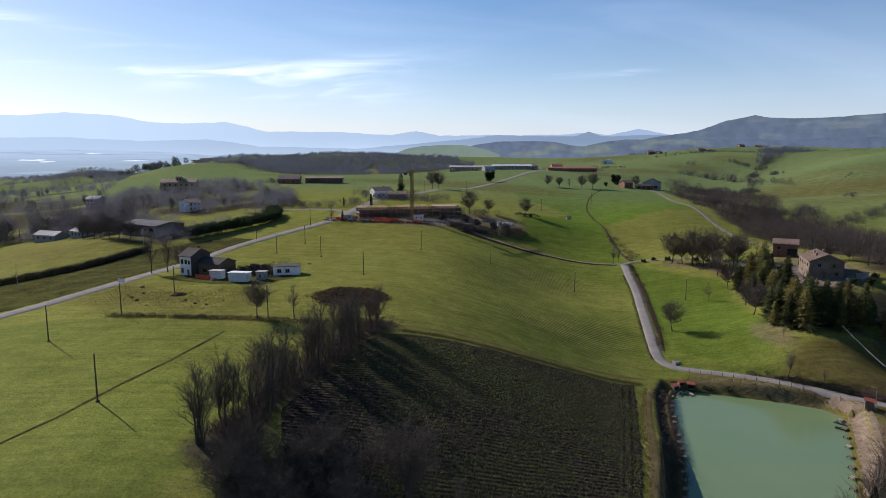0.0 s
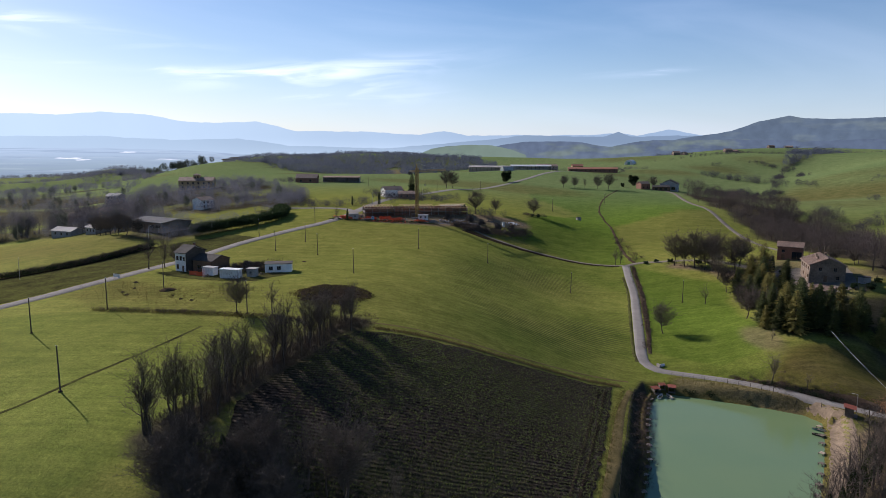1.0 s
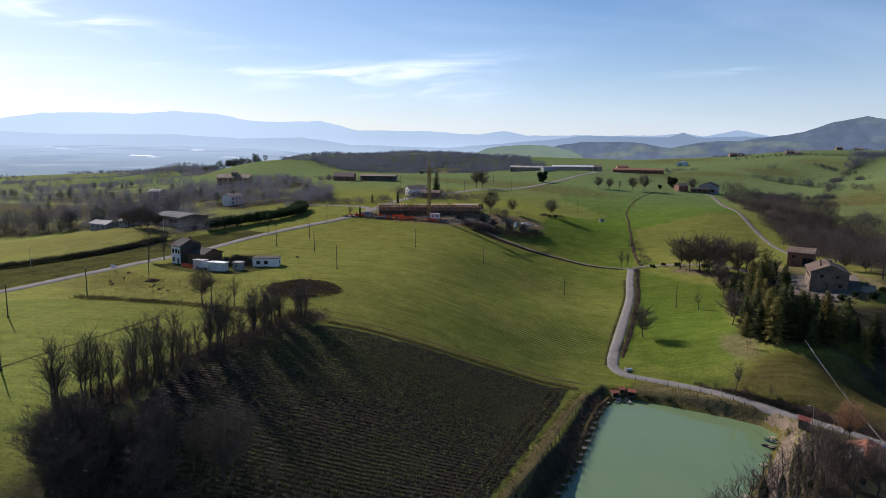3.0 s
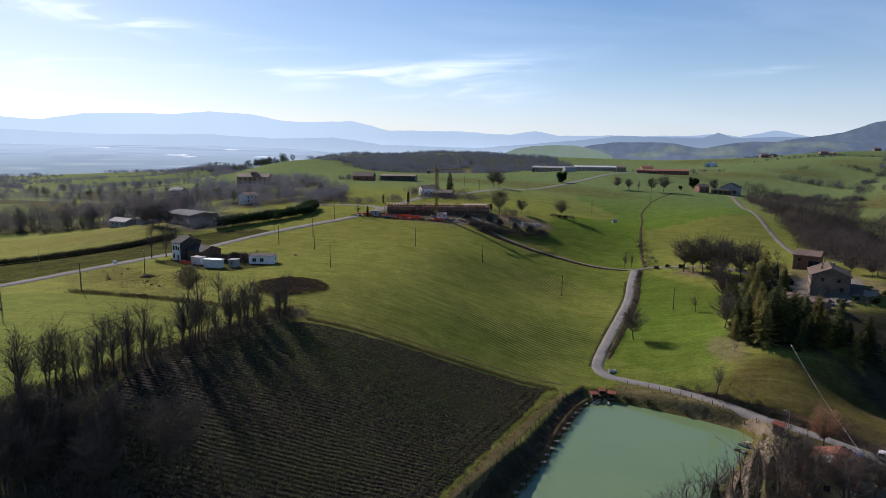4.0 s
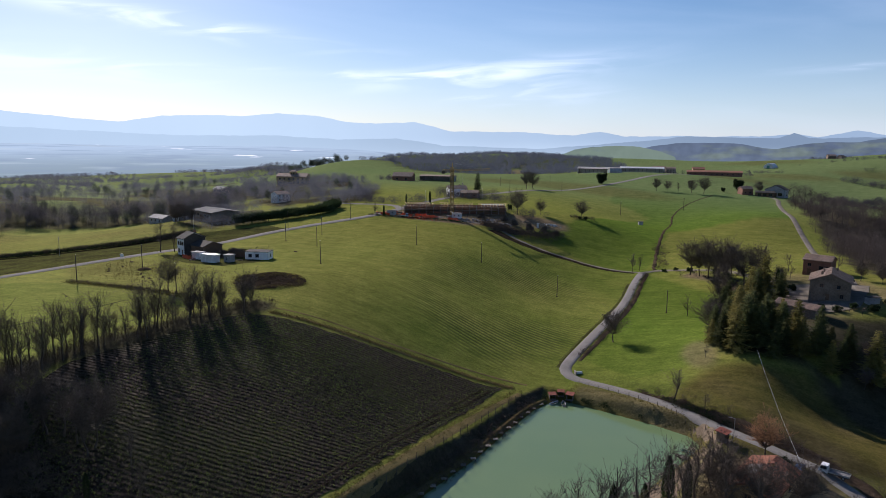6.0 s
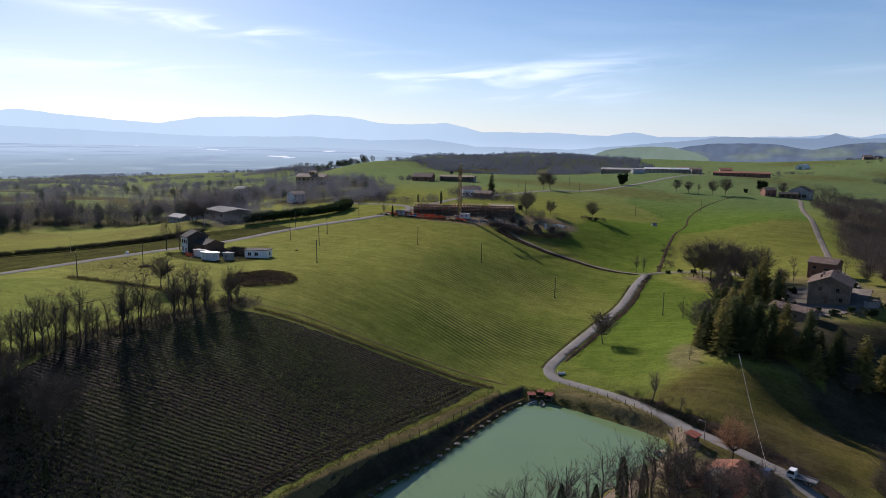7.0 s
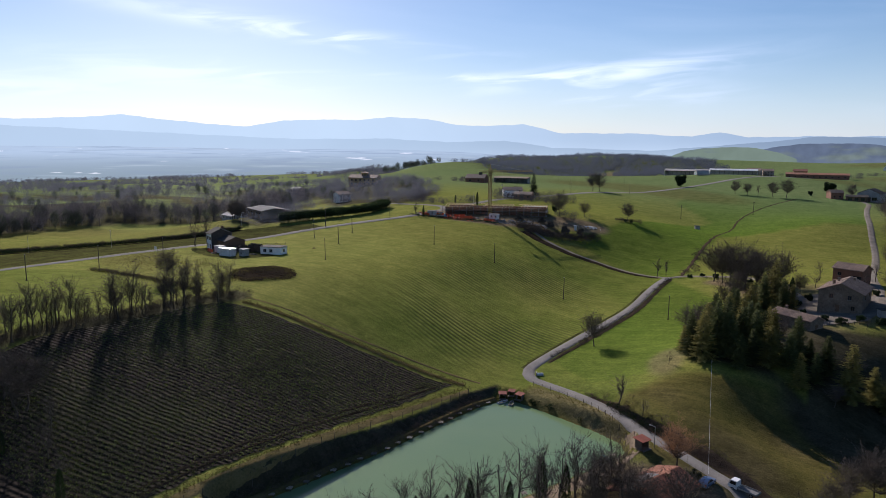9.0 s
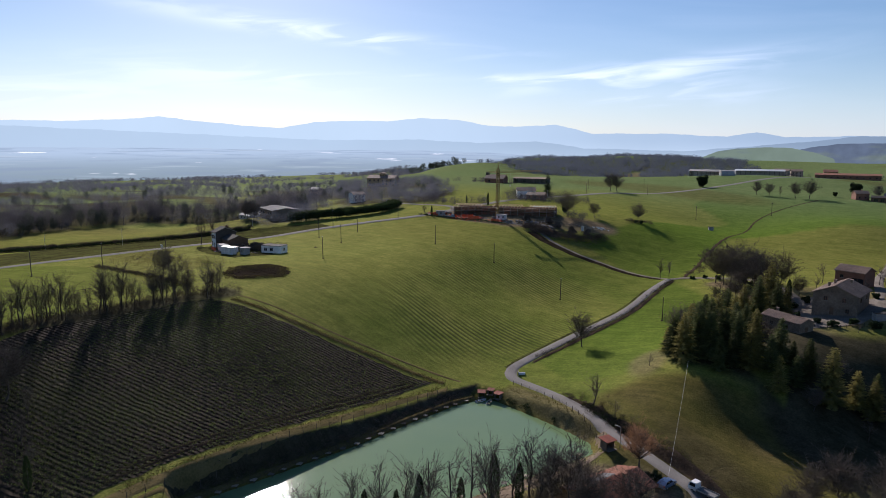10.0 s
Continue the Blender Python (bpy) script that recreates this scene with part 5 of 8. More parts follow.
# conifer grove on the farm slope: dark ones in front, sunlit cedars among them
for k, (x, y, h, p) in enumerate(((104.5, 194.5, 11.0, 0), (107.5, 191.5, 13.0, 0), (110.4, 194.8, 14.8, 0), (113.6, 192.5, 12.8, 0), (108, 199, 13.5, 0), (112.5, 200, 14.0, 0), (116.5, 196.5, 12.5, 0), (102.3, 199, 7.5, 1), (103.5, 204.5, 10.5, 0), (107, 206, 12.0, 0),
                                  (112, 208, 11.5, 0), (117.7, 209.5, 11.0, 0), (108, 226, 12.0, 0), (112, 221, 12.5, 0), (113.5, 232, 12.0, 0), (116, 226, 11.0, 1), (117.5, 238, 12.5, 1), (112, 246, 10.0, 0), (120.8, 256, 11.5, 1), (124, 252.5, 16.0, 0), (121, 246, 13.0, 0), (121.5, 205.5, 9.0, 0),
                                  (123.4, 197.5, 12.3, 1), (127.3, 192.5, 9.5, 0), (132, 198, 6.5, 0), (140.3, 190, 14.5, 1), (145.5, 194, 10.0, 1), (119, 190.5, 9.5, 0), (122.5, 213, 8.5, 1), (119.5, 219.5, 9.0, 0), (126.5, 239, 12.0, 0), (129, 246, 9.0, 0),
                                  # conifers added mainly to cast shade on the slope below
                                  (150, 200, 8.0, 0), (157, 197, 9.0, 0), (163, 203, 10.0, 0), (170, 196, 11.0, 0), (177, 204, 12.0, 0), (169, 186, 9.0, 0), (181, 192, 11.0, 0), (163, 190, 8.0, 0), (188, 200, 12.0, 0), (133, 190.5, 8.0, 0), (119.5, 196, 12.0, 0), (123, 191, 11.0, 0), (129, 197.5, 11.5, 0), (135.5, 195, 10.5, 0), (149, 194, 10.0, 0), (166, 196, 12.0, 0), (116.5, 188, 9.0, 0), (129.5, 187, 9.0, 0))):
    # every third tree takes cedar yellow-green too, a painted sunlit tone
    plant((CEDARS if p or k % 3 == 1 else SPRUCE)[k % 2], x, y, h / 13, R.uniform(0, 360), group="conifer grove")
for x, y, s in ((98.8, 240.5, 0.78), (102.5, 213, 1.05), (105.5, 208, 0.8), (113, 238, 0.9), (110.5, 214, 0.8), (118, 201, 0.75), (125, 205, 0.7), (128, 254, 0.9), (137, 186, 0.55), (153, 190, 0.7), (142, 200, 0.6), (148, 186, 0.6)):
    plant((OAKS + THIN)[int(x) % 5], x, y, s, R.uniform(0, 360), group="bare trees among the conifers")
plant(IVY[0], 129.1, 256.5, 0.95, 0, group="ivy trunks")
# trees before the pond and round the red-roofed house
for k, (x, y, s) in enumerate(((62, 96, 0.75), (66, 99, 0.85), (70, 102, 0.9), (73.5, 105, 1.0), (77, 108, 0.95), (80, 110.5, 1.1), (83, 113, 1.05), (85, 117, 1.1), (88, 118, 1.1), (91, 121, 1.0), (93, 124, 1.1), (96, 127, 0.95),
                               (75, 101, 0.9), (82, 106, 1.0), (90, 113, 1.1), (97, 118, 1.0), (67, 93, 0.9), (99, 131, 0.9), (102.5, 117, 1.0), (97, 135, 0.85))):
    plant((THIN + SLIM)[k % 6], x, y, s * 1.25, R.uniform(0, 360), group="trees on the pond shore")
for x, y, s in ((79, 109, 1.0), (88, 119.3, 1.15), (84, 114.5, 0.8), (72, 103, 0.85), (76, 106.5, 0.75), (91.5, 122.5, 0.9), (66, 98.5, 0.7)):
    plant(IVY[int(x) % 2], x, y, s, 0, group="ivy trunks")
for x, y, s in ((97, 124, 1.1), (104, 123.5, 1.0), (110.5, 126, 1.0), (100.5, 128, 0.8), (137, 150, 0.85), (142, 152, 1.1), (150, 156, 1.0), (158, 160, 1.05), (146, 146, 1.0), (164, 168, 1.0), (134, 142, 0.8)):
    plant(OAKS[int(y) % 3], x, y, s, R.uniform(0, 360), group="trees round the red roof")
for x, y, s in ((-30, 352, 0.9), (-8, 353, 0.8), (4, 355, 0.9), (-42, 352, 0.8), (-22, 351, 0.7), (10, 346, 0.8)):
    plant(THIN[int(y) % 2], x, y, s * 0.7, R.uniform(0, 360), "thin leafless tree in front of the scaffolding")
for x, y, s in ((-36, 351, 1.0), (-18, 352.5, 0.9), (0, 354, 1.1), (12, 356, 1.2), (18, 352, 1.1), (27, 349, 1.2), (34, 352, 1.1)):
    plant(THICKET, x, y, s, R.uniform(0, 360), "brown leafless thicket at the building site")
# bare trees and shrubs round the stone farm
for x, y, s in ((127, 262, 0.6), (132, 268, 0.7), (137, 276, 0.65), (158, 268, 0.7), (163, 262, 0.6), (151, 272, 0.55), (128, 240, 0.5), (156, 288, 0.8), (139, 290, 0.8), (165, 246, 0.5), (147, 226, 0.4), (160, 234, 0.45)):
    plant((OAKS + THIN)[int(x + y) % 5], x, y, s, R.uniform(0, 360), "leafless tree beside the stone farm")
for x, y, s in ((130, 236, 0.7), (132, 241, 0.6), (131, 252, 0.8), (134, 258, 0.9), (144, 262, 0.7), (150, 254, 0.6), (137, 232, 0.7), (146, 231, 0.8), (151, 230, 0.9), (157, 236, 0.7), (141, 229, 0.8), (153, 262, 0.8)):
    plant(SHRUB[int(x) % 2], x, y, s, R.uniform(0, 360), "dark evergreen shrub in the farm court")
# far single trees
for x, y, s, p in ((-9, 556, 1.5, OAKS[0]), (-3, 557, 1.45, OAKS[2]), (47, 664, 1.5, ROUND_TREE), (164, 632, 1.35, ROUND_TREE), (150, 612, 0.5, ROUND_TREE), (96, 606, 1.1, OAKS[1]), (105, 600, 1.0, OAKS[0]), (113, 594, 0.9, SLIM[0]),
                   (124, 590, 1.2, OAKS[2]), (133, 590, 1.4, OAKS[0]), (-29.5, 466, 1.08, FIR), (8, 392, 0.45, ROUND_TREE), (-58, 343, 0.75, SLIM[1]), (178, 613, 1.1, OAKS[1])):
    plant(p, x, y, s, R.uniform(0, 360))
for x, y, s in ((-52, 341, 0.75), (-43, 396, 1.0), (-60, 400, 0.7)):
    plant(CYPRESS[0], x, y, s, 0)


# ---------------------------------------------------------------- woods and scrub that nobody could count
def wood_mass(name, label, spots, mat, per_tree, blade, width, evergreen=False, seed=1, stem_w=0.03, sink=0.0, crown=(0.52, 0.36)):
    """Far leafless trees: stems and upright sprays of twigs, joined."""
    rng = np.random.default_rng(seed)
    s = np.array(spots, float)
    z = ground_z(s[:, 0], s[:, 1]) - sink * s[:, 2]
    n = len(s)
    h, r = s[:, 2], s[:, 3]
    stem = slivers(rng, np.column_stack([s[:, 0], s[:, 1], z - 0.5]), np.column_stack([s[:, 0], s[:, 1], z + h * 0.85]), stem_w * h)
    k = np.repeat(np.arange(n), per_tree)
    m = len(k)
    d = rng.normal(size=(m, 3))
    d /= np.linalg.norm(d, axis=1)[:, None]
    rad = rng.uniform(0.15, 1, m) ** 0.5
    p = np.column_stack([s[k, 0] + d[:, 0] * r[k] * rad * 0.8, s[k, 1] + d[:, 1] * r[k] * rad * 0.8, z[k] + h[k] * (crown[0] + crown[1] * d[:, 2] * rad)])
    out = np.column_stack([d[:, 0] * 0.55, d[:, 1] * 0.55, 0.25 + 0.6 * rng.uniform(0, 1, m)]) + rng.normal(size=(m, 3)) * (0.5 if evergreen else 0.22)
    q = p + out * (blade * h[k] * rng.uniform(0.5, 1.2, m))[:, None]
    v = np.vstack([stem, slivers(rng, p, q, width * h[k] * rng.uniform(0.6, 1.3, m))])
    return structure(name, tri_mesh(name, v, tri_index(v), mat), label, "woodland", "stuff")


def scatter(n, poly, test, hlo, hhi, seed, lumps=0.0):
    rng = np.random.default_rng(seed)
    p = np.array(poly)
    out = []
    while len(out) < n:
        x = rng.uniform(p[:, 0].min(), p[:, 0].max(), 4000)
        y = rng.uniform(p[:, 1].min(), p[:, 1].max(), 4000)
        ok = poly_distance(x, y, poly) < 0
        if test is not None:
            ok &= test(x, y)
        lump = 1 + lumps * (wobble(x, y, 7, 3.1) + 0.5 * wobble(x, y, 19, 0.7))
        for a, b, f in zip(x[ok], y[ok], lump[ok]):
            h = rng.uniform(hlo, hhi) * max(0.45, f)
            out.append((a, b, h, h * rng.uniform(0.30, 0.46)))
            if len(out) == n:
                break
    return out


def off_roads(x, y, d=6):
    return (line_distance(x, y, MAIN_ROAD) > d) & (line_distance(x, y, FARM_ROAD) > d)


LEFT_BUILDINGS = [(-137, 311, 25), (-207, 522, 22), (-220, 418, 12), (-256, 488, 9), (-160, 418, 9), (-198, 362, 11), (-222, 372, 11), (-254, 436, 9), (-190, 440, 9), (-125, 320, 12), (-128, 298, 12), (-146, 302, 10)]


def left_test(x, y):
    ok = (village_plots(x, y) > 0.5) & off_roads(x, y)
    for bx, by, br in LEFT_BUILDINGS:
        ok &= np.hypot(x - bx, y - by) > br
    return ok


valley = [(x, y, h, r * 1.25) for x, y, h, r in scatter(540, VALLEY_WOOD, lambda x, y: off_roads(x, y, 5.0), 8, 15, 3, 0.25)]
wood_mass("wood_valley", "grey-brown leafless wood filling the valley", valley, GREY_TWIG, 1000, 0.075, 0.0095, seed=4, stem_w=0.034)
left = scatter(1100, LEFT_WOOD, lambda x, y: left_test(x, y) & (x > -255), 5, 11, 5, 0.3) + scatter(1300, LEFT_WOOD, lambda x, y: left_test(x, y) & (x < -255), 8, 13, 7, 0.25)
wood_mass("wood_villas", "grey leafless trees between the villas", left, HAZED_TWIG, 330, 0.075, 0.011, seed=6, stem_w=0.016, sink=0.08)
belt = scatter(900, LEFT_WOOD, lambda x, y: left_test(x, y) & (poly_distance(x, y, LEFT_WOOD) > -55) & (x < -175) & (y < 420), 13, 19, 17, 0.15)
wood_mass("wood_belt", "tall leafless trees along the edge of a meadow", belt, DARK_TWIG, 380, 0.075, 0.011, seed=18, stem_w=0.026)
green = scatter(170, LEFT_WOOD, left_test, 5, 12, 8) + scatter(170, LEFT_WOOD, lambda x, y: left_test(x, y) & (poly_distance(x, y, LEFT_WOOD) > -36) & (x < -180) & (y < 420), 10, 17, 19)
wood_mass("wood_evergreens", "dark evergreen trees among the villas", [(x, y, h, r * 0.72) for x, y, h, r in green], DARK_PINE, 520, 0.07, 0.030, True, seed=9, crown=(0.47, 0.42))
plain_wood = scatter(2300, [(-700, 260), (-1050, 300), (-1150, 1150), (-600, 1300), (-430, 900), (-330, 640), (-420, 760), (-640, 700), (-760, 560)], lambda x, y: (wobble(x, y, 120, 5.0) + wobble(x, y, 31, 2.2) > -0.5) & off_roads(x, y), 8, 14, 11)
wood_mass("wood_plain", "hazy leafless woods in strips across the plain", plain_wood, HAZED_TWIG, 80, 0.10, 0.05, True, seed=12, stem_w=0.015, sink=0.3)


far_plain = scatter(1700, [(-1150, 450), (-1900, 500), (-2100, 1000), (-1900, 1500), (-900, 1900), (-600, 1300), (-1150, 1150)], lambda x, y: (np.hypot(x, y) < 2250) & (wobble(x, y, 90, 5.0) + 0.5 * wobble(x, y, 31, 2.2) > -0.1), 9, 16, 15)
wood_mass("wood_far_plain", "hazy tree belts far out on the plain", far_plain, HAZED_TWIG, 30, 0.14, 0.10, True, seed=16, stem_w=0.012, sink=0.3)


def ridge_test(x, y):
    return ridge_wood(x, y) > 0.5


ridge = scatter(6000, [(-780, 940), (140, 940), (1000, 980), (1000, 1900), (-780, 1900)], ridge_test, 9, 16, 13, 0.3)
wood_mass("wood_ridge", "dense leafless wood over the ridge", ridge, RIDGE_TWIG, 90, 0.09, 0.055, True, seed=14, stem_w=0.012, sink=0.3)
lines = []
rng0 = np.random.default_rng(21)
for (ax, ay), (bx, by), n in (((296, 640), (339, 730), 45), ((339, 730), (433, 921), 70), ((433, 921), (485, 992), 70), ((266, 719), (300, 704), 70), ((300, 704), (330, 696), 60), ((370, 1203), (405, 1207), 26), ((472, 1248), (524, 1256), 30), ((640, 1446), (700, 1442), 26), ((226, 612), (250, 612), 40), ((232, 605), (252, 556), 40), ((250, 428), (335, 474), 110),
                              ((425, 997), (446, 934), 40), ((615, 1088), (712, 1118), 60), ((262, 700), (290, 660), 26), ((275, 640), (300, 600), 24), ((430, 1165), (470, 1158), 30), ((510, 1160), (560, 1165), 30), ((330, 540), (345, 552), 8), ((400, 660), (412, 668), 7), ((375, 1340), (410, 1345), 20), ((300, 1080), (480, 1150), 34), ((215, 950), (260, 935), 24), ((330, 1190), (520, 1180), 34),
                              ((-160, 672), (-215, 640), 14), ((-60, 396), (-20, 470), 22), ((-85, 393), (-40, 420), 18), ((-52, 448), (5, 452), 44), ((-60, 470), (-20, 478), 24), ((-170, 628), (-158, 640), 16), ((14, 372), (26, 380), 14), ((-85, 402), (-62, 398), 16), ((-30, 432), (-5, 440), 26), ((-175, 652), (-125, 634), 26), ((-150, 655), (-95, 668), 14), ((60, 850), (140, 872), 18), ((190, 900), (250, 960), 12), ((180, 885), (215, 890), 22), ((100, 850), (130, 872), 16), ((-240, 560), (-150, 532), 60), ((-120, 470), (-88, 400), 50)):
    for k in range(n):
        u = rng0.uniform()
        h = rng0.uniform(4, 9)
        lines.append((ax + (bx - ax) * u + rng0.normal() * 3.2, ay + (by - ay) * u + rng0.normal() * 3.2, h, h * 0.4))
for (ax, ay), (bx, by), n, lo, hi in (((298, 852), (322, 802), 24, 6, 15), ((322, 802), (346, 752), 26, 6, 15), ((346, 752), (366, 690), 22, 6, 14), ((296, 722), (305, 716), 12, 7, 11), ((250, 452), (262, 470), 16, 9, 13), ((360, 985), (372, 975), 6, 6, 9), ((560, 1165), (600, 1150), 18, 6, 10), ((400, 800), (430, 860), 20, 6, 10)):
    for k in range(n):
        u = rng0.uniform()
        h = rng0.uniform(lo, hi)
        lines.append((ax + (bx - ax) * u + rng0.normal() * 3.5, ay + (by - ay) * u + rng0.normal() * 3.5, h, h * 0.4))
wood_mass("wood_hedges", "leafless hedgerows and small copses on the slopes", lines, DARK_TWIG, 330, 0.085, 0.013, seed=22, sink=0.25)
knoll = [(-487 + rng0.normal() * 24, 1130 + rng0.normal() * 16, rng0.uniform(11, 19), 5.5) for k in range(46)]
wood_mass("wood_knoll", "dark pines on a distant knoll", knoll, DARK_PINE, 420, 0.08, 0.034, True, seed=23)
hedge = []
for px, py in smooth_line(LEFT_HEDGE, 1.2):
    for k in range(6):
        hedge.append((px + rng0.normal() * 1.5, py + rng0.normal() * 0.9, rng0.uniform(4.6, 6.6), 2.0))
wood_mass("hedge_tall", "tall dark evergreen hedge beside the road", hedge, LEAF, 230, 0.10, 0.06, True, seed=24)
scrub = []
for line, w, n, lo, hi in ((WOOD_LINE, 2.2, 560, 0.8, 2.7), ([(-215, 192), (-175, 201), (-148, 214), (-136, 235), (-130, 258), (-124, 275)], 0.8, 900, 1.3, 2.8), ([(58, 164.5), (53.8, 149), (50, 134), (45.8, 121), (41.5, 109), (37, 97)], 1.2, 620, 0.5, 1.3), ([(-30, 88), (-23, 82), (-15, 80), (-8, 76)], 2.6, 420, 1.2, 3.2), ([(-83, 160.5), (-68, 159), (-53, 157.5), (-38, 155.5), (-28, 153.5)], 0.7, 420, 0.4, 1.1),
                           ([(66.5, 196), (70.5, 211), (76, 236), (80.5, 261), (83.5, 284), (86, 300)], 0.6, 420, 0.5, 1.3), ([(83, 173.5), (90, 168.6), (98, 161.3), (107, 153.3)], 0.7, 120, 0.5, 1.6),
                           ([(104, 296), (112, 286), (119, 272), (122, 258)], 3.0, 130, 0.8, 2.2), ([(5, 341), (20, 337), (33, 342), (42, 352)], 2.4, 420, 1.2, 3.2), ([(-60, 343), (-46, 339.5), (-32, 339), (-20, 339.5)], 0.9, 160, 0.4, 1.0), ([(92, 167.5), (100, 160), (112, 151.5), (121, 144.5)], 1.1, 300, 0.5, 1.5), ([(92, 112), (97, 122), (99, 134)], 2.5, 220, 0.6, 2.2), ([(64, 92), (80, 106), (92, 118), (97, 126)], 2.4, 420, 0.8, 3.0),
                           ([(130, 135), (150, 150), (175, 175)], 5, 260, 0.8, 2.6), ([(-66, 214), (-60, 218), (-56, 221)], 2.4, 90, 1.2, 3.4), ([(56, 398), (48, 394), (44, 396)], 1.6, 60, 1.0, 2.2), ([(91, 312), (93, 340), (92, 362)], 1.5, 70, 0.8, 2.4)):
    c = smooth_line(line, 0.6)
    for k in range(n):
        p = c[rng0.integers(len(c))]
        h = rng0.uniform(lo, hi)
        scrub.append((p[0] + rng0.normal() * w, p[1] + rng0.normal() * w, h, h * 0.7))
wood_mass("scrub", "tangled brown leafless scrub and brambles", scrub, SCRUB, 60, 0.42, 0.03, seed=25)


def crop_rows():
    """Young crop leaves and clods that follow the furrows."""
    rng = np.random.default_rng(31)
    for name, mat, n, hgt, wid, label in (("crop_leaves", TUFT, 27000, 0.24, 0.15, "young green crop leaves in rows"), ("soil_clods", CLOD, 52000, 0.13, 0.17, "dark earth clods along the furrows")):
        x, y = rng.uniform(-20, 52, n * 3), rng.uniform(78, 167, n * 3)
        ca, sa = math.cos(radians(10)), math.sin(radians(10))
        v = -x * sa + y * ca
        row = np.round(v / 1.05 + 0.5 * wobble(x, y, 12, 1)) * 1.05
        v2 = row + rng.normal(size=len(x)) * 0.26 - 0.5 * wobble(x, y, 12, 1) * 1.05
        u = x * ca + y * sa
        x, y = u * ca - v2 * sa, u * sa + v2 * ca
        dense = 0.8 * wobble(x, y, 15, 3.3) - 0.012 * (y - 116) + 0.012 * (x - 14) + 1.3 * np.exp(-((x + 10) ** 2 + (y - 141) ** 2) / 90)
        ok = (poly_distance(x, y, DARK_FIELD) < -0.4) & (dense > rng.uniform(-1.1, 0.9, len(x)))
        x, y = x[ok][:n], y[ok][:n]
        z = ground_z(x, y) + 0.09
        p = np.column_stack([x, y, z])
        q = p + np.column_stack([rng.normal(size=len(x)) * 0.16, rng.normal(size=len(x)) * 0.16, rng.uniform(0.4, 1.2, len(x)) * hgt])
        t = slivers(rng, p, q, wid)
        structure(name, tri_mesh(name, t, tri_index(t), mat), label, "crop", "stuff")


crop_rows()


def dug_clods():
    """Turned lumps of earth round and inside the hollow."""
    rng = np.random.default_rng(33)
    a, q = rng.uniform(0, 6.283, 1500), rng.uniform(0, 1, 1500) ** 0.5 * 0.97
    x, y = -25.8 + 10.6 * q * np.cos(a), 179 + 11.2 * q * np.sin(a)
    p = np.column_stack([x, y, ground_z(x, y) + 0.08])
    t = slivers(rng, p, p + np.column_stack([rng.normal(size=1500) * 0.4, rng.normal(size=1500) * 0.4, rng.uniform(0.0, 0.1, 1500)]), 0.35)
    structure("dug_clods", tri_mesh("dug_clods", t, tri_index(t), EARTH), "dark lumps of turned earth in the hollow", "earth", "stuff")


dug_clods()
ditch = []
for px, py in smooth_line([(-215, 190.5), (-175, 199.5), (-148, 212.5), (-136, 233.5), (-130, 257), (-124, 274)], 0.7):
    for k in range(4):
        ditch.append((px + rng0.normal() * 0.7, py + rng0.normal() * 0.7, rng0.uniform(1.0, 2.1), 0.9))
for px, py in smooth_line([(-61, 344), (-46, 341), (-32, 340.5), (-16, 340.5), (-6, 339.5)], 0.7):
    for k in range(4):
        ditch.append((px + rng0.normal() * 0.9, py + rng0.normal() * 0.7, rng0.uniform(0.5, 1.1), 0.7))
for px, py in smooth_line([(90, 168.6), (96.5, 162.6), (103, 156.8)], 0.5):
    for k in range(3):
        ditch.append((px + rng0.normal() * 0.7, py + rng0.normal() * 0.6, rng0.uniform(0.5, 1.3), 0.7))
for x, y in ((69.5, 168.6), (70.4, 168.2), (71.2, 168.0), (74.6, 167.0), (75.2, 166.6), (84, 162.6), (60.4, 167.6)):
    for k in range(6):
        ditch.append((x + rng0.normal() * 0.35, y + rng0.normal() * 0.3, rng0.uniform(0.6, 1.1), 0.6))
wood_mass("brambles", "dark evergreen brambles along ditches and banks", ditch, LEAF, 60, 0.22, 0.09, True, seed=27)


def rough_grass():
    """Dry and green tufts on field edges, banks and verges."""
    rng = np.random.default_rng(41)
    spots = []
    for line, w, n in (([(52.6, 164), (48.2, 152), (44.4, 139), (41, 126), (37.5, 113), (34.2, 101), (30.7, 88)], 0.7, 1300), ([(-10, 153), (10, 155.8), (32, 162.3), (52, 166.5)], 0.7, 2200), ([(66, 173.5), (80, 168.5), (92, 160.5)], 1.2, 400),
                       ([(-83, 160), (-53, 157.5), (-28, 153.5)], 1.0, 1800), ([(-100, 190), (-70, 178), (-50, 185)], 8, 2200), ([(-33, 178), (-24, 188), (-15.5, 179), (-26, 168), (-36, 179), (-30, 187)], 1.2, 1800)):
        cc = smooth_line(line, 0.4)
        k = rng.integers(0, len(cc), n)
        spots.append(cc[k] + rng.normal(size=(n, 2)) * w)
    s = np.vstack(spots)
    s = s[poly_distance(s[:, 0], s[:, 1], POND) > 0.3]
    p = np.column_stack([s, ground_z(s[:, 0], s[:, 1]) + 0.04])
    q = p + np.column_stack([rng.normal(size=len(s)) * 0.2, rng.normal(size=len(s)) * 0.2, rng.uniform(0.15, 0.5, len(s))])
    t = slivers(rng, p, q, 0.16)
    structure("grass_tufts", tri_mesh("grass_tufts", t, tri_index(t), DRY_TUFT), "dry yellowish grass tufts on banks and edges", "grass", "stuff")


rough_grass()


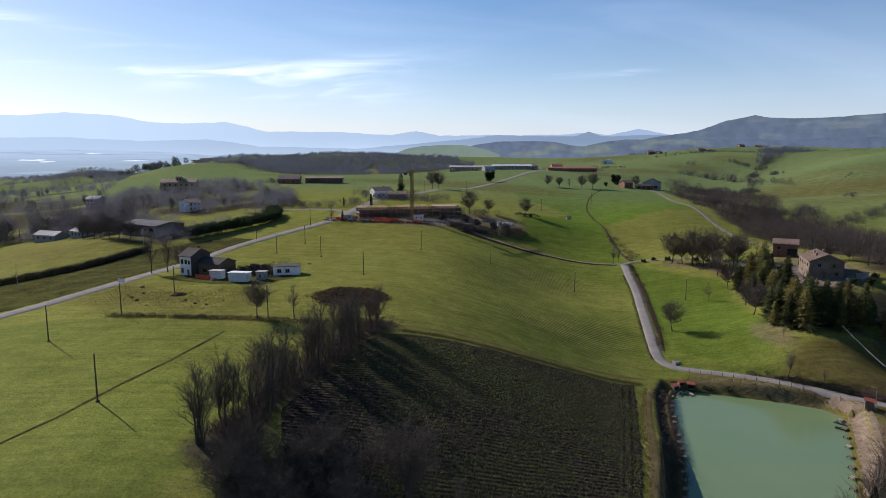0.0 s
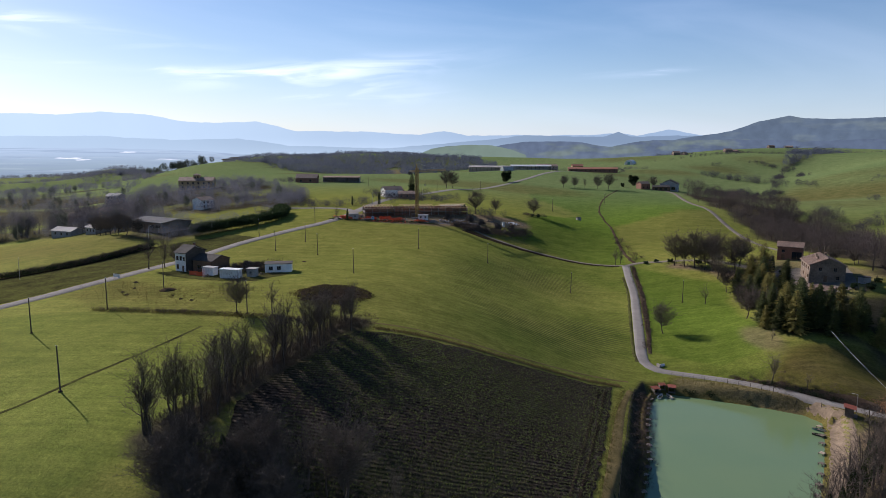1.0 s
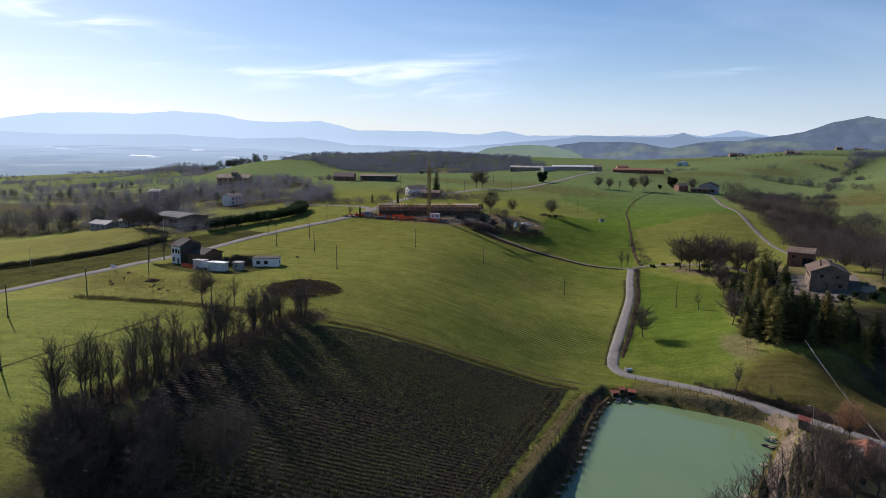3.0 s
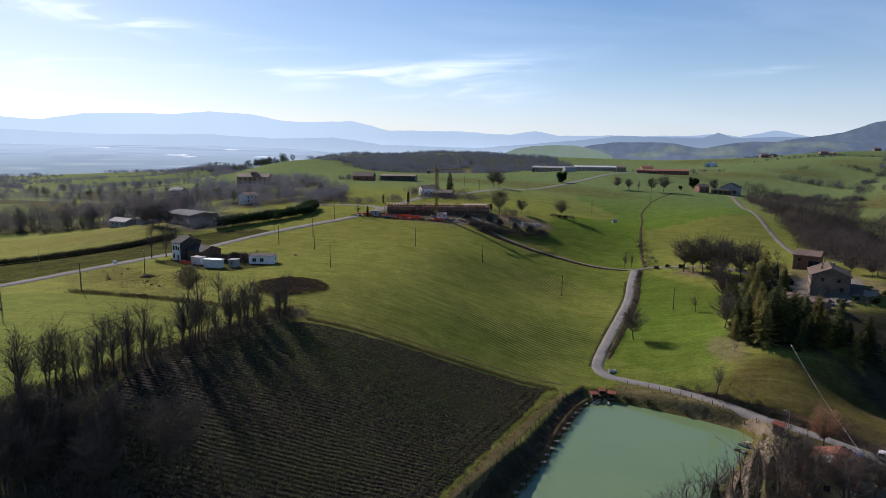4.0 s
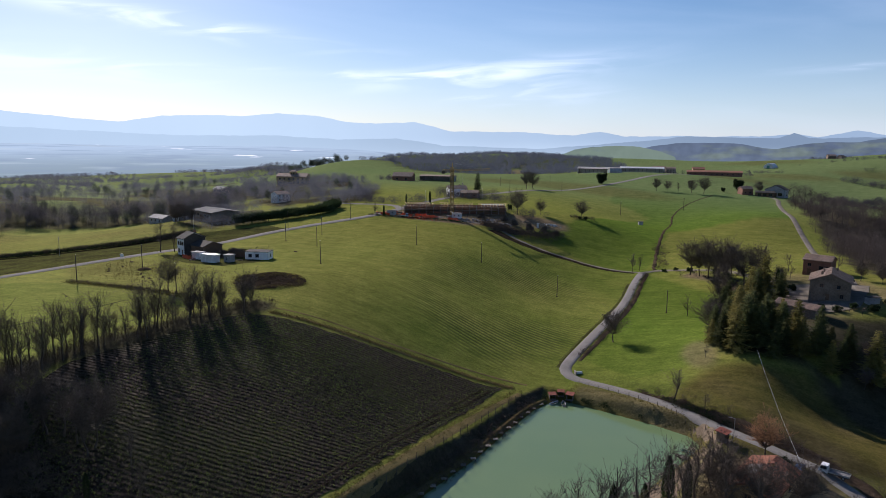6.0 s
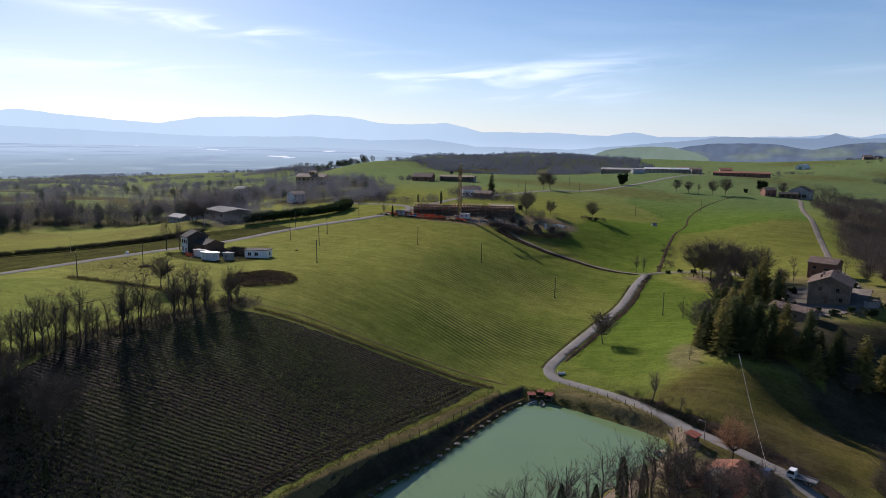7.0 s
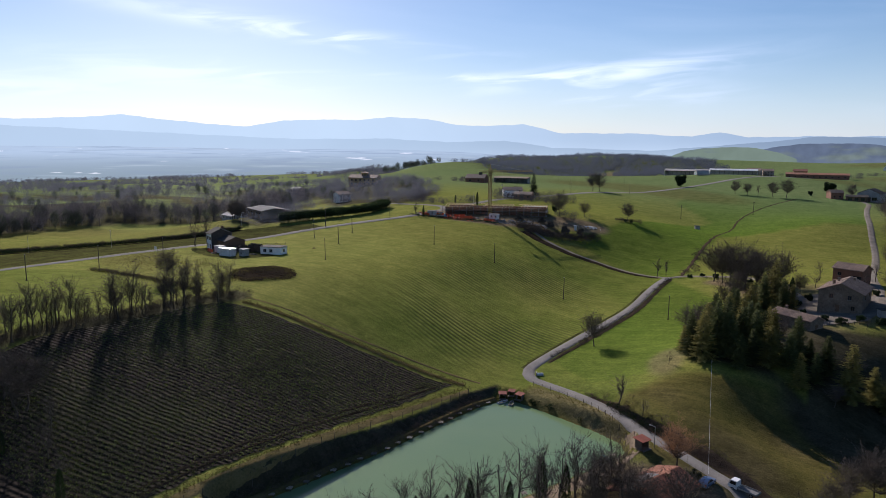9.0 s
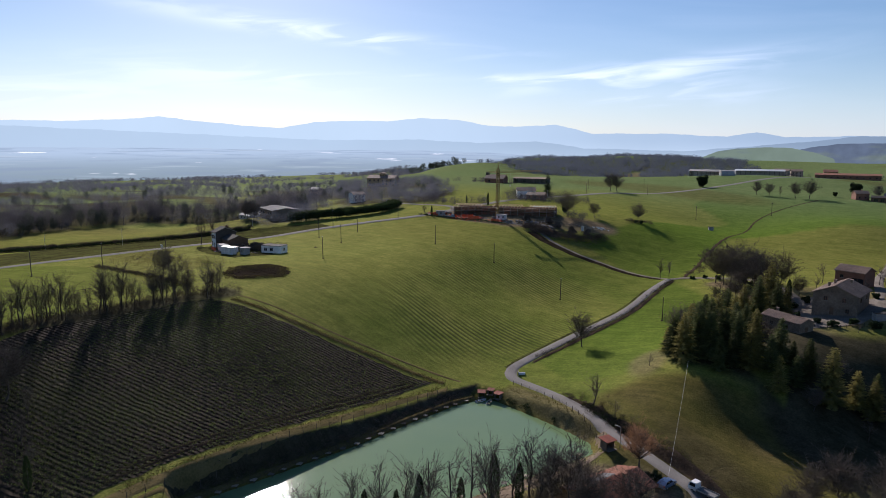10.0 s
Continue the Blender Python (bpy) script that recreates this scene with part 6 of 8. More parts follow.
# ---------------------------------------------------------------- buildings
def window(parent, x, y, z, w, h, axis, sign, frame_mat, shutter=None):
    """A recessed pane with a frame and a sill on a wall that faces sign along axis."""
    def bx(s, u0, u1, d0, d1, z0, z1):
        lo, hi = min(d0 * sign, d1 * sign), max(d0 * sign, d1 * sign)
        if axis == "y":
            return s.box(x + u0, x + u1, y + lo, y + hi, z0, z1)
        return s.box(x + lo, x + hi, y + u0, y + u1, z0, z1)

    f = Shape()
    t = 0.09
    bx(f, -w / 2 - t, w / 2 + t, -0.05, 0.07, z + h, z + h + t)
    bx(f, -w / 2 - t, -w / 2, -0.05, 0.07, z, z + h)
    bx(f, w / 2, w / 2 + t, -0.05, 0.07, z, z + h)
    bx(f, -0.03, 0.03, -0.02, 0.05, z, z + h)
    win = part("window", f, frame_mat, parent)
    part("pane", bx(Shape(), -w / 2, w / 2, -0.05, 0.02, z, z + h), GLASS_DARK, win)
    part("sill", bx(Shape(), -w / 2 - 0.15, w / 2 + 0.15, -0.05, 0.16, z - 0.1, z), CONCRETE, win)
    if shutter:
        for s in (-1, 1):
            part("shutter", bx(Shape(), s * (w * 0.78) - w * 0.24, s * (w * 0.78) + w * 0.24, 0.0, 0.06, z, z + h), shutter, win)
    return win


def roof_slope(length, run, rise, over, thick, pitch_sign, ridged):
    """One roof plane in local axes, ridge along x; ridged: rows of round tiles."""
    s = Shape()
    x0, x1 = -length / 2 - over, length / 2 + over
    ye, ze = pitch_sign * (run + over), -over * rise / run
    y_r, z_r = 0.0, rise
    n = max(1, int((x1 - x0) / ridged)) if ridged else 1
    st = (x1 - x0) / n
    prof = []
    for k in range(n):
        a = x0 + k * st
        prof += [(a, 0.0), (a + st * 0.3, 0.09), (a + st * 0.7, 0.09)] if ridged else [(a, 0.0)]
    prof.append((x1, 0.0))
    m = len(prof)
    v = []
    for yy, zz, up in ((ye, ze, 1), (y_r, z_r, 1), (ye, ze, 0), (y_r, z_r, 0)):
        v += [(px, yy, zz + up * (thick + ph)) for px, ph in prof]
    f = [(2 * m, 2 * m + m - 1, 4 * m - 1, 3 * m), tuple(range(m)) + (3 * m - 1, 2 * m), tuple(range(m, 2 * m)) + (4 * m - 1, 3 * m), (0, m, 3 * m, 2 * m), (m - 1, 2 * m - 1, 4 * m - 1, 3 * m - 1)]
    f += [(k, k + 1, m + k + 1, m + k) for k in range(m - 1)]
    s.add(v, f)
    return s


def house(name, label, category, x, y, rot, length, depth, eave, rise, wall, roof, windows=(), doors=(), chimneys=(), ridged=0.0, frame_mat=None, shutter=None, over=0.45, z=None):
    """Gabled building, ridge along its own x. windows: (side, along, sill, width, height) with side s, n, w or e."""
    ca, sa = math.cos(radians(rot)), math.sin(radians(rot))
    corners = [gz(x + ca * u - sa * v, y + sa * u + ca * v) for u in (-length / 2, length / 2) for v in (-depth / 2, depth / 2)]
    base = min(corners) if z is None else z
    top = (sum(corners) / 4 - base)
    ob = thing(name, label, category, x, y, base, rot)
    L2, D2, e = length / 2, depth / 2, eave + top
    s = Shape().add([(-L2, -D2, -0.5), (-L2, D2, -0.5), (-L2, D2, e), (-L2, 0, e + rise), (-L2, -D2, e), (L2, -D2, -0.5), (L2, D2, -0.5), (L2, D2, e), (L2, 0, e + rise), (L2, -D2, e)],
                    [(0, 1, 2, 3, 4), (9, 8, 7, 6, 5), (0, 4, 9, 5), (1, 6, 7, 2), (2, 7, 8, 3), (4, 3, 8, 9)])
    part("wall", s, wall, ob)
    for sg in (-1, 1):
        r = part("roof", roof_slope(length, D2, rise, over, 0.2, sg, ridged), roof, ob)
        r.location = (0, 0, e + 0.02)
    ends = {"s": ("y", -D2, -1), "n": ("y", D2, 1), "w": ("x", -L2, -1), "e": ("x", L2, 1)}
    for sd, u, sill, w, h in windows:
        ax, off, sg = ends[sd]
        px, py = (u, off) if ax == "y" else (off, u)
        window(ob, px, py, top + sill, w, h, ax, sg, frame_mat or FRAME_WOOD, shutter)
    for sd, u, w, h in doors:
        ax, off, sg = ends[sd]
        o0, o1 = min(off, off + sg * 0.06), max(off, off + sg * 0.06)
        d = Shape().slab(u - w / 2, u + w / 2, o0, o1, top, top + h, 0.02) if ax == "y" else Shape().slab(o0, o1, u - w / 2, u + w / 2, top, top + h, 0.02)
        door = part("door", d, FRAME_WOOD, ob)
        hx, hy = (u + w * 0.35, off + sg * 0.1) if ax == "y" else (off + sg * 0.1, u + w * 0.35)
        part("handle", Shape().box(hx - 0.04, hx + 0.04, hy - 0.04, hy + 0.04, top + 1.0, top + 1.12), STEEL, door)
    for cx, cy, ch in chimneys:
        zc = e + rise * (1 - abs(cy) / D2)
        c = part("chimney", Shape().slab(cx - 0.32, cx + 0.32, cy - 0.32, cy + 0.32, zc - 0.4, zc + ch, 0.03), wall if wall is not WHITE_WALL else BRICK_WALL, ob)
        part("cap", Shape().slab(cx - 0.42, cx + 0.42, cy - 0.42, cy + 0.42, zc + ch, zc + ch + 0.14, 0.03), roof, c)
    return ob


def flat_hut(name, label, category, x, y, rot, length, depth, h, wall, roof, openings=(), ribs=0.0):
    ob = thing(name, label, category, x, y, None, rot)
    L2, D2 = length / 2, depth / 2
    part("wall", Shape().slab(-L2, L2, -D2, D2, -0.4, h, 0.05), wall, ob)
    part("roof", Shape().slab(-L2 - 0.25, L2 + 0.25, -D2 - 0.25, D2 + 0.25, h + 0.002, h + 0.16, 0.04), roof, ob)
    if ribs:
        n = int(length / ribs)
        for k in range(n):
            u = -L2 + (k + 0.5) * length / n
            part("rib", Shape().box(u - 0.06, u + 0.06, -D2 - 0.05, -D2 + 0.01, 0.05, h - 0.05), wall, ob)
    for sd, u, sill, w, hh in openings:
        ax, off, sg = {"s": ("y", -D2, -1), "n": ("y", D2, 1), "w": ("x", -L2, -1), "e": ("x", L2, 1)}[sd]
        px, py = (u, off) if ax == "y" else (off, u)
        window(ob, px, py, sill, w, hh, ax, sg, STEEL)
    return ob


def open_shed(name, label, x, y, rot, length, depth, eave, rise, wall, roof, bays):
    """Long farm shed with posts along the open front."""
    z0 = min(gz(x + math.cos(radians(rot)) * u, y + math.sin(radians(rot)) * u) for u in (-length / 2, 0, length / 2))
    ob = thing(name, label, "barn", x, y, z0, rot)
    L2, D2 = length / 2, depth / 2
    part("back_wall", Shape().box(-L2, L2, D2 - 0.25, D2, -1, eave), wall, ob)
    for sg in (-1, 1):
        part("end_wall", Shape().box(sg * L2 - 0.12, sg * L2 + 0.12, -D2, D2 - 0.25, -1, eave), wall, ob)
        r = part("roof", roof_slope(length, D2, rise, 0.6, 0.18, sg, 1.2), roof, ob)
        r.location = (0, 0, eave)
    for k in range(bays + 1):
        u = -L2 + 0.3 + (length - 0.6) * k / bays
        part("post", Shape().box(u - 0.18, u + 0.18, -D2, -D2 + 0.36, -1, eave), CONCRETE, ob)
    part("floor_slab", Shape().box(-L2, L2, -D2, D2, -0.6, 0.12), CONCRETE, ob)
    return ob


# the white house by the road, its shed and huts
white_house = house("farmhouse", "two-storey white house with a dark gabled roof and a side painted in shade", "house", -83.0, 218.5, -24, 4.8, 8.8, 6.4, 2.0, WHITE_WALL, DARK_SHEET,
      [("s", -1.3, 0.9, 0.8, 1.4), ("s", 0.3, 3.9, 0.8, 1.3), ("s", -1.3, 3.9, 0.8, 1.3), ("s", 1.6, 3.9, 0.7, 1.1)], [("s", 1.2, 0.9, 2.1)], [(1.2, 0.8, 1.1)])
# thin dark panel added to paint the unlit gable's shade
part("side_render", Shape().add([(2.4, -4.3, 0.1), (2.4, 4.3, 0.1), (2.4, 4.3, 6.5), (2.4, 0, 8.3), (2.4, -4.3, 6.5), (2.48, -4.3, 0.1), (2.48, 4.3, 0.1), (2.48, 4.3, 6.5), (2.48, 0, 8.3), (2.48, -4.3, 6.5)], [(0, 1, 2, 3, 4), (9, 8, 7, 6, 5), (0, 5, 6, 1), (1, 6, 7, 2), (2, 7, 8, 3), (3, 8, 9, 4), (4, 9, 5, 0)]), POLE_WOOD, white_house, "dark panel painting the gable's shade")
house("lean_to_barn", "dark weathered barn built against the white house", "barn", -75.2, 217.0, -24, 8.6, 8.0, 3.9, 1.5, FRAME_WOOD, DARK_SHEET, [("s", -1.5, 1.0, 1.6, 1.2)], [("s", 2.0, 2.4, 2.4)])
flat_hut("storage_container", "long white metal storage container on the plot", "container", -63.2, 202.4, -8, 6.4, 2.6, 2.8, WHITE_SHEET, WHITE_SHEET, (), 0.6)
flat_hut("storage_container", "grey-white metal container beside the house", "container", -72.0, 207.6, -14, 4.2, 2.5, 2.6, WHITE_SHEET, SHEET, (), 0.6)
flat_hut("site_cabin", "grey metal cabin behind the white container", "container", -57.0, 204.6, -8, 2.8, 2.6, 2.6, SHEET, SHEET, (("s", 0, 1.0, 0.9, 0.9),), 0.6)
flat_hut("bungalow_hut", "low white hut with a flat dark roof", "hut", -51.5, 215.0, 12, 8.6, 5.2, 2.9, WHITE_WALL, DARK_SHEET, (("s", -2.4, 1.0, 1.2, 1.1), ("s", 0.2, 1.0, 1.2, 1.1), ("e", 0.0, 1.0, 1.1, 1.0)))
flat_hut("tool_shed", "small white tool shed on the plot", "shed", -65.8, 207.5, -10, 2.6, 2.2, 2.1, WHITE_SHEET, SHEET, (), 0.6)


def junk_pile(name, label, x, y, w, d, h, mat, n, seed, category="rubble"):
    """A heap of irregular blocks."""
    rng = np.random.default_rng(seed)
    ob = thing(name, label, category, x, y)
    for k in range(n):
        px, py = rng.normal() * w * 0.35, rng.normal() * d * 0.35
        s = rng.uniform(0.3, 1.0, 3) * h * 0.8
        hz = h * math.exp(-(px / w * 2) ** 2 - (py / d * 2) ** 2)
        zz = gz(x + px, y + py) - gz(x, y)
        c = Shape().slab(-s[0] / 2, s[0] / 2, -s[1] / 2, s[1] / 2, 0, s[2] * 0.7, min(s) * 0.2)
        p = part("block", c, mat, ob)
        p.matrix_basis = pose(px, py, zz - 0.1 + hz * rng.uniform(0, 0.5), rng.uniform(-20, 20), rng.uniform(-20, 20), rng.uniform(0, 360))
    return ob


def net_fence(x0, y0, x1, y1, h, seed, label="orange plastic netting fence along the site"):
    """Sagging orange safety netting on steel rods."""
    rng = np.random.default_rng(seed)
    ln = math.hypot(x1 - x0, y1 - y0)
    ob = thing("net_fence", label, "fence", x0, y0, None, 0)
    n = max(3, int(ln / 1.5))
    s = Shape()
    v = []
    for k in range(n + 1):
        u = k / n
        x, y = x0 + (x1 - x0) * u + rng.normal() * 0.15, y0 + (y1 - y0) * u + rng.normal() * 0.15
        zb = gz(x, y) - gz(x0, y0)
        v.append((x - x0, y - y0, zb))
        if k % 2 == 0:
            part("post", Shape().tube((x - x0, y - y0, zb - 0.3), (x - x0, y - y0, zb + h + 0.15), 0.04, 0.04, 5), STEEL, ob)
    for (a, b) in zip(v, v[1:]):
        d = 0.03
        ha, hb = h * rng.uniform(0.75, 1), h * rng.uniform(0.75, 1)
        s.add([(a[0], a[1] - d, a[2] + 0.05), (b[0], b[1] - d, b[2] + 0.05), (b[0], b[1] - d, b[2] + hb), (a[0], a[1] - d, a[2] + ha), (a[0], a[1] + d, a[2] + 0.05), (b[0], b[1] + d, b[2] + 0.05), (b[0], b[1] + d, b[2] + hb), (a[0], a[1] + d, a[2] + ha)],
              [(0, 1, 2, 3), (7, 6, 5, 4), (3, 2, 6, 7), (0, 4, 5, 1)])
    part("netting", s, ORANGE, ob)
    return ob


net_fence(-79.5, 208.5, -73.5, 205, 1.6, 3, "orange netting fence in front of the white house")
junk_pile("scrap_heap", "heap of brown scrap beside the house", -72, 204.5, 3, 2, 0.9, TILE_OLD, 14, 4)
junk_pile("scrap_heap", "heap of pale boards between the huts", -57.5, 209.5, 3, 2, 0.6, PLANK, 12, 5)


# ---------------------------------------------------------------- building site
def site_building():
    cx, cy, rot = -19.0, 368.0, 14.0
    z0 = gz(cx, cy) - 0.8
    ob = thing("building_shell", "unfinished brick and concrete building wrapped in scaffolding", "building", cx, cy, z0, rot)
    L2, D2, H = 29.0, 7.0, 5.6
    for zz in (0.0, 3.0):
        part("floor_slab", Shape().box(-L2, L2, -D2, D2, zz - 0.25, zz), CONCRETE, ob)
    for k in range(15):
        u = -L2 + 0.6 + k * (2 * L2 - 1.2) / 14
        for v in (-D2 + 0.3, D2 - 0.3):
            part("column", Shape().box(u - 0.2, u + 0.2, v - 0.2, v + 0.2, 0, H), CONCRETE, ob)
    rng = np.random.default_rng(5)
    for k in range(14):
        u0 = -L2 + 0.8 + k * (2 * L2 - 1.2) / 14
        w = (2 * L2 - 1.2) / 14 - 0.4
        for zz in (0.0, 3.0):
            part("infill_wall", Shape().box(u0, u0 + w, -D2 + 0.5, -D2 + 0.8, zz, zz + rng.uniform(1.8, 2.7)), BRICK_WALL if rng.uniform() < 0.5 else FRAME_WOOD, ob)
            part("infill_wall", Shape().box(u0, u0 + w, D2 - 0.8, D2 - 0.5, zz, zz + 2.6), BRICK_WALL, ob)
    # pale roof timbers
    for k in range(34):
        u = -L2 + 0.5 + k * (2 * L2 - 1) / 33
        if 9 < k < 13 or 22 < k < 25:
            continue
        for sg in (-1, 1):
            r = part("rafter", Shape().tube((u, sg * (D2 + 0.6), H + 0.1), (u, 0, H + 2.0), 0.12, 0.12, 4), TIMBER, ob)
    for a, b in ((-L2, -L2 + 15), (-L2 + 20, -L2 + 39), (-L2 + 42, L2)):
        part("ridge_beam", Shape().box(a, b, -0.14, 0.14, H + 1.95, H + 2.25), TIMBER, ob)
        for sg in (-1, 1):
            part("purlin", Shape().box(a, b, sg * (D2 + 0.3) - 0.12, sg * (D2 + 0.3) + 0.12, H + 0.05, H + 0.3), TIMBER, ob)
    part("roof_sheet", Shape().box(-L2 + 44, L2 - 1, 0.4, D2 - 0.4, H + 0.7, H + 0.8), SHEET, ob)
    sc = thing("scaffold", "steel tube scaffolding with plank decks round the building", "scaffold", cx, cy, z0, rot)
    for k in range(25):
        u = -L2 - 0.8 + k * (2 * L2 + 1.6) / 24
        for v in (-D2 - 1.0, -D2 - 2.0):
            part("standard", Shape().tube((u, v, -0.5), (u, v, H + R.uniform(0.2, 1.4)), 0.05, 0.05, 4), RUST, sc)
    for zz in (0.5, 2.4, 3.4, 4.4, 5.4, 6.4):
        for v in (-D2 - 1.0, -D2 - 2.0):
            part("ledger", Shape().tube((-L2 - 0.8, v, zz), (L2 + 0.8, v, zz), 0.045, 0.045, 4), RUST, sc)
    for zz in (2.0, 4.0, 6.0):
        for k in range(12):
            u = -L2 - 0.7 + k * (2 * L2 + 1.4) / 12
            part("deck", Shape().slab(u, u + 4.6, -D2 - 1.95, -D2 - 1.05, zz, zz + 0.08, 0.02), FRAME_WOOD if (k + int(zz)) % 3 else PLANK, sc)

    for o in (ob, sc):
        o.matrix_basis = o.matrix_basis @ Matrix.Diagonal((1, 1, 0.74, 1))


site_building()


def tower_crane(x, y):
    ob = thing("tower_crane", "faded yellow lattice tower crane on the site", "crane", x, y, None, 65)
    H = 27.0
    part("base", Shape().slab(-2.2, 2.2, -2.2, 2.2, -0.4, 0.8, 0.1), CONCRETE, ob)
    mast = Shape()
    for a in (-0.6, 0.6):
        for b in (-0.6, 0.6):
            mast.box(a - 0.13, a + 0.13, b - 0.13, b + 0.13, 0.8, H)
    n = 20
    for k in range(n):
        z0, z1 = 0.8 + k * (H - 0.8) / n, 0.8 + (k + 1) * (H - 0.8) / n
        s = 1 if k % 2 else -1
        for b in (-0.6, 0.6):
            mast.tube((-0.6 * s, b, z0), (0.6 * s, b, z1), 0.11, 0.11, 4)
            mast.tube((b, -0.6 * s, z0), (b, 0.6 * s, z1), 0.11, 0.11, 4)
    part("mast", mast, CRANE_YELLOW, ob)

    def boom(name, a, b, zj):
        j = Shape()
        for yy, zz in ((-0.45, zj), (0.45, zj), (0, zj + 0.9)):
            j.tube((a, yy, zz), (b, yy, zz), 0.11, 0.11, 4)
        m = int(abs(b - a) / 1.1)
        for k in range(m):
            u, w = a + (b - a) * k / m, a + (b - a) * (k + 1) / m
            for yy in (-0.45, 0.45):
                j.tube((u, yy, zj), ((u + w) / 2, 0, zj + 0.9), 0.04, 0.04, 4)
                j.tube(((u + w) / 2, 0, zj + 0.9), (w, yy, zj), 0.04, 0.04, 4)
        return part(name, j, CRANE_YELLOW, ob)

    boom("jib", 0.5, 33, H - 2.2)
    boom("counter_jib", -8, -0.5, H - 2.2)
    part("counterweight", Shape().slab(-8.0, -6.4, -0.6, 0.6, H - 3.4, H - 2.0, 0.08), DARK_SHEET, ob)
    part("cabin", Shape().slab(0.7, 2.2, 0.7, 1.9, H - 4.2, H - 2.3, 0.08), GLASS_DARK, ob)
    part("apex", Shape().tube((0, 0, H - 0.2), (0, 0, H + 2.4), 0.5, 0.08, 4), CRANE_YELLOW, ob)
    part("tie_rope", Shape().tube((0, 0, H + 2.3), (24, 0, H - 1.3), 0.04, 0.04, 4), STEEL, ob)
    part("hoist_rope", Shape().tube((9, 0, H - 2.2), (9, 0, H - 9), 0.04, 0.04, 4), STEEL, ob)
    part("hook", Shape().slab(8.7, 9.3, -0.2, 0.2, H - 9.8, H - 9, 0.05), STEEL, ob)


tower_crane(-16.5, 351.5)
for k, (a, b, c, d) in enumerate(((-56, 347, -50, 344.5), (-43, 345.5, -38, 345), (-31, 343.5, -24, 344.5), (-16, 342, -12, 343), (-54, 350, -48, 352), (-36, 347.5, -30, 348.5))):
    net_fence(a, b, c, d, (1.5, 1.8, 1.9, 1.6, 1.6, 1.5)[k], 10 + k)
for k, (x, y, w, d, h, m, l) in enumerate(((-2, 348, 9, 4, 1.3, RUBBLE, "heap of grey rubble on the building site"), (7, 352, 8, 4, 1.4, RUBBLE, "heap of grey rubble on the building site"), (24, 362, 6, 3, 1.0, PLANK, "stack of pale boards and rubble"),
                                           (36, 367, 6, 3, 1.0, WHITE_SHEET, "pile of white panels at the site edge"), (-9, 347, 4, 3, 0.9, CONCRETE, "pallets of concrete blocks"), (14, 349, 6, 4, 1.2, RUBBLE, "heap of pale rubble"), (1, 345.5, 11, 4, 0.9, RUBBLE, "spread of grey rubble on the building site"), (-5, 343.5, 8, 3, 0.8, RUBBLE, "spread of grey rubble on the building site"), (9, 346.5, 9, 4, 0.9, CONCRETE, "broken concrete on the building site"), (30, 364, 8, 3, 0.8, PALE_PLANK, "stack of pale boards and rubble"), (-33, 350, 6, 2, 1.2, TIMBER, "stack of fresh timber on the site"), (-22, 347.5, 7, 2, 0.9, CONCRETE, "pallets of concrete blocks"), (-60, 351, 6, 3, 1.0, PLANK, "stacks of boards on the site"), (-45, 343.5, 5, 2, 0.8, STEEL, "heap of steel tubes on the site"), (-26, 349, 5, 3, 1.0, PLANK, "stacks of boards on the site"))):
    junk_pile("rubble_heap", l, x, y, w, d, h, m, 26, 40 + k)
for k, (x, y, w, l) in enumerate(((-52, 348, 4, "heap of orange plastic pipes and sheeting"), (-34, 341.5, 6, "heap of orange plastic netting"), (-28, 340.5, 5, "heap of orange plastic netting"), (-57, 352, 4, "heap of orange plastic netting"), (-41, 346.5, 5, "heap of orange plastic netting"), (-25, 346, 5, "heap of orange plastic netting"), (-14, 345, 3, "heap of orange plastic netting"))):
    junk_pile("orange_heap", l, x, y, w + 3, 4, 1.3, ORANGE, 24, 70 + k, "building material")
flat_hut("site_cabin", "white site cabin in front of the scaffolding", "container", -13, 349.5, 4, 5.2, 2.4, 2.6, WHITE_SHEET, SHEET, (("s", -1.2, 1.0, 0.9, 0.9), ("s", 1.2, 1.0, 0.9, 0.9)), 0.6)
flat_hut("site_cabin", "blue-grey site cabin at the site entrance", "container", -50, 347.5, 20, 5.0, 2.4, 2.5, SHEET, ROOF_GREY, (("s", 0.5, 1.0, 0.9, 0.9),), 0.6)
flat_hut("portable_toilet", "small white portable toilet", "cabin", 30, 357, 10, 1.2, 1.2, 2.3, WHITE_SHEET, SHEET)
# houses behind the site
house("farmhouse", "white house with a low tiled gable roof", "house", -43, 459, 28, 13, 9, 4.8, 2.0, WHITE_WALL, TILE_OLD, [("s", -3.5, 1.0, 1.0, 1.2), ("s", 0, 1.0, 1.0, 1.2), ("s", 3.5, 1.0, 1.0, 1.2), ("w", 0, 3.2, 1.0, 1.1), ("w", -2.4, 0.9, 1.0, 1.2), ("w", 2.4, 0.9, 1.0, 1.2)], [], [(2, 0.5, 1.0)])
house("farmhouse", "brick house with a brown tiled roof", "house", -31, 449, 4, 12, 8, 3.2, 1.6, BRICK_WALL, TILE_OLD, [("s", -4, 1.0, 1.0, 1.2), ("s", 0, 1.0, 1.0, 1.2), ("s", 4, 1.0, 1.0, 1.2)], [], [(-3, 0.5, 0.9)])
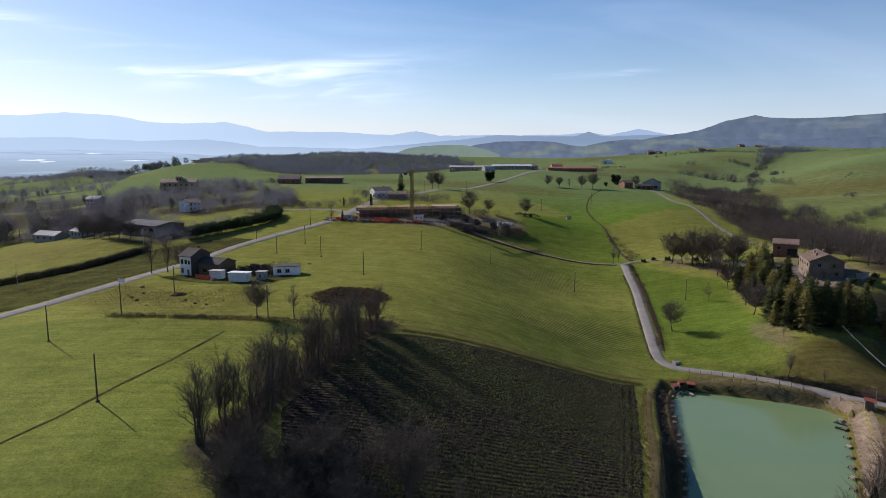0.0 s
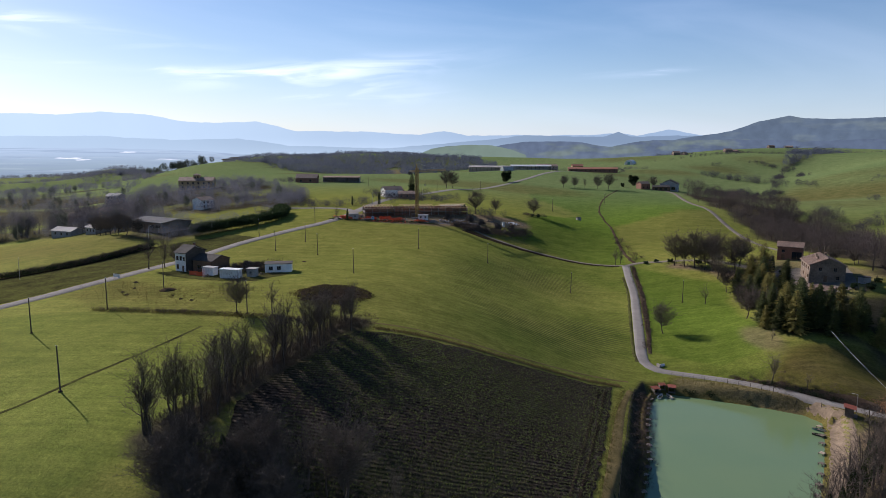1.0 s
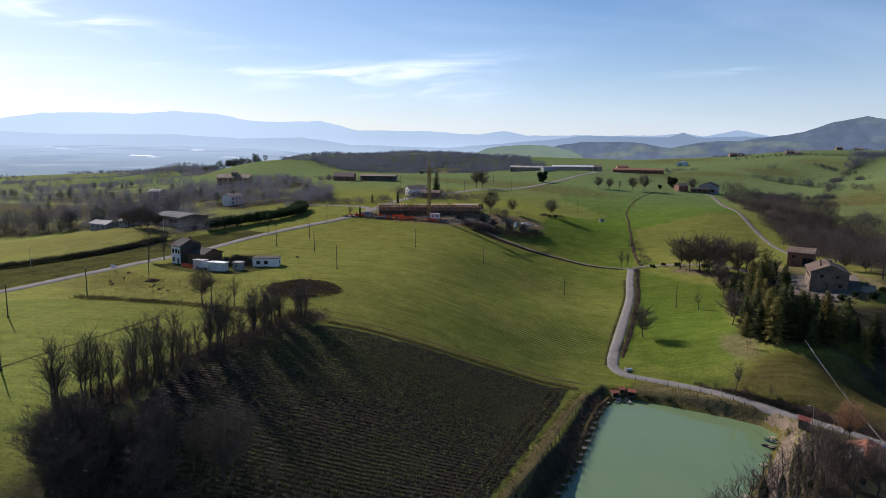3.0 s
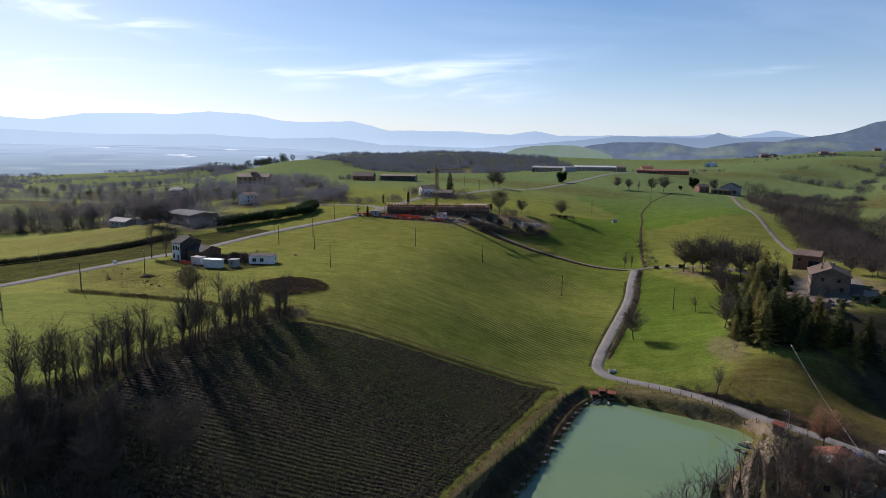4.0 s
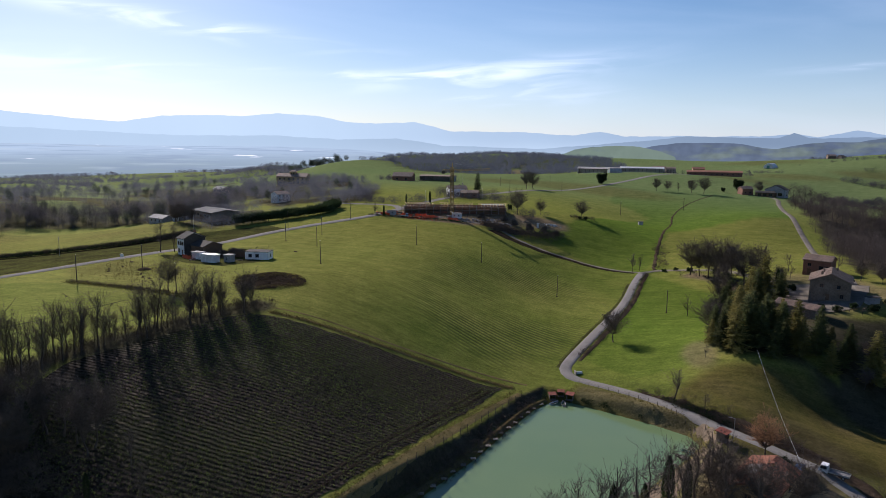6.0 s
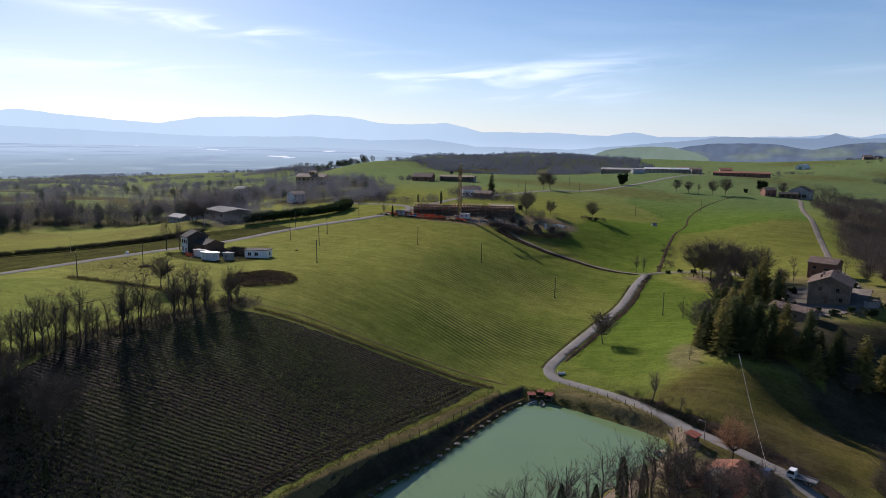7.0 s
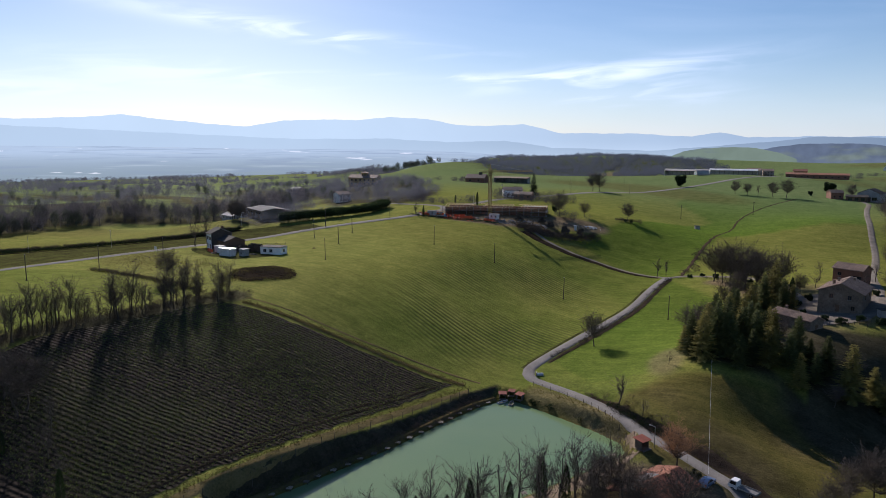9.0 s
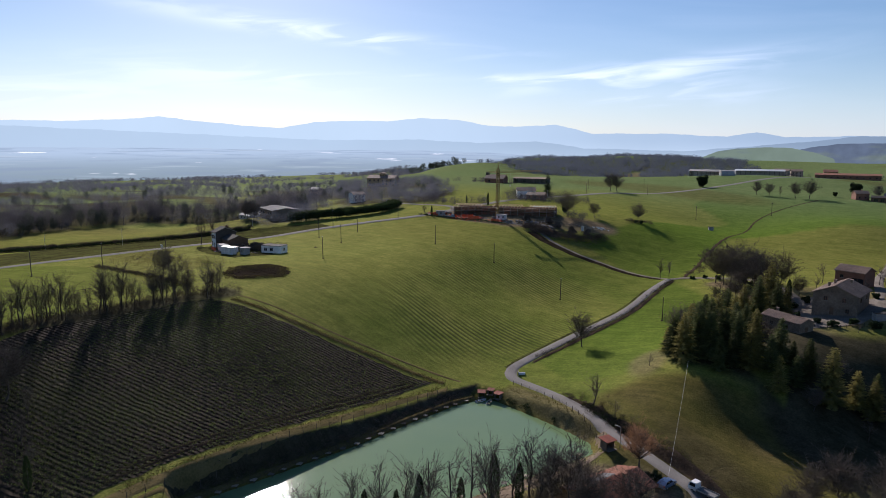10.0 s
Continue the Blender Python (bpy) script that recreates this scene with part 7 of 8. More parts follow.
# farms farther out
house("hay_barn", "brown barn with a broad tiled roof", "barn", -147, 638, 5, 20, 14, 4.5, 3.6, BRICK_WALL, TILE_OLD, [("s", -5, 1.2, 1.6, 1.6), ("s", 4, 1.2, 1.6, 1.6)])
open_shed("open_barn", "long open farm shed with a reddish roof", -118, 662, 3, 36, 11, 5.2, 1.2, GREY_WALL, TILE_OLD, 8)
open_shed("open_barn", "long open cattle shed with a pale roof", 42, 842, -4, 66, 16, 6.2, 1.8, WHITE_WALL, SHEET, 14)
open_shed("open_barn", "long white-roofed cattle shed", 84, 818, 6, 48, 13, 5.0, 1.5, WHITE_WALL, WHITE_SHEET, 10)
house("farm_shed", "long low shed with a red tiled roof", "barn", 168, 868, -4, 62, 12, 4.2, 1.8, BRICK_WALL, TILE_RED, [("s", u, 1.2, 1.6, 1.0) for u in range(-27, 28, 6)])
house("farmhouse", "tall red-roofed farmhouse among sheds", "house", 152, 893, 2, 14, 11, 7.5, 2.2, OCHRE_WALL, TILE_RED, [("s", u, z, 1.1, 1.4) for u in (-4, 0, 4) for z in (1.0, 4.4)])
house("farmhouse", "cream farmhouse with a tiled roof", "house", 118, 882, 10, 12, 10, 6.8, 2.0, CREAM_WALL, TILE_OLD, [("s", u, z, 1.1, 1.3) for u in (-3.5, 0, 3.5) for z in (1.0, 4.2)])
house("farmhouse", "pale farmhouse beside the cattle sheds", "house", 104, 868, -8, 15, 10, 6.5, 2.2, CREAM_WALL, TILE_OLD, [("s", u, z, 1.1, 1.3) for u in (-4.5, 0, 4.5) for z in (1.0, 4.0)])
house("farmhouse", "brick farmhouse with a tiled roof beside the farm road", "house", 166, 602, 20, 9, 8, 4.6, 1.9, BRICK_WALL, TILE_OLD, [("s", -2, 1.0, 1.0, 1.2), ("s", 2, 1.0, 1.0, 1.2), ("e", 0, 1.0, 1.0, 1.2)], [], [(1, 0.5, 0.9)])
house("gabled_barn", "large grey barn with a white gable and a dark roof", "barn", 190, 604, 68, 14, 15, 6.2, 3.4, GREY_WALL, DARK_SHEET, [("w", -4, 1.2, 3.0, 2.2), ("w", 4, 1.2, 3.0, 2.2), ("s", 0, 1.2, 1.6, 1.2)], [("w", 0, 3.2, 3.4)])
# the open bays are dark panes that imitate shaded depth
house("lean_to_barn", "low open-fronted shed beside the barn", "barn", 180, 596, -10, 14, 7, 3.2, 1.2, FRAME_WOOD, DARK_SHEET, [("s", u, 0.4, 2.4, 2.2) for u in (-4, 0, 4)])


def dome(x, y, rot, label, cover, size=1.0):
    ob = thing("round_barn", label, "barn", x, y, None, rot)
    s = Shape()
    n = 12
    v = [(u, -7 * math.cos(math.pi * k / n), 7.5 * math.sin(math.pi * k / n)) for u in (-9, 9) for k in range(n + 1)]
    m = n + 1
    s.add(v, [(k, k + 1, m + k + 1, m + k) for k in range(n)] + [tuple(range(n, -1, -1)), tuple(range(m, 2 * m))])
    part("cover", s, cover, ob)
    part("door", Shape().box(-9.1, -9.0, -2, 2, 0, 4), GREEN_PAINT, ob)
    ob.matrix_basis = ob.matrix_basis @ Matrix.Diagonal((size, size, size, 1))


dome(268, 1090, 60, "pale round-topped fabric barn", WHITE_SHEET)
dome(54, 790, 20, "blue-green round-topped shed with a pale roof", SHEET, 0.75)


def villa(x, y):
    ob = house("villa", "large ochre villa with a small roof tower", "house", x, y, 12, 26, 13, 7.0, 2.4, OCHRE_WALL, TILE_OLD, [("s", u, z, 1.2, 1.5) for u in (-10, -6, -2, 2, 6, 10) for z in (1.0, 4.2)], [("s", 0, 1.4, 2.4)], [(-8, 2, 1.2), (8, 2, 1.2)])
    part("tower", Shape().slab(-2.4, 2.4, -2.4, 2.4, 8.0, 12.6, 0.06), OCHRE_WALL, ob)
    part("tower_roof", Shape().add([(-3.1, -3.1, 12.6), (3.1, -3.1, 12.6), (3.1, 3.1, 12.6), (-3.1, 3.1, 12.6), (0, 0, 14.0)], [(3, 2, 1, 0), (0, 1, 4), (1, 2, 4), (2, 3, 4), (3, 0, 4)]), TILE_OLD, ob)
    for u in (-1, 1):
        window(ob, u, -2.4, 10.2, 0.9, 1.4, "y", -1, FRAME_WOOD)


villa(-207, 522)
house("workshop", "grey workshop with a wide pale metal roof", "workshop", -137, 311, -30, 24, 16, 4.8, 1.2, STONE_WALL, ROOF_GREY, [("s", u, 2.4, 3.0, 1.4) for u in (-9, -4.5, 4.5, 9)], [("s", 0, 3.6, 3.8)], (), 1.0)
for x, y, r, w, l, rf, lb in ((-220, 418, 10, OCHRE_WALL, 14, TILE_OLD, "ochre house among bare trees"), (-256, 488, -8, CREAM_WALL, 10, SHEET, "small cream house with a shining roof"), (-160, 418, 60, WHITE_WALL, 9.5, TILE_OLD, "white house with a brown tiled roof"),
                              (-198, 362, -32, GREY_WALL, 11, SHEET, "low shed with a pale sheet roof"), (-222, 372, -20, GREY_WALL, 16, SHEET, "long low shed with a pale roof"), (-254, 436, 14, BRICK_WALL, 12, TILE_OLD, "low brown house among bare trees")):
    tall = w in (OCHRE_WALL, CREAM_WALL, WHITE_WALL) and l > 9
    house("house" if w is not GREY_WALL else "shed", lb, "house" if w is not GREY_WALL else "shed", x, y, r, l, 9, 5.6 if tall else 3.2, 1.8, w, rf, [("s", u, z, 1.0, 1.3) for u in (-l * 0.3, 0, l * 0.3) for z in ((1.0, 3.6) if tall else (1.0,))], [], [(1, 0.6, 0.9)] if tall else [])
for k, (x, y, r, l) in enumerate(((486, 1262, 8, 14), (502, 1268, -25, 9), (377, 1213, 5, 12), (392, 1216, 35, 8), (650, 1461, 12, 13), (685, 1455, -20, 15))):
    house("farmhouse", "distant farmhouse on the far slope", "house", x, y, r, l, 9, (4.6, 3.0)[k % 2], 2.2, (STONE_WALL, CREAM_WALL)[k % 2], TILE_OLD, [("s", u, 1.0, 1.0, 1.3) for u in (-3, 0, 3)])

# the stone farm on the slope
house("stone_farmhouse", "rough stone farmhouse with a weathered tiled gable roof", "house", 143.2, 247.0, 75, 14.6, 11.6, 6.0, 2.5, STONE_WALL, TILE_OLD,
      [("w", -2.4, 3.9, 0.9, 1.2), ("w", 2.4, 3.9, 0.9, 1.2), ("w", -3.4, 0.9, 0.9, 1.2), ("n", -5.0, 3.8, 0.9, 1.2), ("n", -1.4, 3.8, 0.9, 1.2), ("n", 2.2, 3.8, 0.9, 1.2), ("n", 5.4, 3.8, 0.9, 1.2), ("n", -5.0, 0.9, 0.9, 1.2), ("n", 2.2, 0.9, 0.9, 1.2), ("s", -3.4, 3.8, 0.9, 1.2), ("s", 3.4, 3.8, 0.9, 1.2)],
      [("w", 0.6, 1.1, 2.1), ("n", -1.8, 1.2, 2.1)], [(-3.5, 2.6, 1.3), (1.0, 2.2, 1.4), (4.0, -1.5, 1.1)], 0.28, None, None, 0.55)
# the open front is one large dark pane imitating the shade inside
house("brick_barn", "tall red brick barn with a tiled roof and open front", "barn", 148.3, 283.5, -27.7, 9.4, 7.4, 5.5, 1.6, BRICK_WALL, TILE_OLD, [("s", 2.6, 0.3, 3.6, 3.2), ("s", -2.5, 3.2, 1.0, 1.0), ("w", 0, 3.5, 1.0, 1.2)], [("s", -2.5, 1.3, 2.2)], (), 0.28)
house("stone_outbuilding", "low stone outbuilding with a tiled roof", "outbuilding", 129.8, 226.0, -40, 12.5, 5.2, 3.2, 1.1, STONE_WALL, TILE_OLD, [("s", -3, 1.0, 0.9, 0.9), ("s", 2, 1.0, 0.9, 0.9)], [("e", 0, 1.2, 2.1)], [(-4, 0.5, 1.2)], 0.28)
flat_hut("terrace_shed", "small grey shed on the farm terrace", "shed", 152.5, 236.5, 20, 3.6, 2.2, 2.0, GREY_WALL, DARK_SHEET)
# the red-roofed house near the pond
red_house = house("red_roof_house", "old house with a patched red clay tile roof", "house", 105.1, 131.1, 62.5, 14.6, 8.4, 2.7, 1.5, OCHRE_WALL, TILE_RED, [("s", -3, 1.0, 1.0, 1.2), ("s", 2, 1.0, 1.0, 1.2), ("w", 0, 1.0, 1.0, 1.2), ("n", -2, 1.0, 1.0, 1.2), ("n", 3, 1.0, 1.0, 1.2)], [("n", 0.5, 1.2, 2.1)], [(3, -0.8, 0.9)], 0.27)
sheet = thing("roof_sheet", "grey weathered sheeting patch lying on the red roof", "roof sheet", 105.1, 131.1, red_house.matrix_basis.translation.z, 62.5)
patch = part("sheet", Shape().slab(-2.6, 2.2, 0.5, 3.4, 0, 0.06, 0.02), ROOF_GREY, sheet)
roof_z = [c for c in red_house.children if c.name.startswith("roof")][0].location.z
patch.matrix_basis = pose(0, 0, roof_z + 1.5 + 0.2 + 0.10, -19.65, 0, 0)
# ---------------------------------------------------------------- pond furniture
def angler_hut(x, y, rot, label, size=0.75):
    ob = thing("angler_hut", label, "hut", x, y, max(gz(x, y), 0.35), rot)
    part("deck", Shape().slab(-1.3, 1.3, -1.6, 1.2, 0.0, 0.12, 0.02), PLANK, ob)
    part("back_wall", Shape().box(-1.1, 1.1, 1.0, 1.08, 0.12, 2.0), PLANK, ob)
    for sg in (-1, 1):
        part("side_wall", Shape().box(sg * 1.1 - 0.04, sg * 1.1 + 0.04, -0.8, 1.0, 0.12, 1.9), PLANK, ob)
    part("roof", Shape().add([(-1.5, -1.3, 1.95), (1.5, -1.3, 1.95), (1.5, 1.4, 2.25), (-1.5, 1.4, 2.25), (-1.5, -1.3, 2.05), (1.5, -1.3, 2.05), (1.5, 1.4, 2.35), (-1.5, 1.4, 2.35)], [(3, 2, 1, 0), (4, 5, 6, 7), (0, 1, 5, 4), (1, 2, 6, 5), (2, 3, 7, 6), (3, 0, 4, 7)]), RED_PAINT, ob)
    for sg in (-1, 1):
        part("leg", Shape().box(sg * 1.1 - 0.08, sg * 1.1 + 0.08, -1.4, -1.24, -1.2, 0.0), POLE_WOOD, ob)
    ob.matrix_basis = ob.matrix_basis @ Matrix.Diagonal((size, size, size, 1))


angler_hut(61.9, 168.9, 24, "wooden angler's hut with a dark red board roof", 0.7)
angler_hut(63.9, 170.2, 6, "narrow wooden angler's hut with a pale ridge", 0.62)
angler_hut(66.3, 169.6, -14, "wooden angler's hut with a faded red board roof", 0.72)
angler_hut(100.3, 148.2, 60, "red-roofed wooden kiosk beside the pond", 0.95)


def rowing_boat(x, y, rot, mat, label):
    """Small open boat: pointed hull with a floor, two thwarts and a rim."""
    ob = thing("rowing_boat", label, "boat", x, y, 0.0, rot)
    sec = [(-1.5, 0.42, 0.34), (-0.6, 0.58, 0.30), (0.5, 0.55, 0.32), (1.3, 0.28, 0.42), (1.75, 0.03, 0.52)]
    v, f = [], []
    for u, w, h in sec:
        v += [(u, -w, h), (u, -w * 0.65, -0.08), (u, w * 0.65, -0.08), (u, w, h)]
    for k in range(len(sec) - 1):
        a = 4 * k
        f += [(a + i, a + i + 1, a + i + 5, a + i + 4) for i in range(3)]
    f += [(0, 3, 2, 1)]
    part("hull", Shape().add(v, f), mat, ob)
    for u, w in ((-0.8, 0.52), (0.4, 0.5)):
        part("thwart", Shape().box(u - 0.12, u + 0.12, -w, w, 0.20, 0.25), PLANK, ob)
    rim = Shape()
    for (u, w, h), (u2, w2, h2) in zip(sec, sec[1:]):
        for sg in (-1, 1):
            rim.tube((u, sg * w, h), (u2, sg * w2, h2), 0.04, 0.04, 4)
    part("rim", rim, PALE_PLANK, ob)


rowing_boat(62.6, 166.9, 60, WHITE_SHEET, "small white rowing boat moored at the huts")
rowing_boat(65.0, 167.0, 100, SHEET, "small grey rowing boat moored at the huts")
rowing_boat(93.8, 147.6, 150, GREEN_PAINT, "green rowing boat moored at the pond shore")
rowing_boat(92.4, 144.8, 160, POLE_WOOD, "dark wooden rowing boat moored at the pond shore")


def platform(x, y, rot, w, group, white=False):
    ob = thing("fishing_platform", "small weathered fishing platform on stakes at the water", "platform", x, y, 0.0, rot, group)
    n = 5
    for k in range(n):
        part("plank", Shape().box(-w / 2 + k * w / n + 0.02, -w / 2 + (k + 1) * w / n - 0.02, -0.55, 0.55, 0.42, 0.5), PALE_PLANK if white else PLANK, ob)
    for u in (-w / 2 + 0.1, w / 2 - 0.1):
        for v in (-0.45, 0.45):
            part("stake", Shape().box(u - 0.06, u + 0.06, v - 0.06, v + 0.06, -1.0, 0.42), POLE_WOOD, ob)


edge = smooth_line([(38.5, 96), (43, 108), (47, 120), (51, 132), (54.5, 147), (58.5, 161), (61, 166)], 0.5)
for k in range(21):
    p = edge[int((k + 0.5) / 21 * (len(edge) - 1))]
    platform(p[0] - 0.35 + 0.2 * math.sin(k * 2.1), p[1], -72 + 6 * math.sin(k), 0.9 + 0.3 * (k % 3 == 0), "fishing platforms on the bank", k % 5 != 4)
edge = smooth_line([(95.5, 151), (93, 144.5), (85, 129), (77, 115)], 0.5)
for k in range(8):
    p = edge[int((k + 0.5) / 8 * (len(edge) - 1))]
    platform(p[0] - 0.5, p[1], 118 + 5 * math.sin(k * 3), 1.1, "fishing platforms on the shore", k % 3 == 0)


def post_fence(name, label, line, gap, h, group=""):
    """Wooden posts with two wires."""
    c = smooth_line(line, 0.5)
    seg = np.hypot(*np.diff(c, axis=0).T)
    s = np.concatenate([[0], np.cumsum(seg)])
    ob = thing(name, label, "fence", c[0][0], c[0][1], 0.0)
    tops = []
    for d in np.arange(0, s[-1], gap):
        x, y = np.interp(d, s, c[:, 0]), np.interp(d, s, c[:, 1])
        z = gz(x, y)
        lean = R.uniform(-0.08, 0.08)
        x0, y0 = c[0]
        part("post", Shape().tube((x - x0, y - y0, z - 0.3), (x - x0 + lean, y - y0 + lean, z + h), 0.07, 0.06, 5), POLE_WOOD, ob)
        tops.append((x - x0, y - y0, z))
    for hh in (0.55, 0.92):
        w = Shape()
        for a, b in zip(tops, tops[1:]):
            w.tube((a[0], a[1], a[2] + h * hh), (b[0], b[1], b[2] + h * hh), 0.007, 0.007, 3, False)
        part("wire", w, RUST, ob)


post_fence("pond_fence", "wooden posts and wire along the pond bank", [(54.8, 163), (50.2, 148.5), (46, 133), (42.5, 121), (39.3, 109), (36.5, 97), (33, 84)], 3.3, 1.5)
post_fence("lane_fence", "wooden posts and wire beside the lane", [(68, 175.6), (78, 171.4), (86, 166.2), (92, 160.6), (97.6, 155)], 2.8, 1.2)
post_fence("garden_fence", "pale wooden fence on the farm terrace", [(135, 228), (141, 227), (147, 230), (153, 233), (159, 240)], 1.6, 1.1)


# ---------------------------------------------------------------- poles and lamps
def utility_pole(x, y, h, lean=0.0, arms=False):
    ob = thing("utility_pole", "dark wooden utility pole standing in the field", "utility pole", x, y, None, R.uniform(0, 360), "utility poles")
    part("shaft", Shape().tube((0, 0, -0.6), (lean * h, 0, h), 0.15, 0.10, 8), POLE_WOOD, ob)
    part("foot_mound", Shape().tube((0, 0, -0.3), (0, 0, 0.22), 0.6, 0.25, 8), EARTH, ob)
    if arms:
        part("crossarm", Shape().box(-0.7, 0.7, -0.06, 0.06, h - 0.6, h - 0.45), POLE_WOOD, ob)
    for u in (-0.12, 0.12):
        part("insulator", Shape().tube((lean * h + u, 0, h - 0.02), (lean * h + u, 0, h + 0.16), 0.05, 0.04, 6), WHITE_SHEET, ob)


for k, (x, y) in enumerate(((-57.7, 105.5), (-86.4, 140.3), (-80.3, 161), (-76.3, 184), (-43, 158.5), (-26, 213.6), (-9, 269.3), (19.6, 268.5), (52.3, 258), (92.3, 246), (-47, 252), (-59, 280.5), (-66, 260),
                            (-83, 292), (-66, 328), (-14, 508), (20, 560), (-75, 560), (-40, 600), (0, 640), (112, 500), (70, 470))):
    utility_pole(x, y, 8.2 if k < 14 else 8.6, 0.02 * math.sin(k * 1.7), k > 13)


def street_lamp(x, y, h):
    ob = thing("street_lamp", "grey steel street lamp with a short arm", "street lamp", x, y, None, R.uniform(0, 360), "street lamps")
    part("shaft", Shape().tube((0, 0, -0.4), (0, 0, h), 0.09, 0.06, 8), STEEL, ob)
    part("arm", Shape().tube((0, 0, h), (0.9, 0, h + 0.15), 0.05, 0.04, 6), STEEL, ob)
    part("head", Shape().slab(0.6, 1.3, -0.15, 0.15, h + 0.08, h + 0.2, 0.03), SHEET, ob)


for x, y, h in ((-137, 209, 7.5), (-128, 280, 7.5), (-178, 198, 7.5), (-20, 440, 7.5), (-48, 402, 7.5), (102.5, 149.5, 4.6)):
    street_lamp(x, y, h)


def sign_board(x, y, rot):
    ob = thing("road_sign", "small white and blue road sign beside the road", "sign", x, y, None, rot)
    for u in (-0.9, 0.9):
        part("post", Shape().tube((u, 0, -0.3), (u, 0, 1.9), 0.04, 0.04, 5), STEEL, ob)
    part("board", Shape().slab(-1.3, 1.3, -0.03, 0.03, 0.9, 2.0, 0.01), WHITE_SHEET, ob)


sign_board(-99.0, 200, -20)


def sagging_wire(p, q, sag):
    ob = thing("overhead_wire", "thin pale overhead wire sloping down to the lane", "cable", p[0], p[1], 0.0)
    s = Shape()
    n = 14
    pts_ = [(p[0] + (q[0] - p[0]) * k / n - p[0], p[1] + (q[1] - p[1]) * k / n - p[1], p[2] + (q[2] - p[2]) * k / n - sag * 4 * (k / n) * (1 - k / n)) for k in range(n + 1)]
    for a, b in zip(pts_, pts_[1:]):
        s.tube(a, b, 0.022, 0.022, 4, False)
    part("wire", s, WHITE_SHEET, ob)


sagging_wire((110.7, 178.1, 15.5), (113.5, 141.5, 4.2), 0.8)


# ---------------------------------------------------------------- vehicles
def wheel(ob, x, y, r=0.33):
    w = part("wheel", Shape().tube((x, y - 0.11, r), (x, y + 0.11, r), r, r, 14), RUBBER, ob)
    part("rim", Shape().tube((x, y - 0.13, r), (x, y + 0.13, r), r * 0.55, r * 0.55, 10), STEEL, w)


def profile_body(name, pts, half, mat, ob):
    n = len(pts)
    v = [(x, s * half * k, z) for s in (-1, 1) for x, z, k in pts]
    part(name, Shape().add(v, [tuple(range(n)), tuple(range(2 * n - 1, n - 1, -1))] + [(k, n + k, n + (k + 1) % n, (k + 1) % n) for k in range(n)]), mat, ob)


def car(x, y, rot):
    ob = thing("car", "blue hatchback car parked beside the lane", "car", x, y, gz(x, y) + 0.12, rot)
    profile_body("body", [(-2.0, 0.25, 1), (2.0, 0.25, 1), (2.05, 0.6, 1), (1.9, 0.82, 1), (0.95, 0.95, 1), (0.3, 1.42, 0.8), (-1.2, 1.45, 0.8), (-1.9, 1.0, 1), (-2.05, 0.6, 1)], 0.85, CAR_BLUE, ob)
    profile_body("side_glass", [(0.75, 0.98, 1), (0.25, 1.36, 0.83), (-1.1, 1.38, 0.83), (-1.6, 1.0, 1)], 0.862, GLASS_DARK, ob)
    part("windscreen", Shape().add([(0.97, -0.72, 0.97), (0.97, 0.72, 0.97), (0.36, 0.6, 1.41), (0.36, -0.6, 1.41)], [(0, 1, 2, 3)]), GLASS_DARK, ob)
    for sg in (-1, 1):
        part("headlight", Shape().slab(1.9, 2.07, sg * 0.6 - 0.2, sg * 0.6 + 0.2, 0.55, 0.72, 0.03), WHITE_SHEET, ob)
        part("tail_light", Shape().slab(-2.07, -1.95, sg * 0.65 - 0.12, sg * 0.65 + 0.12, 0.65, 0.9, 0.02), RED_PAINT, ob)
        for u in (-1.25, 1.3):
            wheel(ob, u, sg * 0.78)


def pickup(x, y, rot, label="small white flatbed truck parked beside the lane", paint=CAR_WHITE):
    ob = thing("pickup_truck", label, "truck", x, y, gz(x, y) + 0.12, rot)
    part("chassis", Shape().box(-2.6, 2.4, -0.5, 0.5, 0.4, 0.62), RUBBER, ob)
    profile_body("cab", [(0.9, 0.5, 1), (2.5, 0.5, 1), (2.55, 1.1, 1), (2.15, 2.0, 0.9), (0.95, 2.0, 0.9)], 0.9, paint, ob)
    profile_body("side_glass", [(1.1, 1.25, 1), (2.3, 1.25, 1), (2.05, 1.85, 0.92), (1.1, 1.85, 0.92)], 0.912, GLASS_DARK, ob)
    part("windscreen", Shape().add([(2.56, -0.75, 1.15), (2.56, 0.75, 1.15), (2.2, 0.68, 1.95), (2.2, -0.68, 1.95)], [(0, 1, 2, 3)]), GLASS_DARK, ob)
    part("bed", Shape().slab(-2.8, 0.8, -0.95, 0.95, 0.7, 0.8, 0.02), ROOF_GREY, ob)
    for a, b, c, d in ((-2.8, 0.8, -0.95, -0.9), (-2.8, 0.8, 0.9, 0.95), (-2.8, -2.75, -0.9, 0.9), (0.75, 0.8, -0.9, 0.9)):
        part("drop_side", Shape().box(a, b, c, d, 0.8, 1.05), SHEET, ob)
    for sg in (-1, 1):
        part("headlight", Shape().slab(2.45, 2.58, sg * 0.65 - 0.15, sg * 0.65 + 0.15, 0.7, 0.9, 0.02), SHEET, ob)
        for u in (-1.8, 1.6):
            wheel(ob, u, sg * 0.82, 0.36)


car(113.4, 140.6, 70)
pickup(119.6, 141.6, 155)
pickup(-40.5, 341.5, 12, "blue flatbed truck parked at the building site", CAR_BLUE)
pickup(-48.0, 352.0, -160, "white flatbed truck parked at the building site")
plant(SHRUB[1], 111.0, 141.2, 0.8, 20, "round dark evergreen shrub beside the parked car")
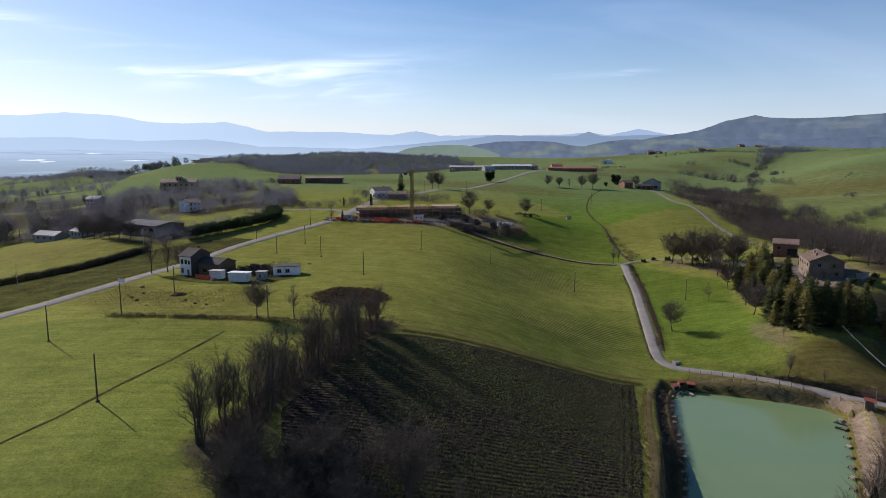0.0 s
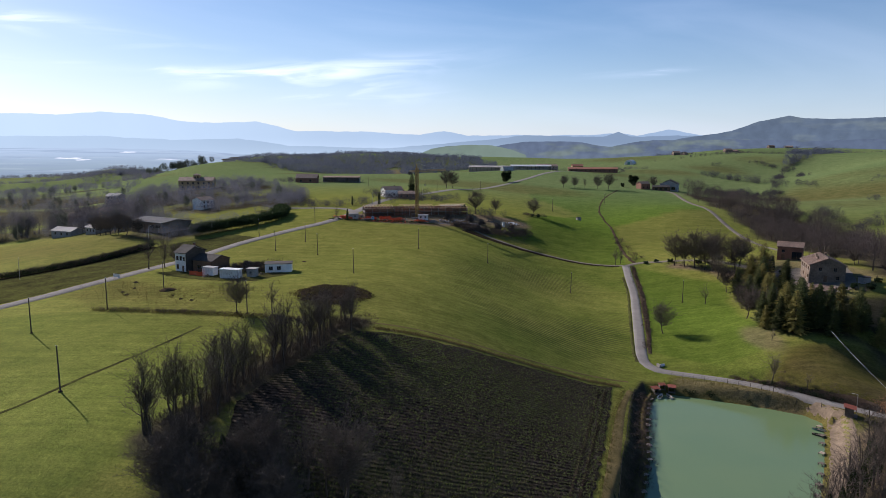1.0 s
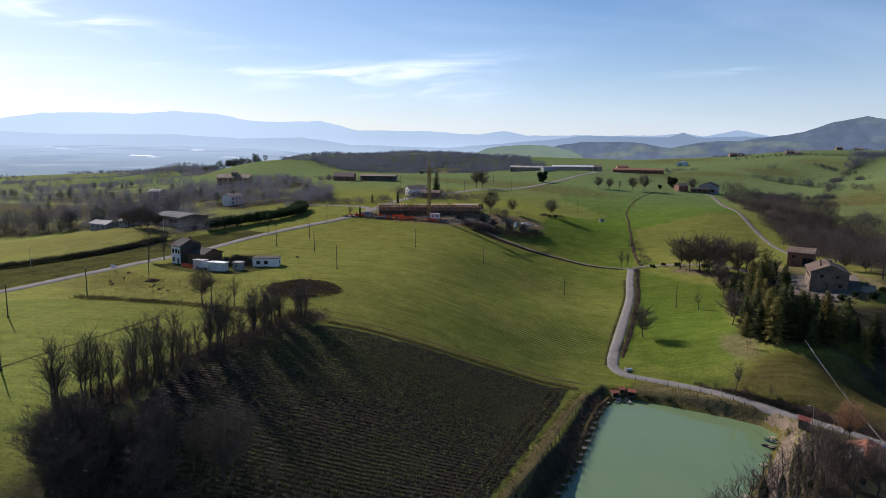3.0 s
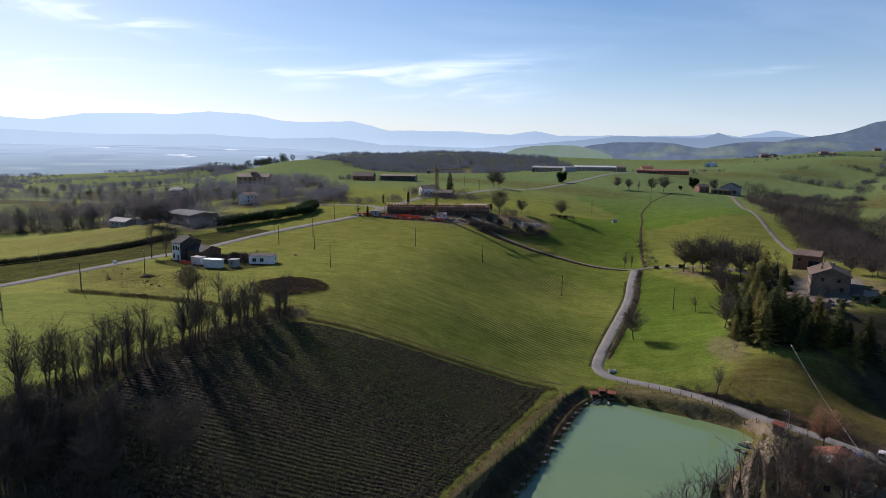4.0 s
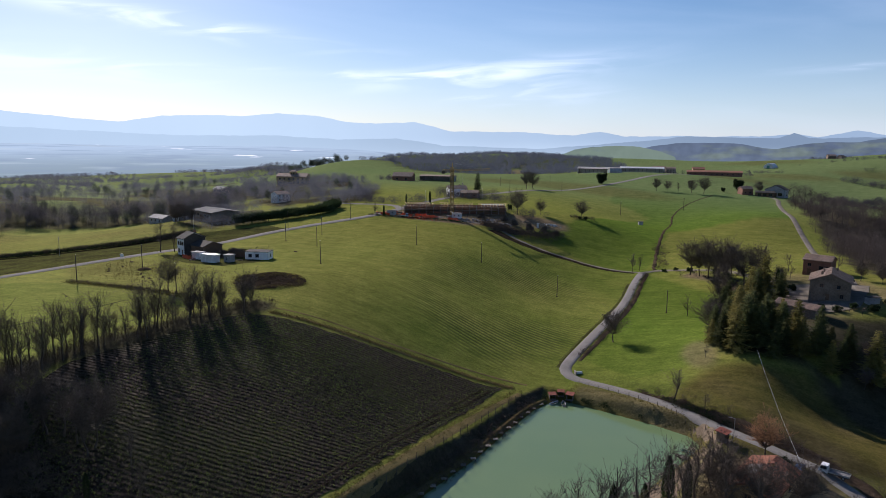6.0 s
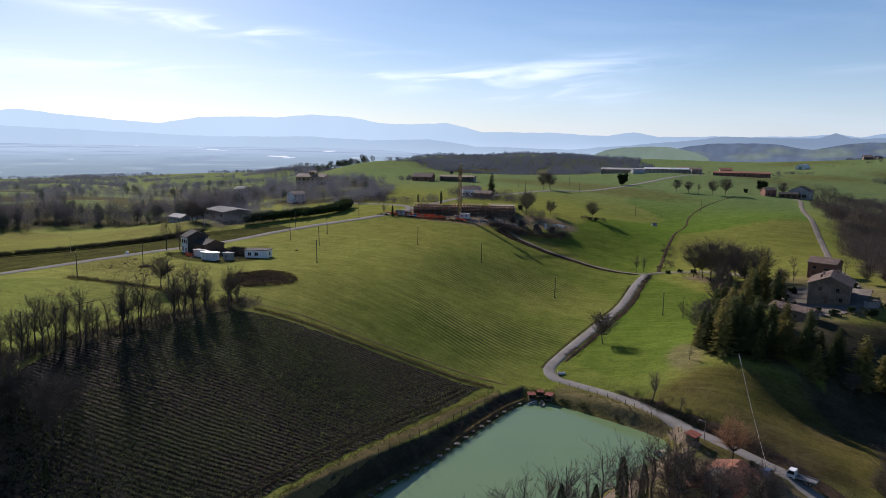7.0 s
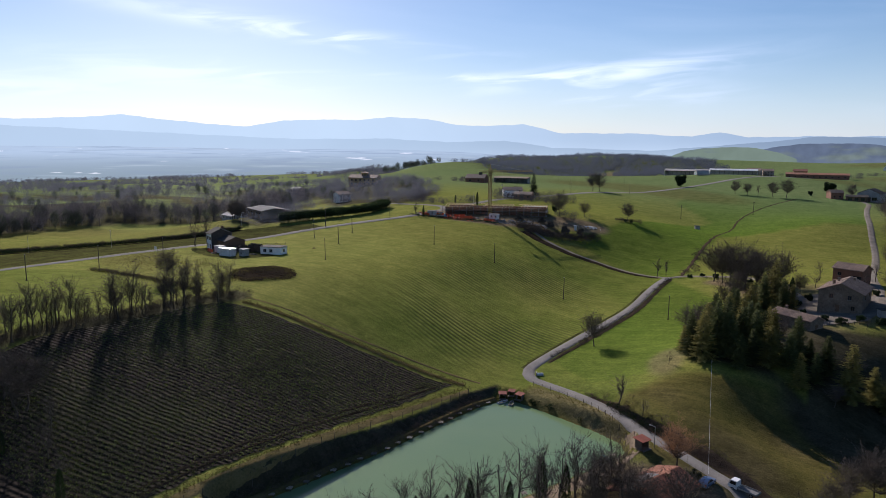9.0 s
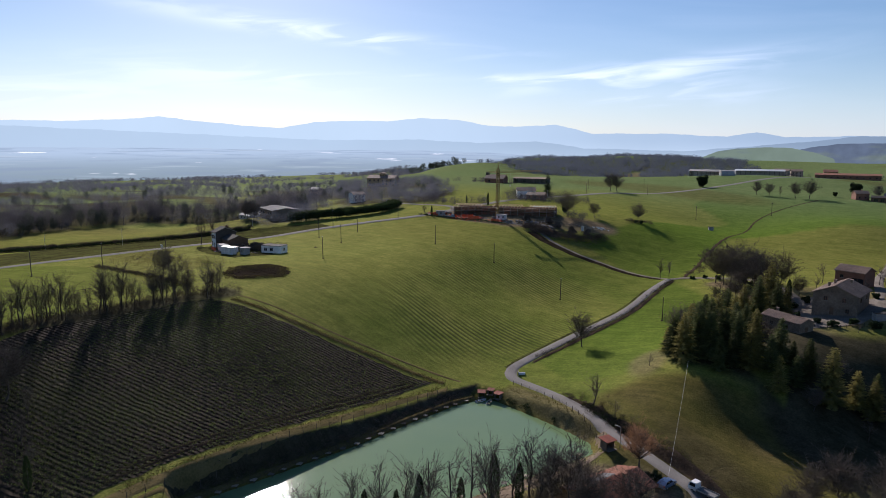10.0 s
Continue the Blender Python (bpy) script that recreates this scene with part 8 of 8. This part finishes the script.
flat_hut("field_shelter", "small dark field shelter on the wheat slope", "shelter", 83.2, 437.5, 20, 2.6, 2.0, 1.9, GREY_WALL, DARK_SHEET)
# white pipe mouth at the bend of the lane
pipe = thing("drain_pipe", "white concrete drain pipe at the lane bend", "pipe", 67.3, 183.2, None, 20)
part("barrel", Shape().tube((-0.9, 0, 0.25), (0.9, 0, 0.35), 0.4, 0.4, 12, False), WHITE_SHEET, pipe)
part("headwall", Shape().slab(-1.1, -0.85, -0.8, 0.8, -0.2, 0.9, 0.04), CONCRETE, pipe)


def earth_mound(x, y, r, h, seed, label):
    """Low uneven heap of earth."""
    rng = np.random.default_rng(seed)
    ob = thing("earth_mound", label, "earth heap", x, y)
    s = Shape()
    n, z0 = 12, gz(x, y)
    ring = []
    for share, up in ((1.0, -0.15), (0.75, 0.35), (0.4, 0.85)):
        row = []
        for k in range(n):
            a = 6.283 * k / n
            q = r * share * rng.uniform(0.85, 1.15)
            px, py = q * math.cos(a), q * math.sin(a)
            row.append((px, py, gz(x + px, y + py) - z0 + h * up * rng.uniform(0.8, 1.2)))
        ring += row
    ring.append((0, 0, h))
    f = [(b * n + k, b * n + (k + 1) % n, (b + 1) * n + (k + 1) % n, (b + 1) * n + k) for b in (0, 1) for k in range(n)]
    f += [(2 * n + k, 2 * n + (k + 1) % n, 3 * n) for k in range(n)]
    part("heap", s.add(ring, f), EARTH, ob)


earth_mound(-75.0, 183.6, 2.6, 0.7, 3, "low brown heap of earth at the foot of a pole")
for k, (x, y, r) in enumerate(((-66.1, 172.3, 0.6), (-62.6, 170.9, 0.5), (-84, 177.5, 0.7), (-87, 181, 0.6), (-90.4, 195.1, 0.9), (-86, 186, 0.5), (-70, 176, 0.45))):
    earth_mound(x, y, r, 0.4, 20 + k, "small brown clump of earth on rough grass")
for k, (x, y, r, h) in enumerate(((12, 340.5, 5.5, 2.0), (19.5, 339.5, 5.0, 1.8), (5, 343, 4.0, 1.3))):
    earth_mound(x, y, r, h, 50 + k, "dark mound of dug earth at the building site")
earth_mound(-48.3, 236.2, 0.9, 0.35, 31, "small earth heap on the meadow")
junk_pile("scrap_heap", "scrap and pale boards beside the low hut", -55.8, 208.6, 2.2, 1.6, 0.8, PLANK, 12, 91)
junk_pile("scrap_heap", "rusty scrap beside the dark barn", -68.5, 211.5, 4, 2.5, 1.1, TILE_OLD, 18, 92)
for x, y, s in ((-66, 213.5, 1.0), (-62.5, 215, 1.2), (-59, 216.5, 1.1), (-69.5, 213, 0.8), (-63, 218, 1.0)):
    plant(THICKET, x, y, s, R.uniform(0, 360), "brown leafless thicket between the huts")
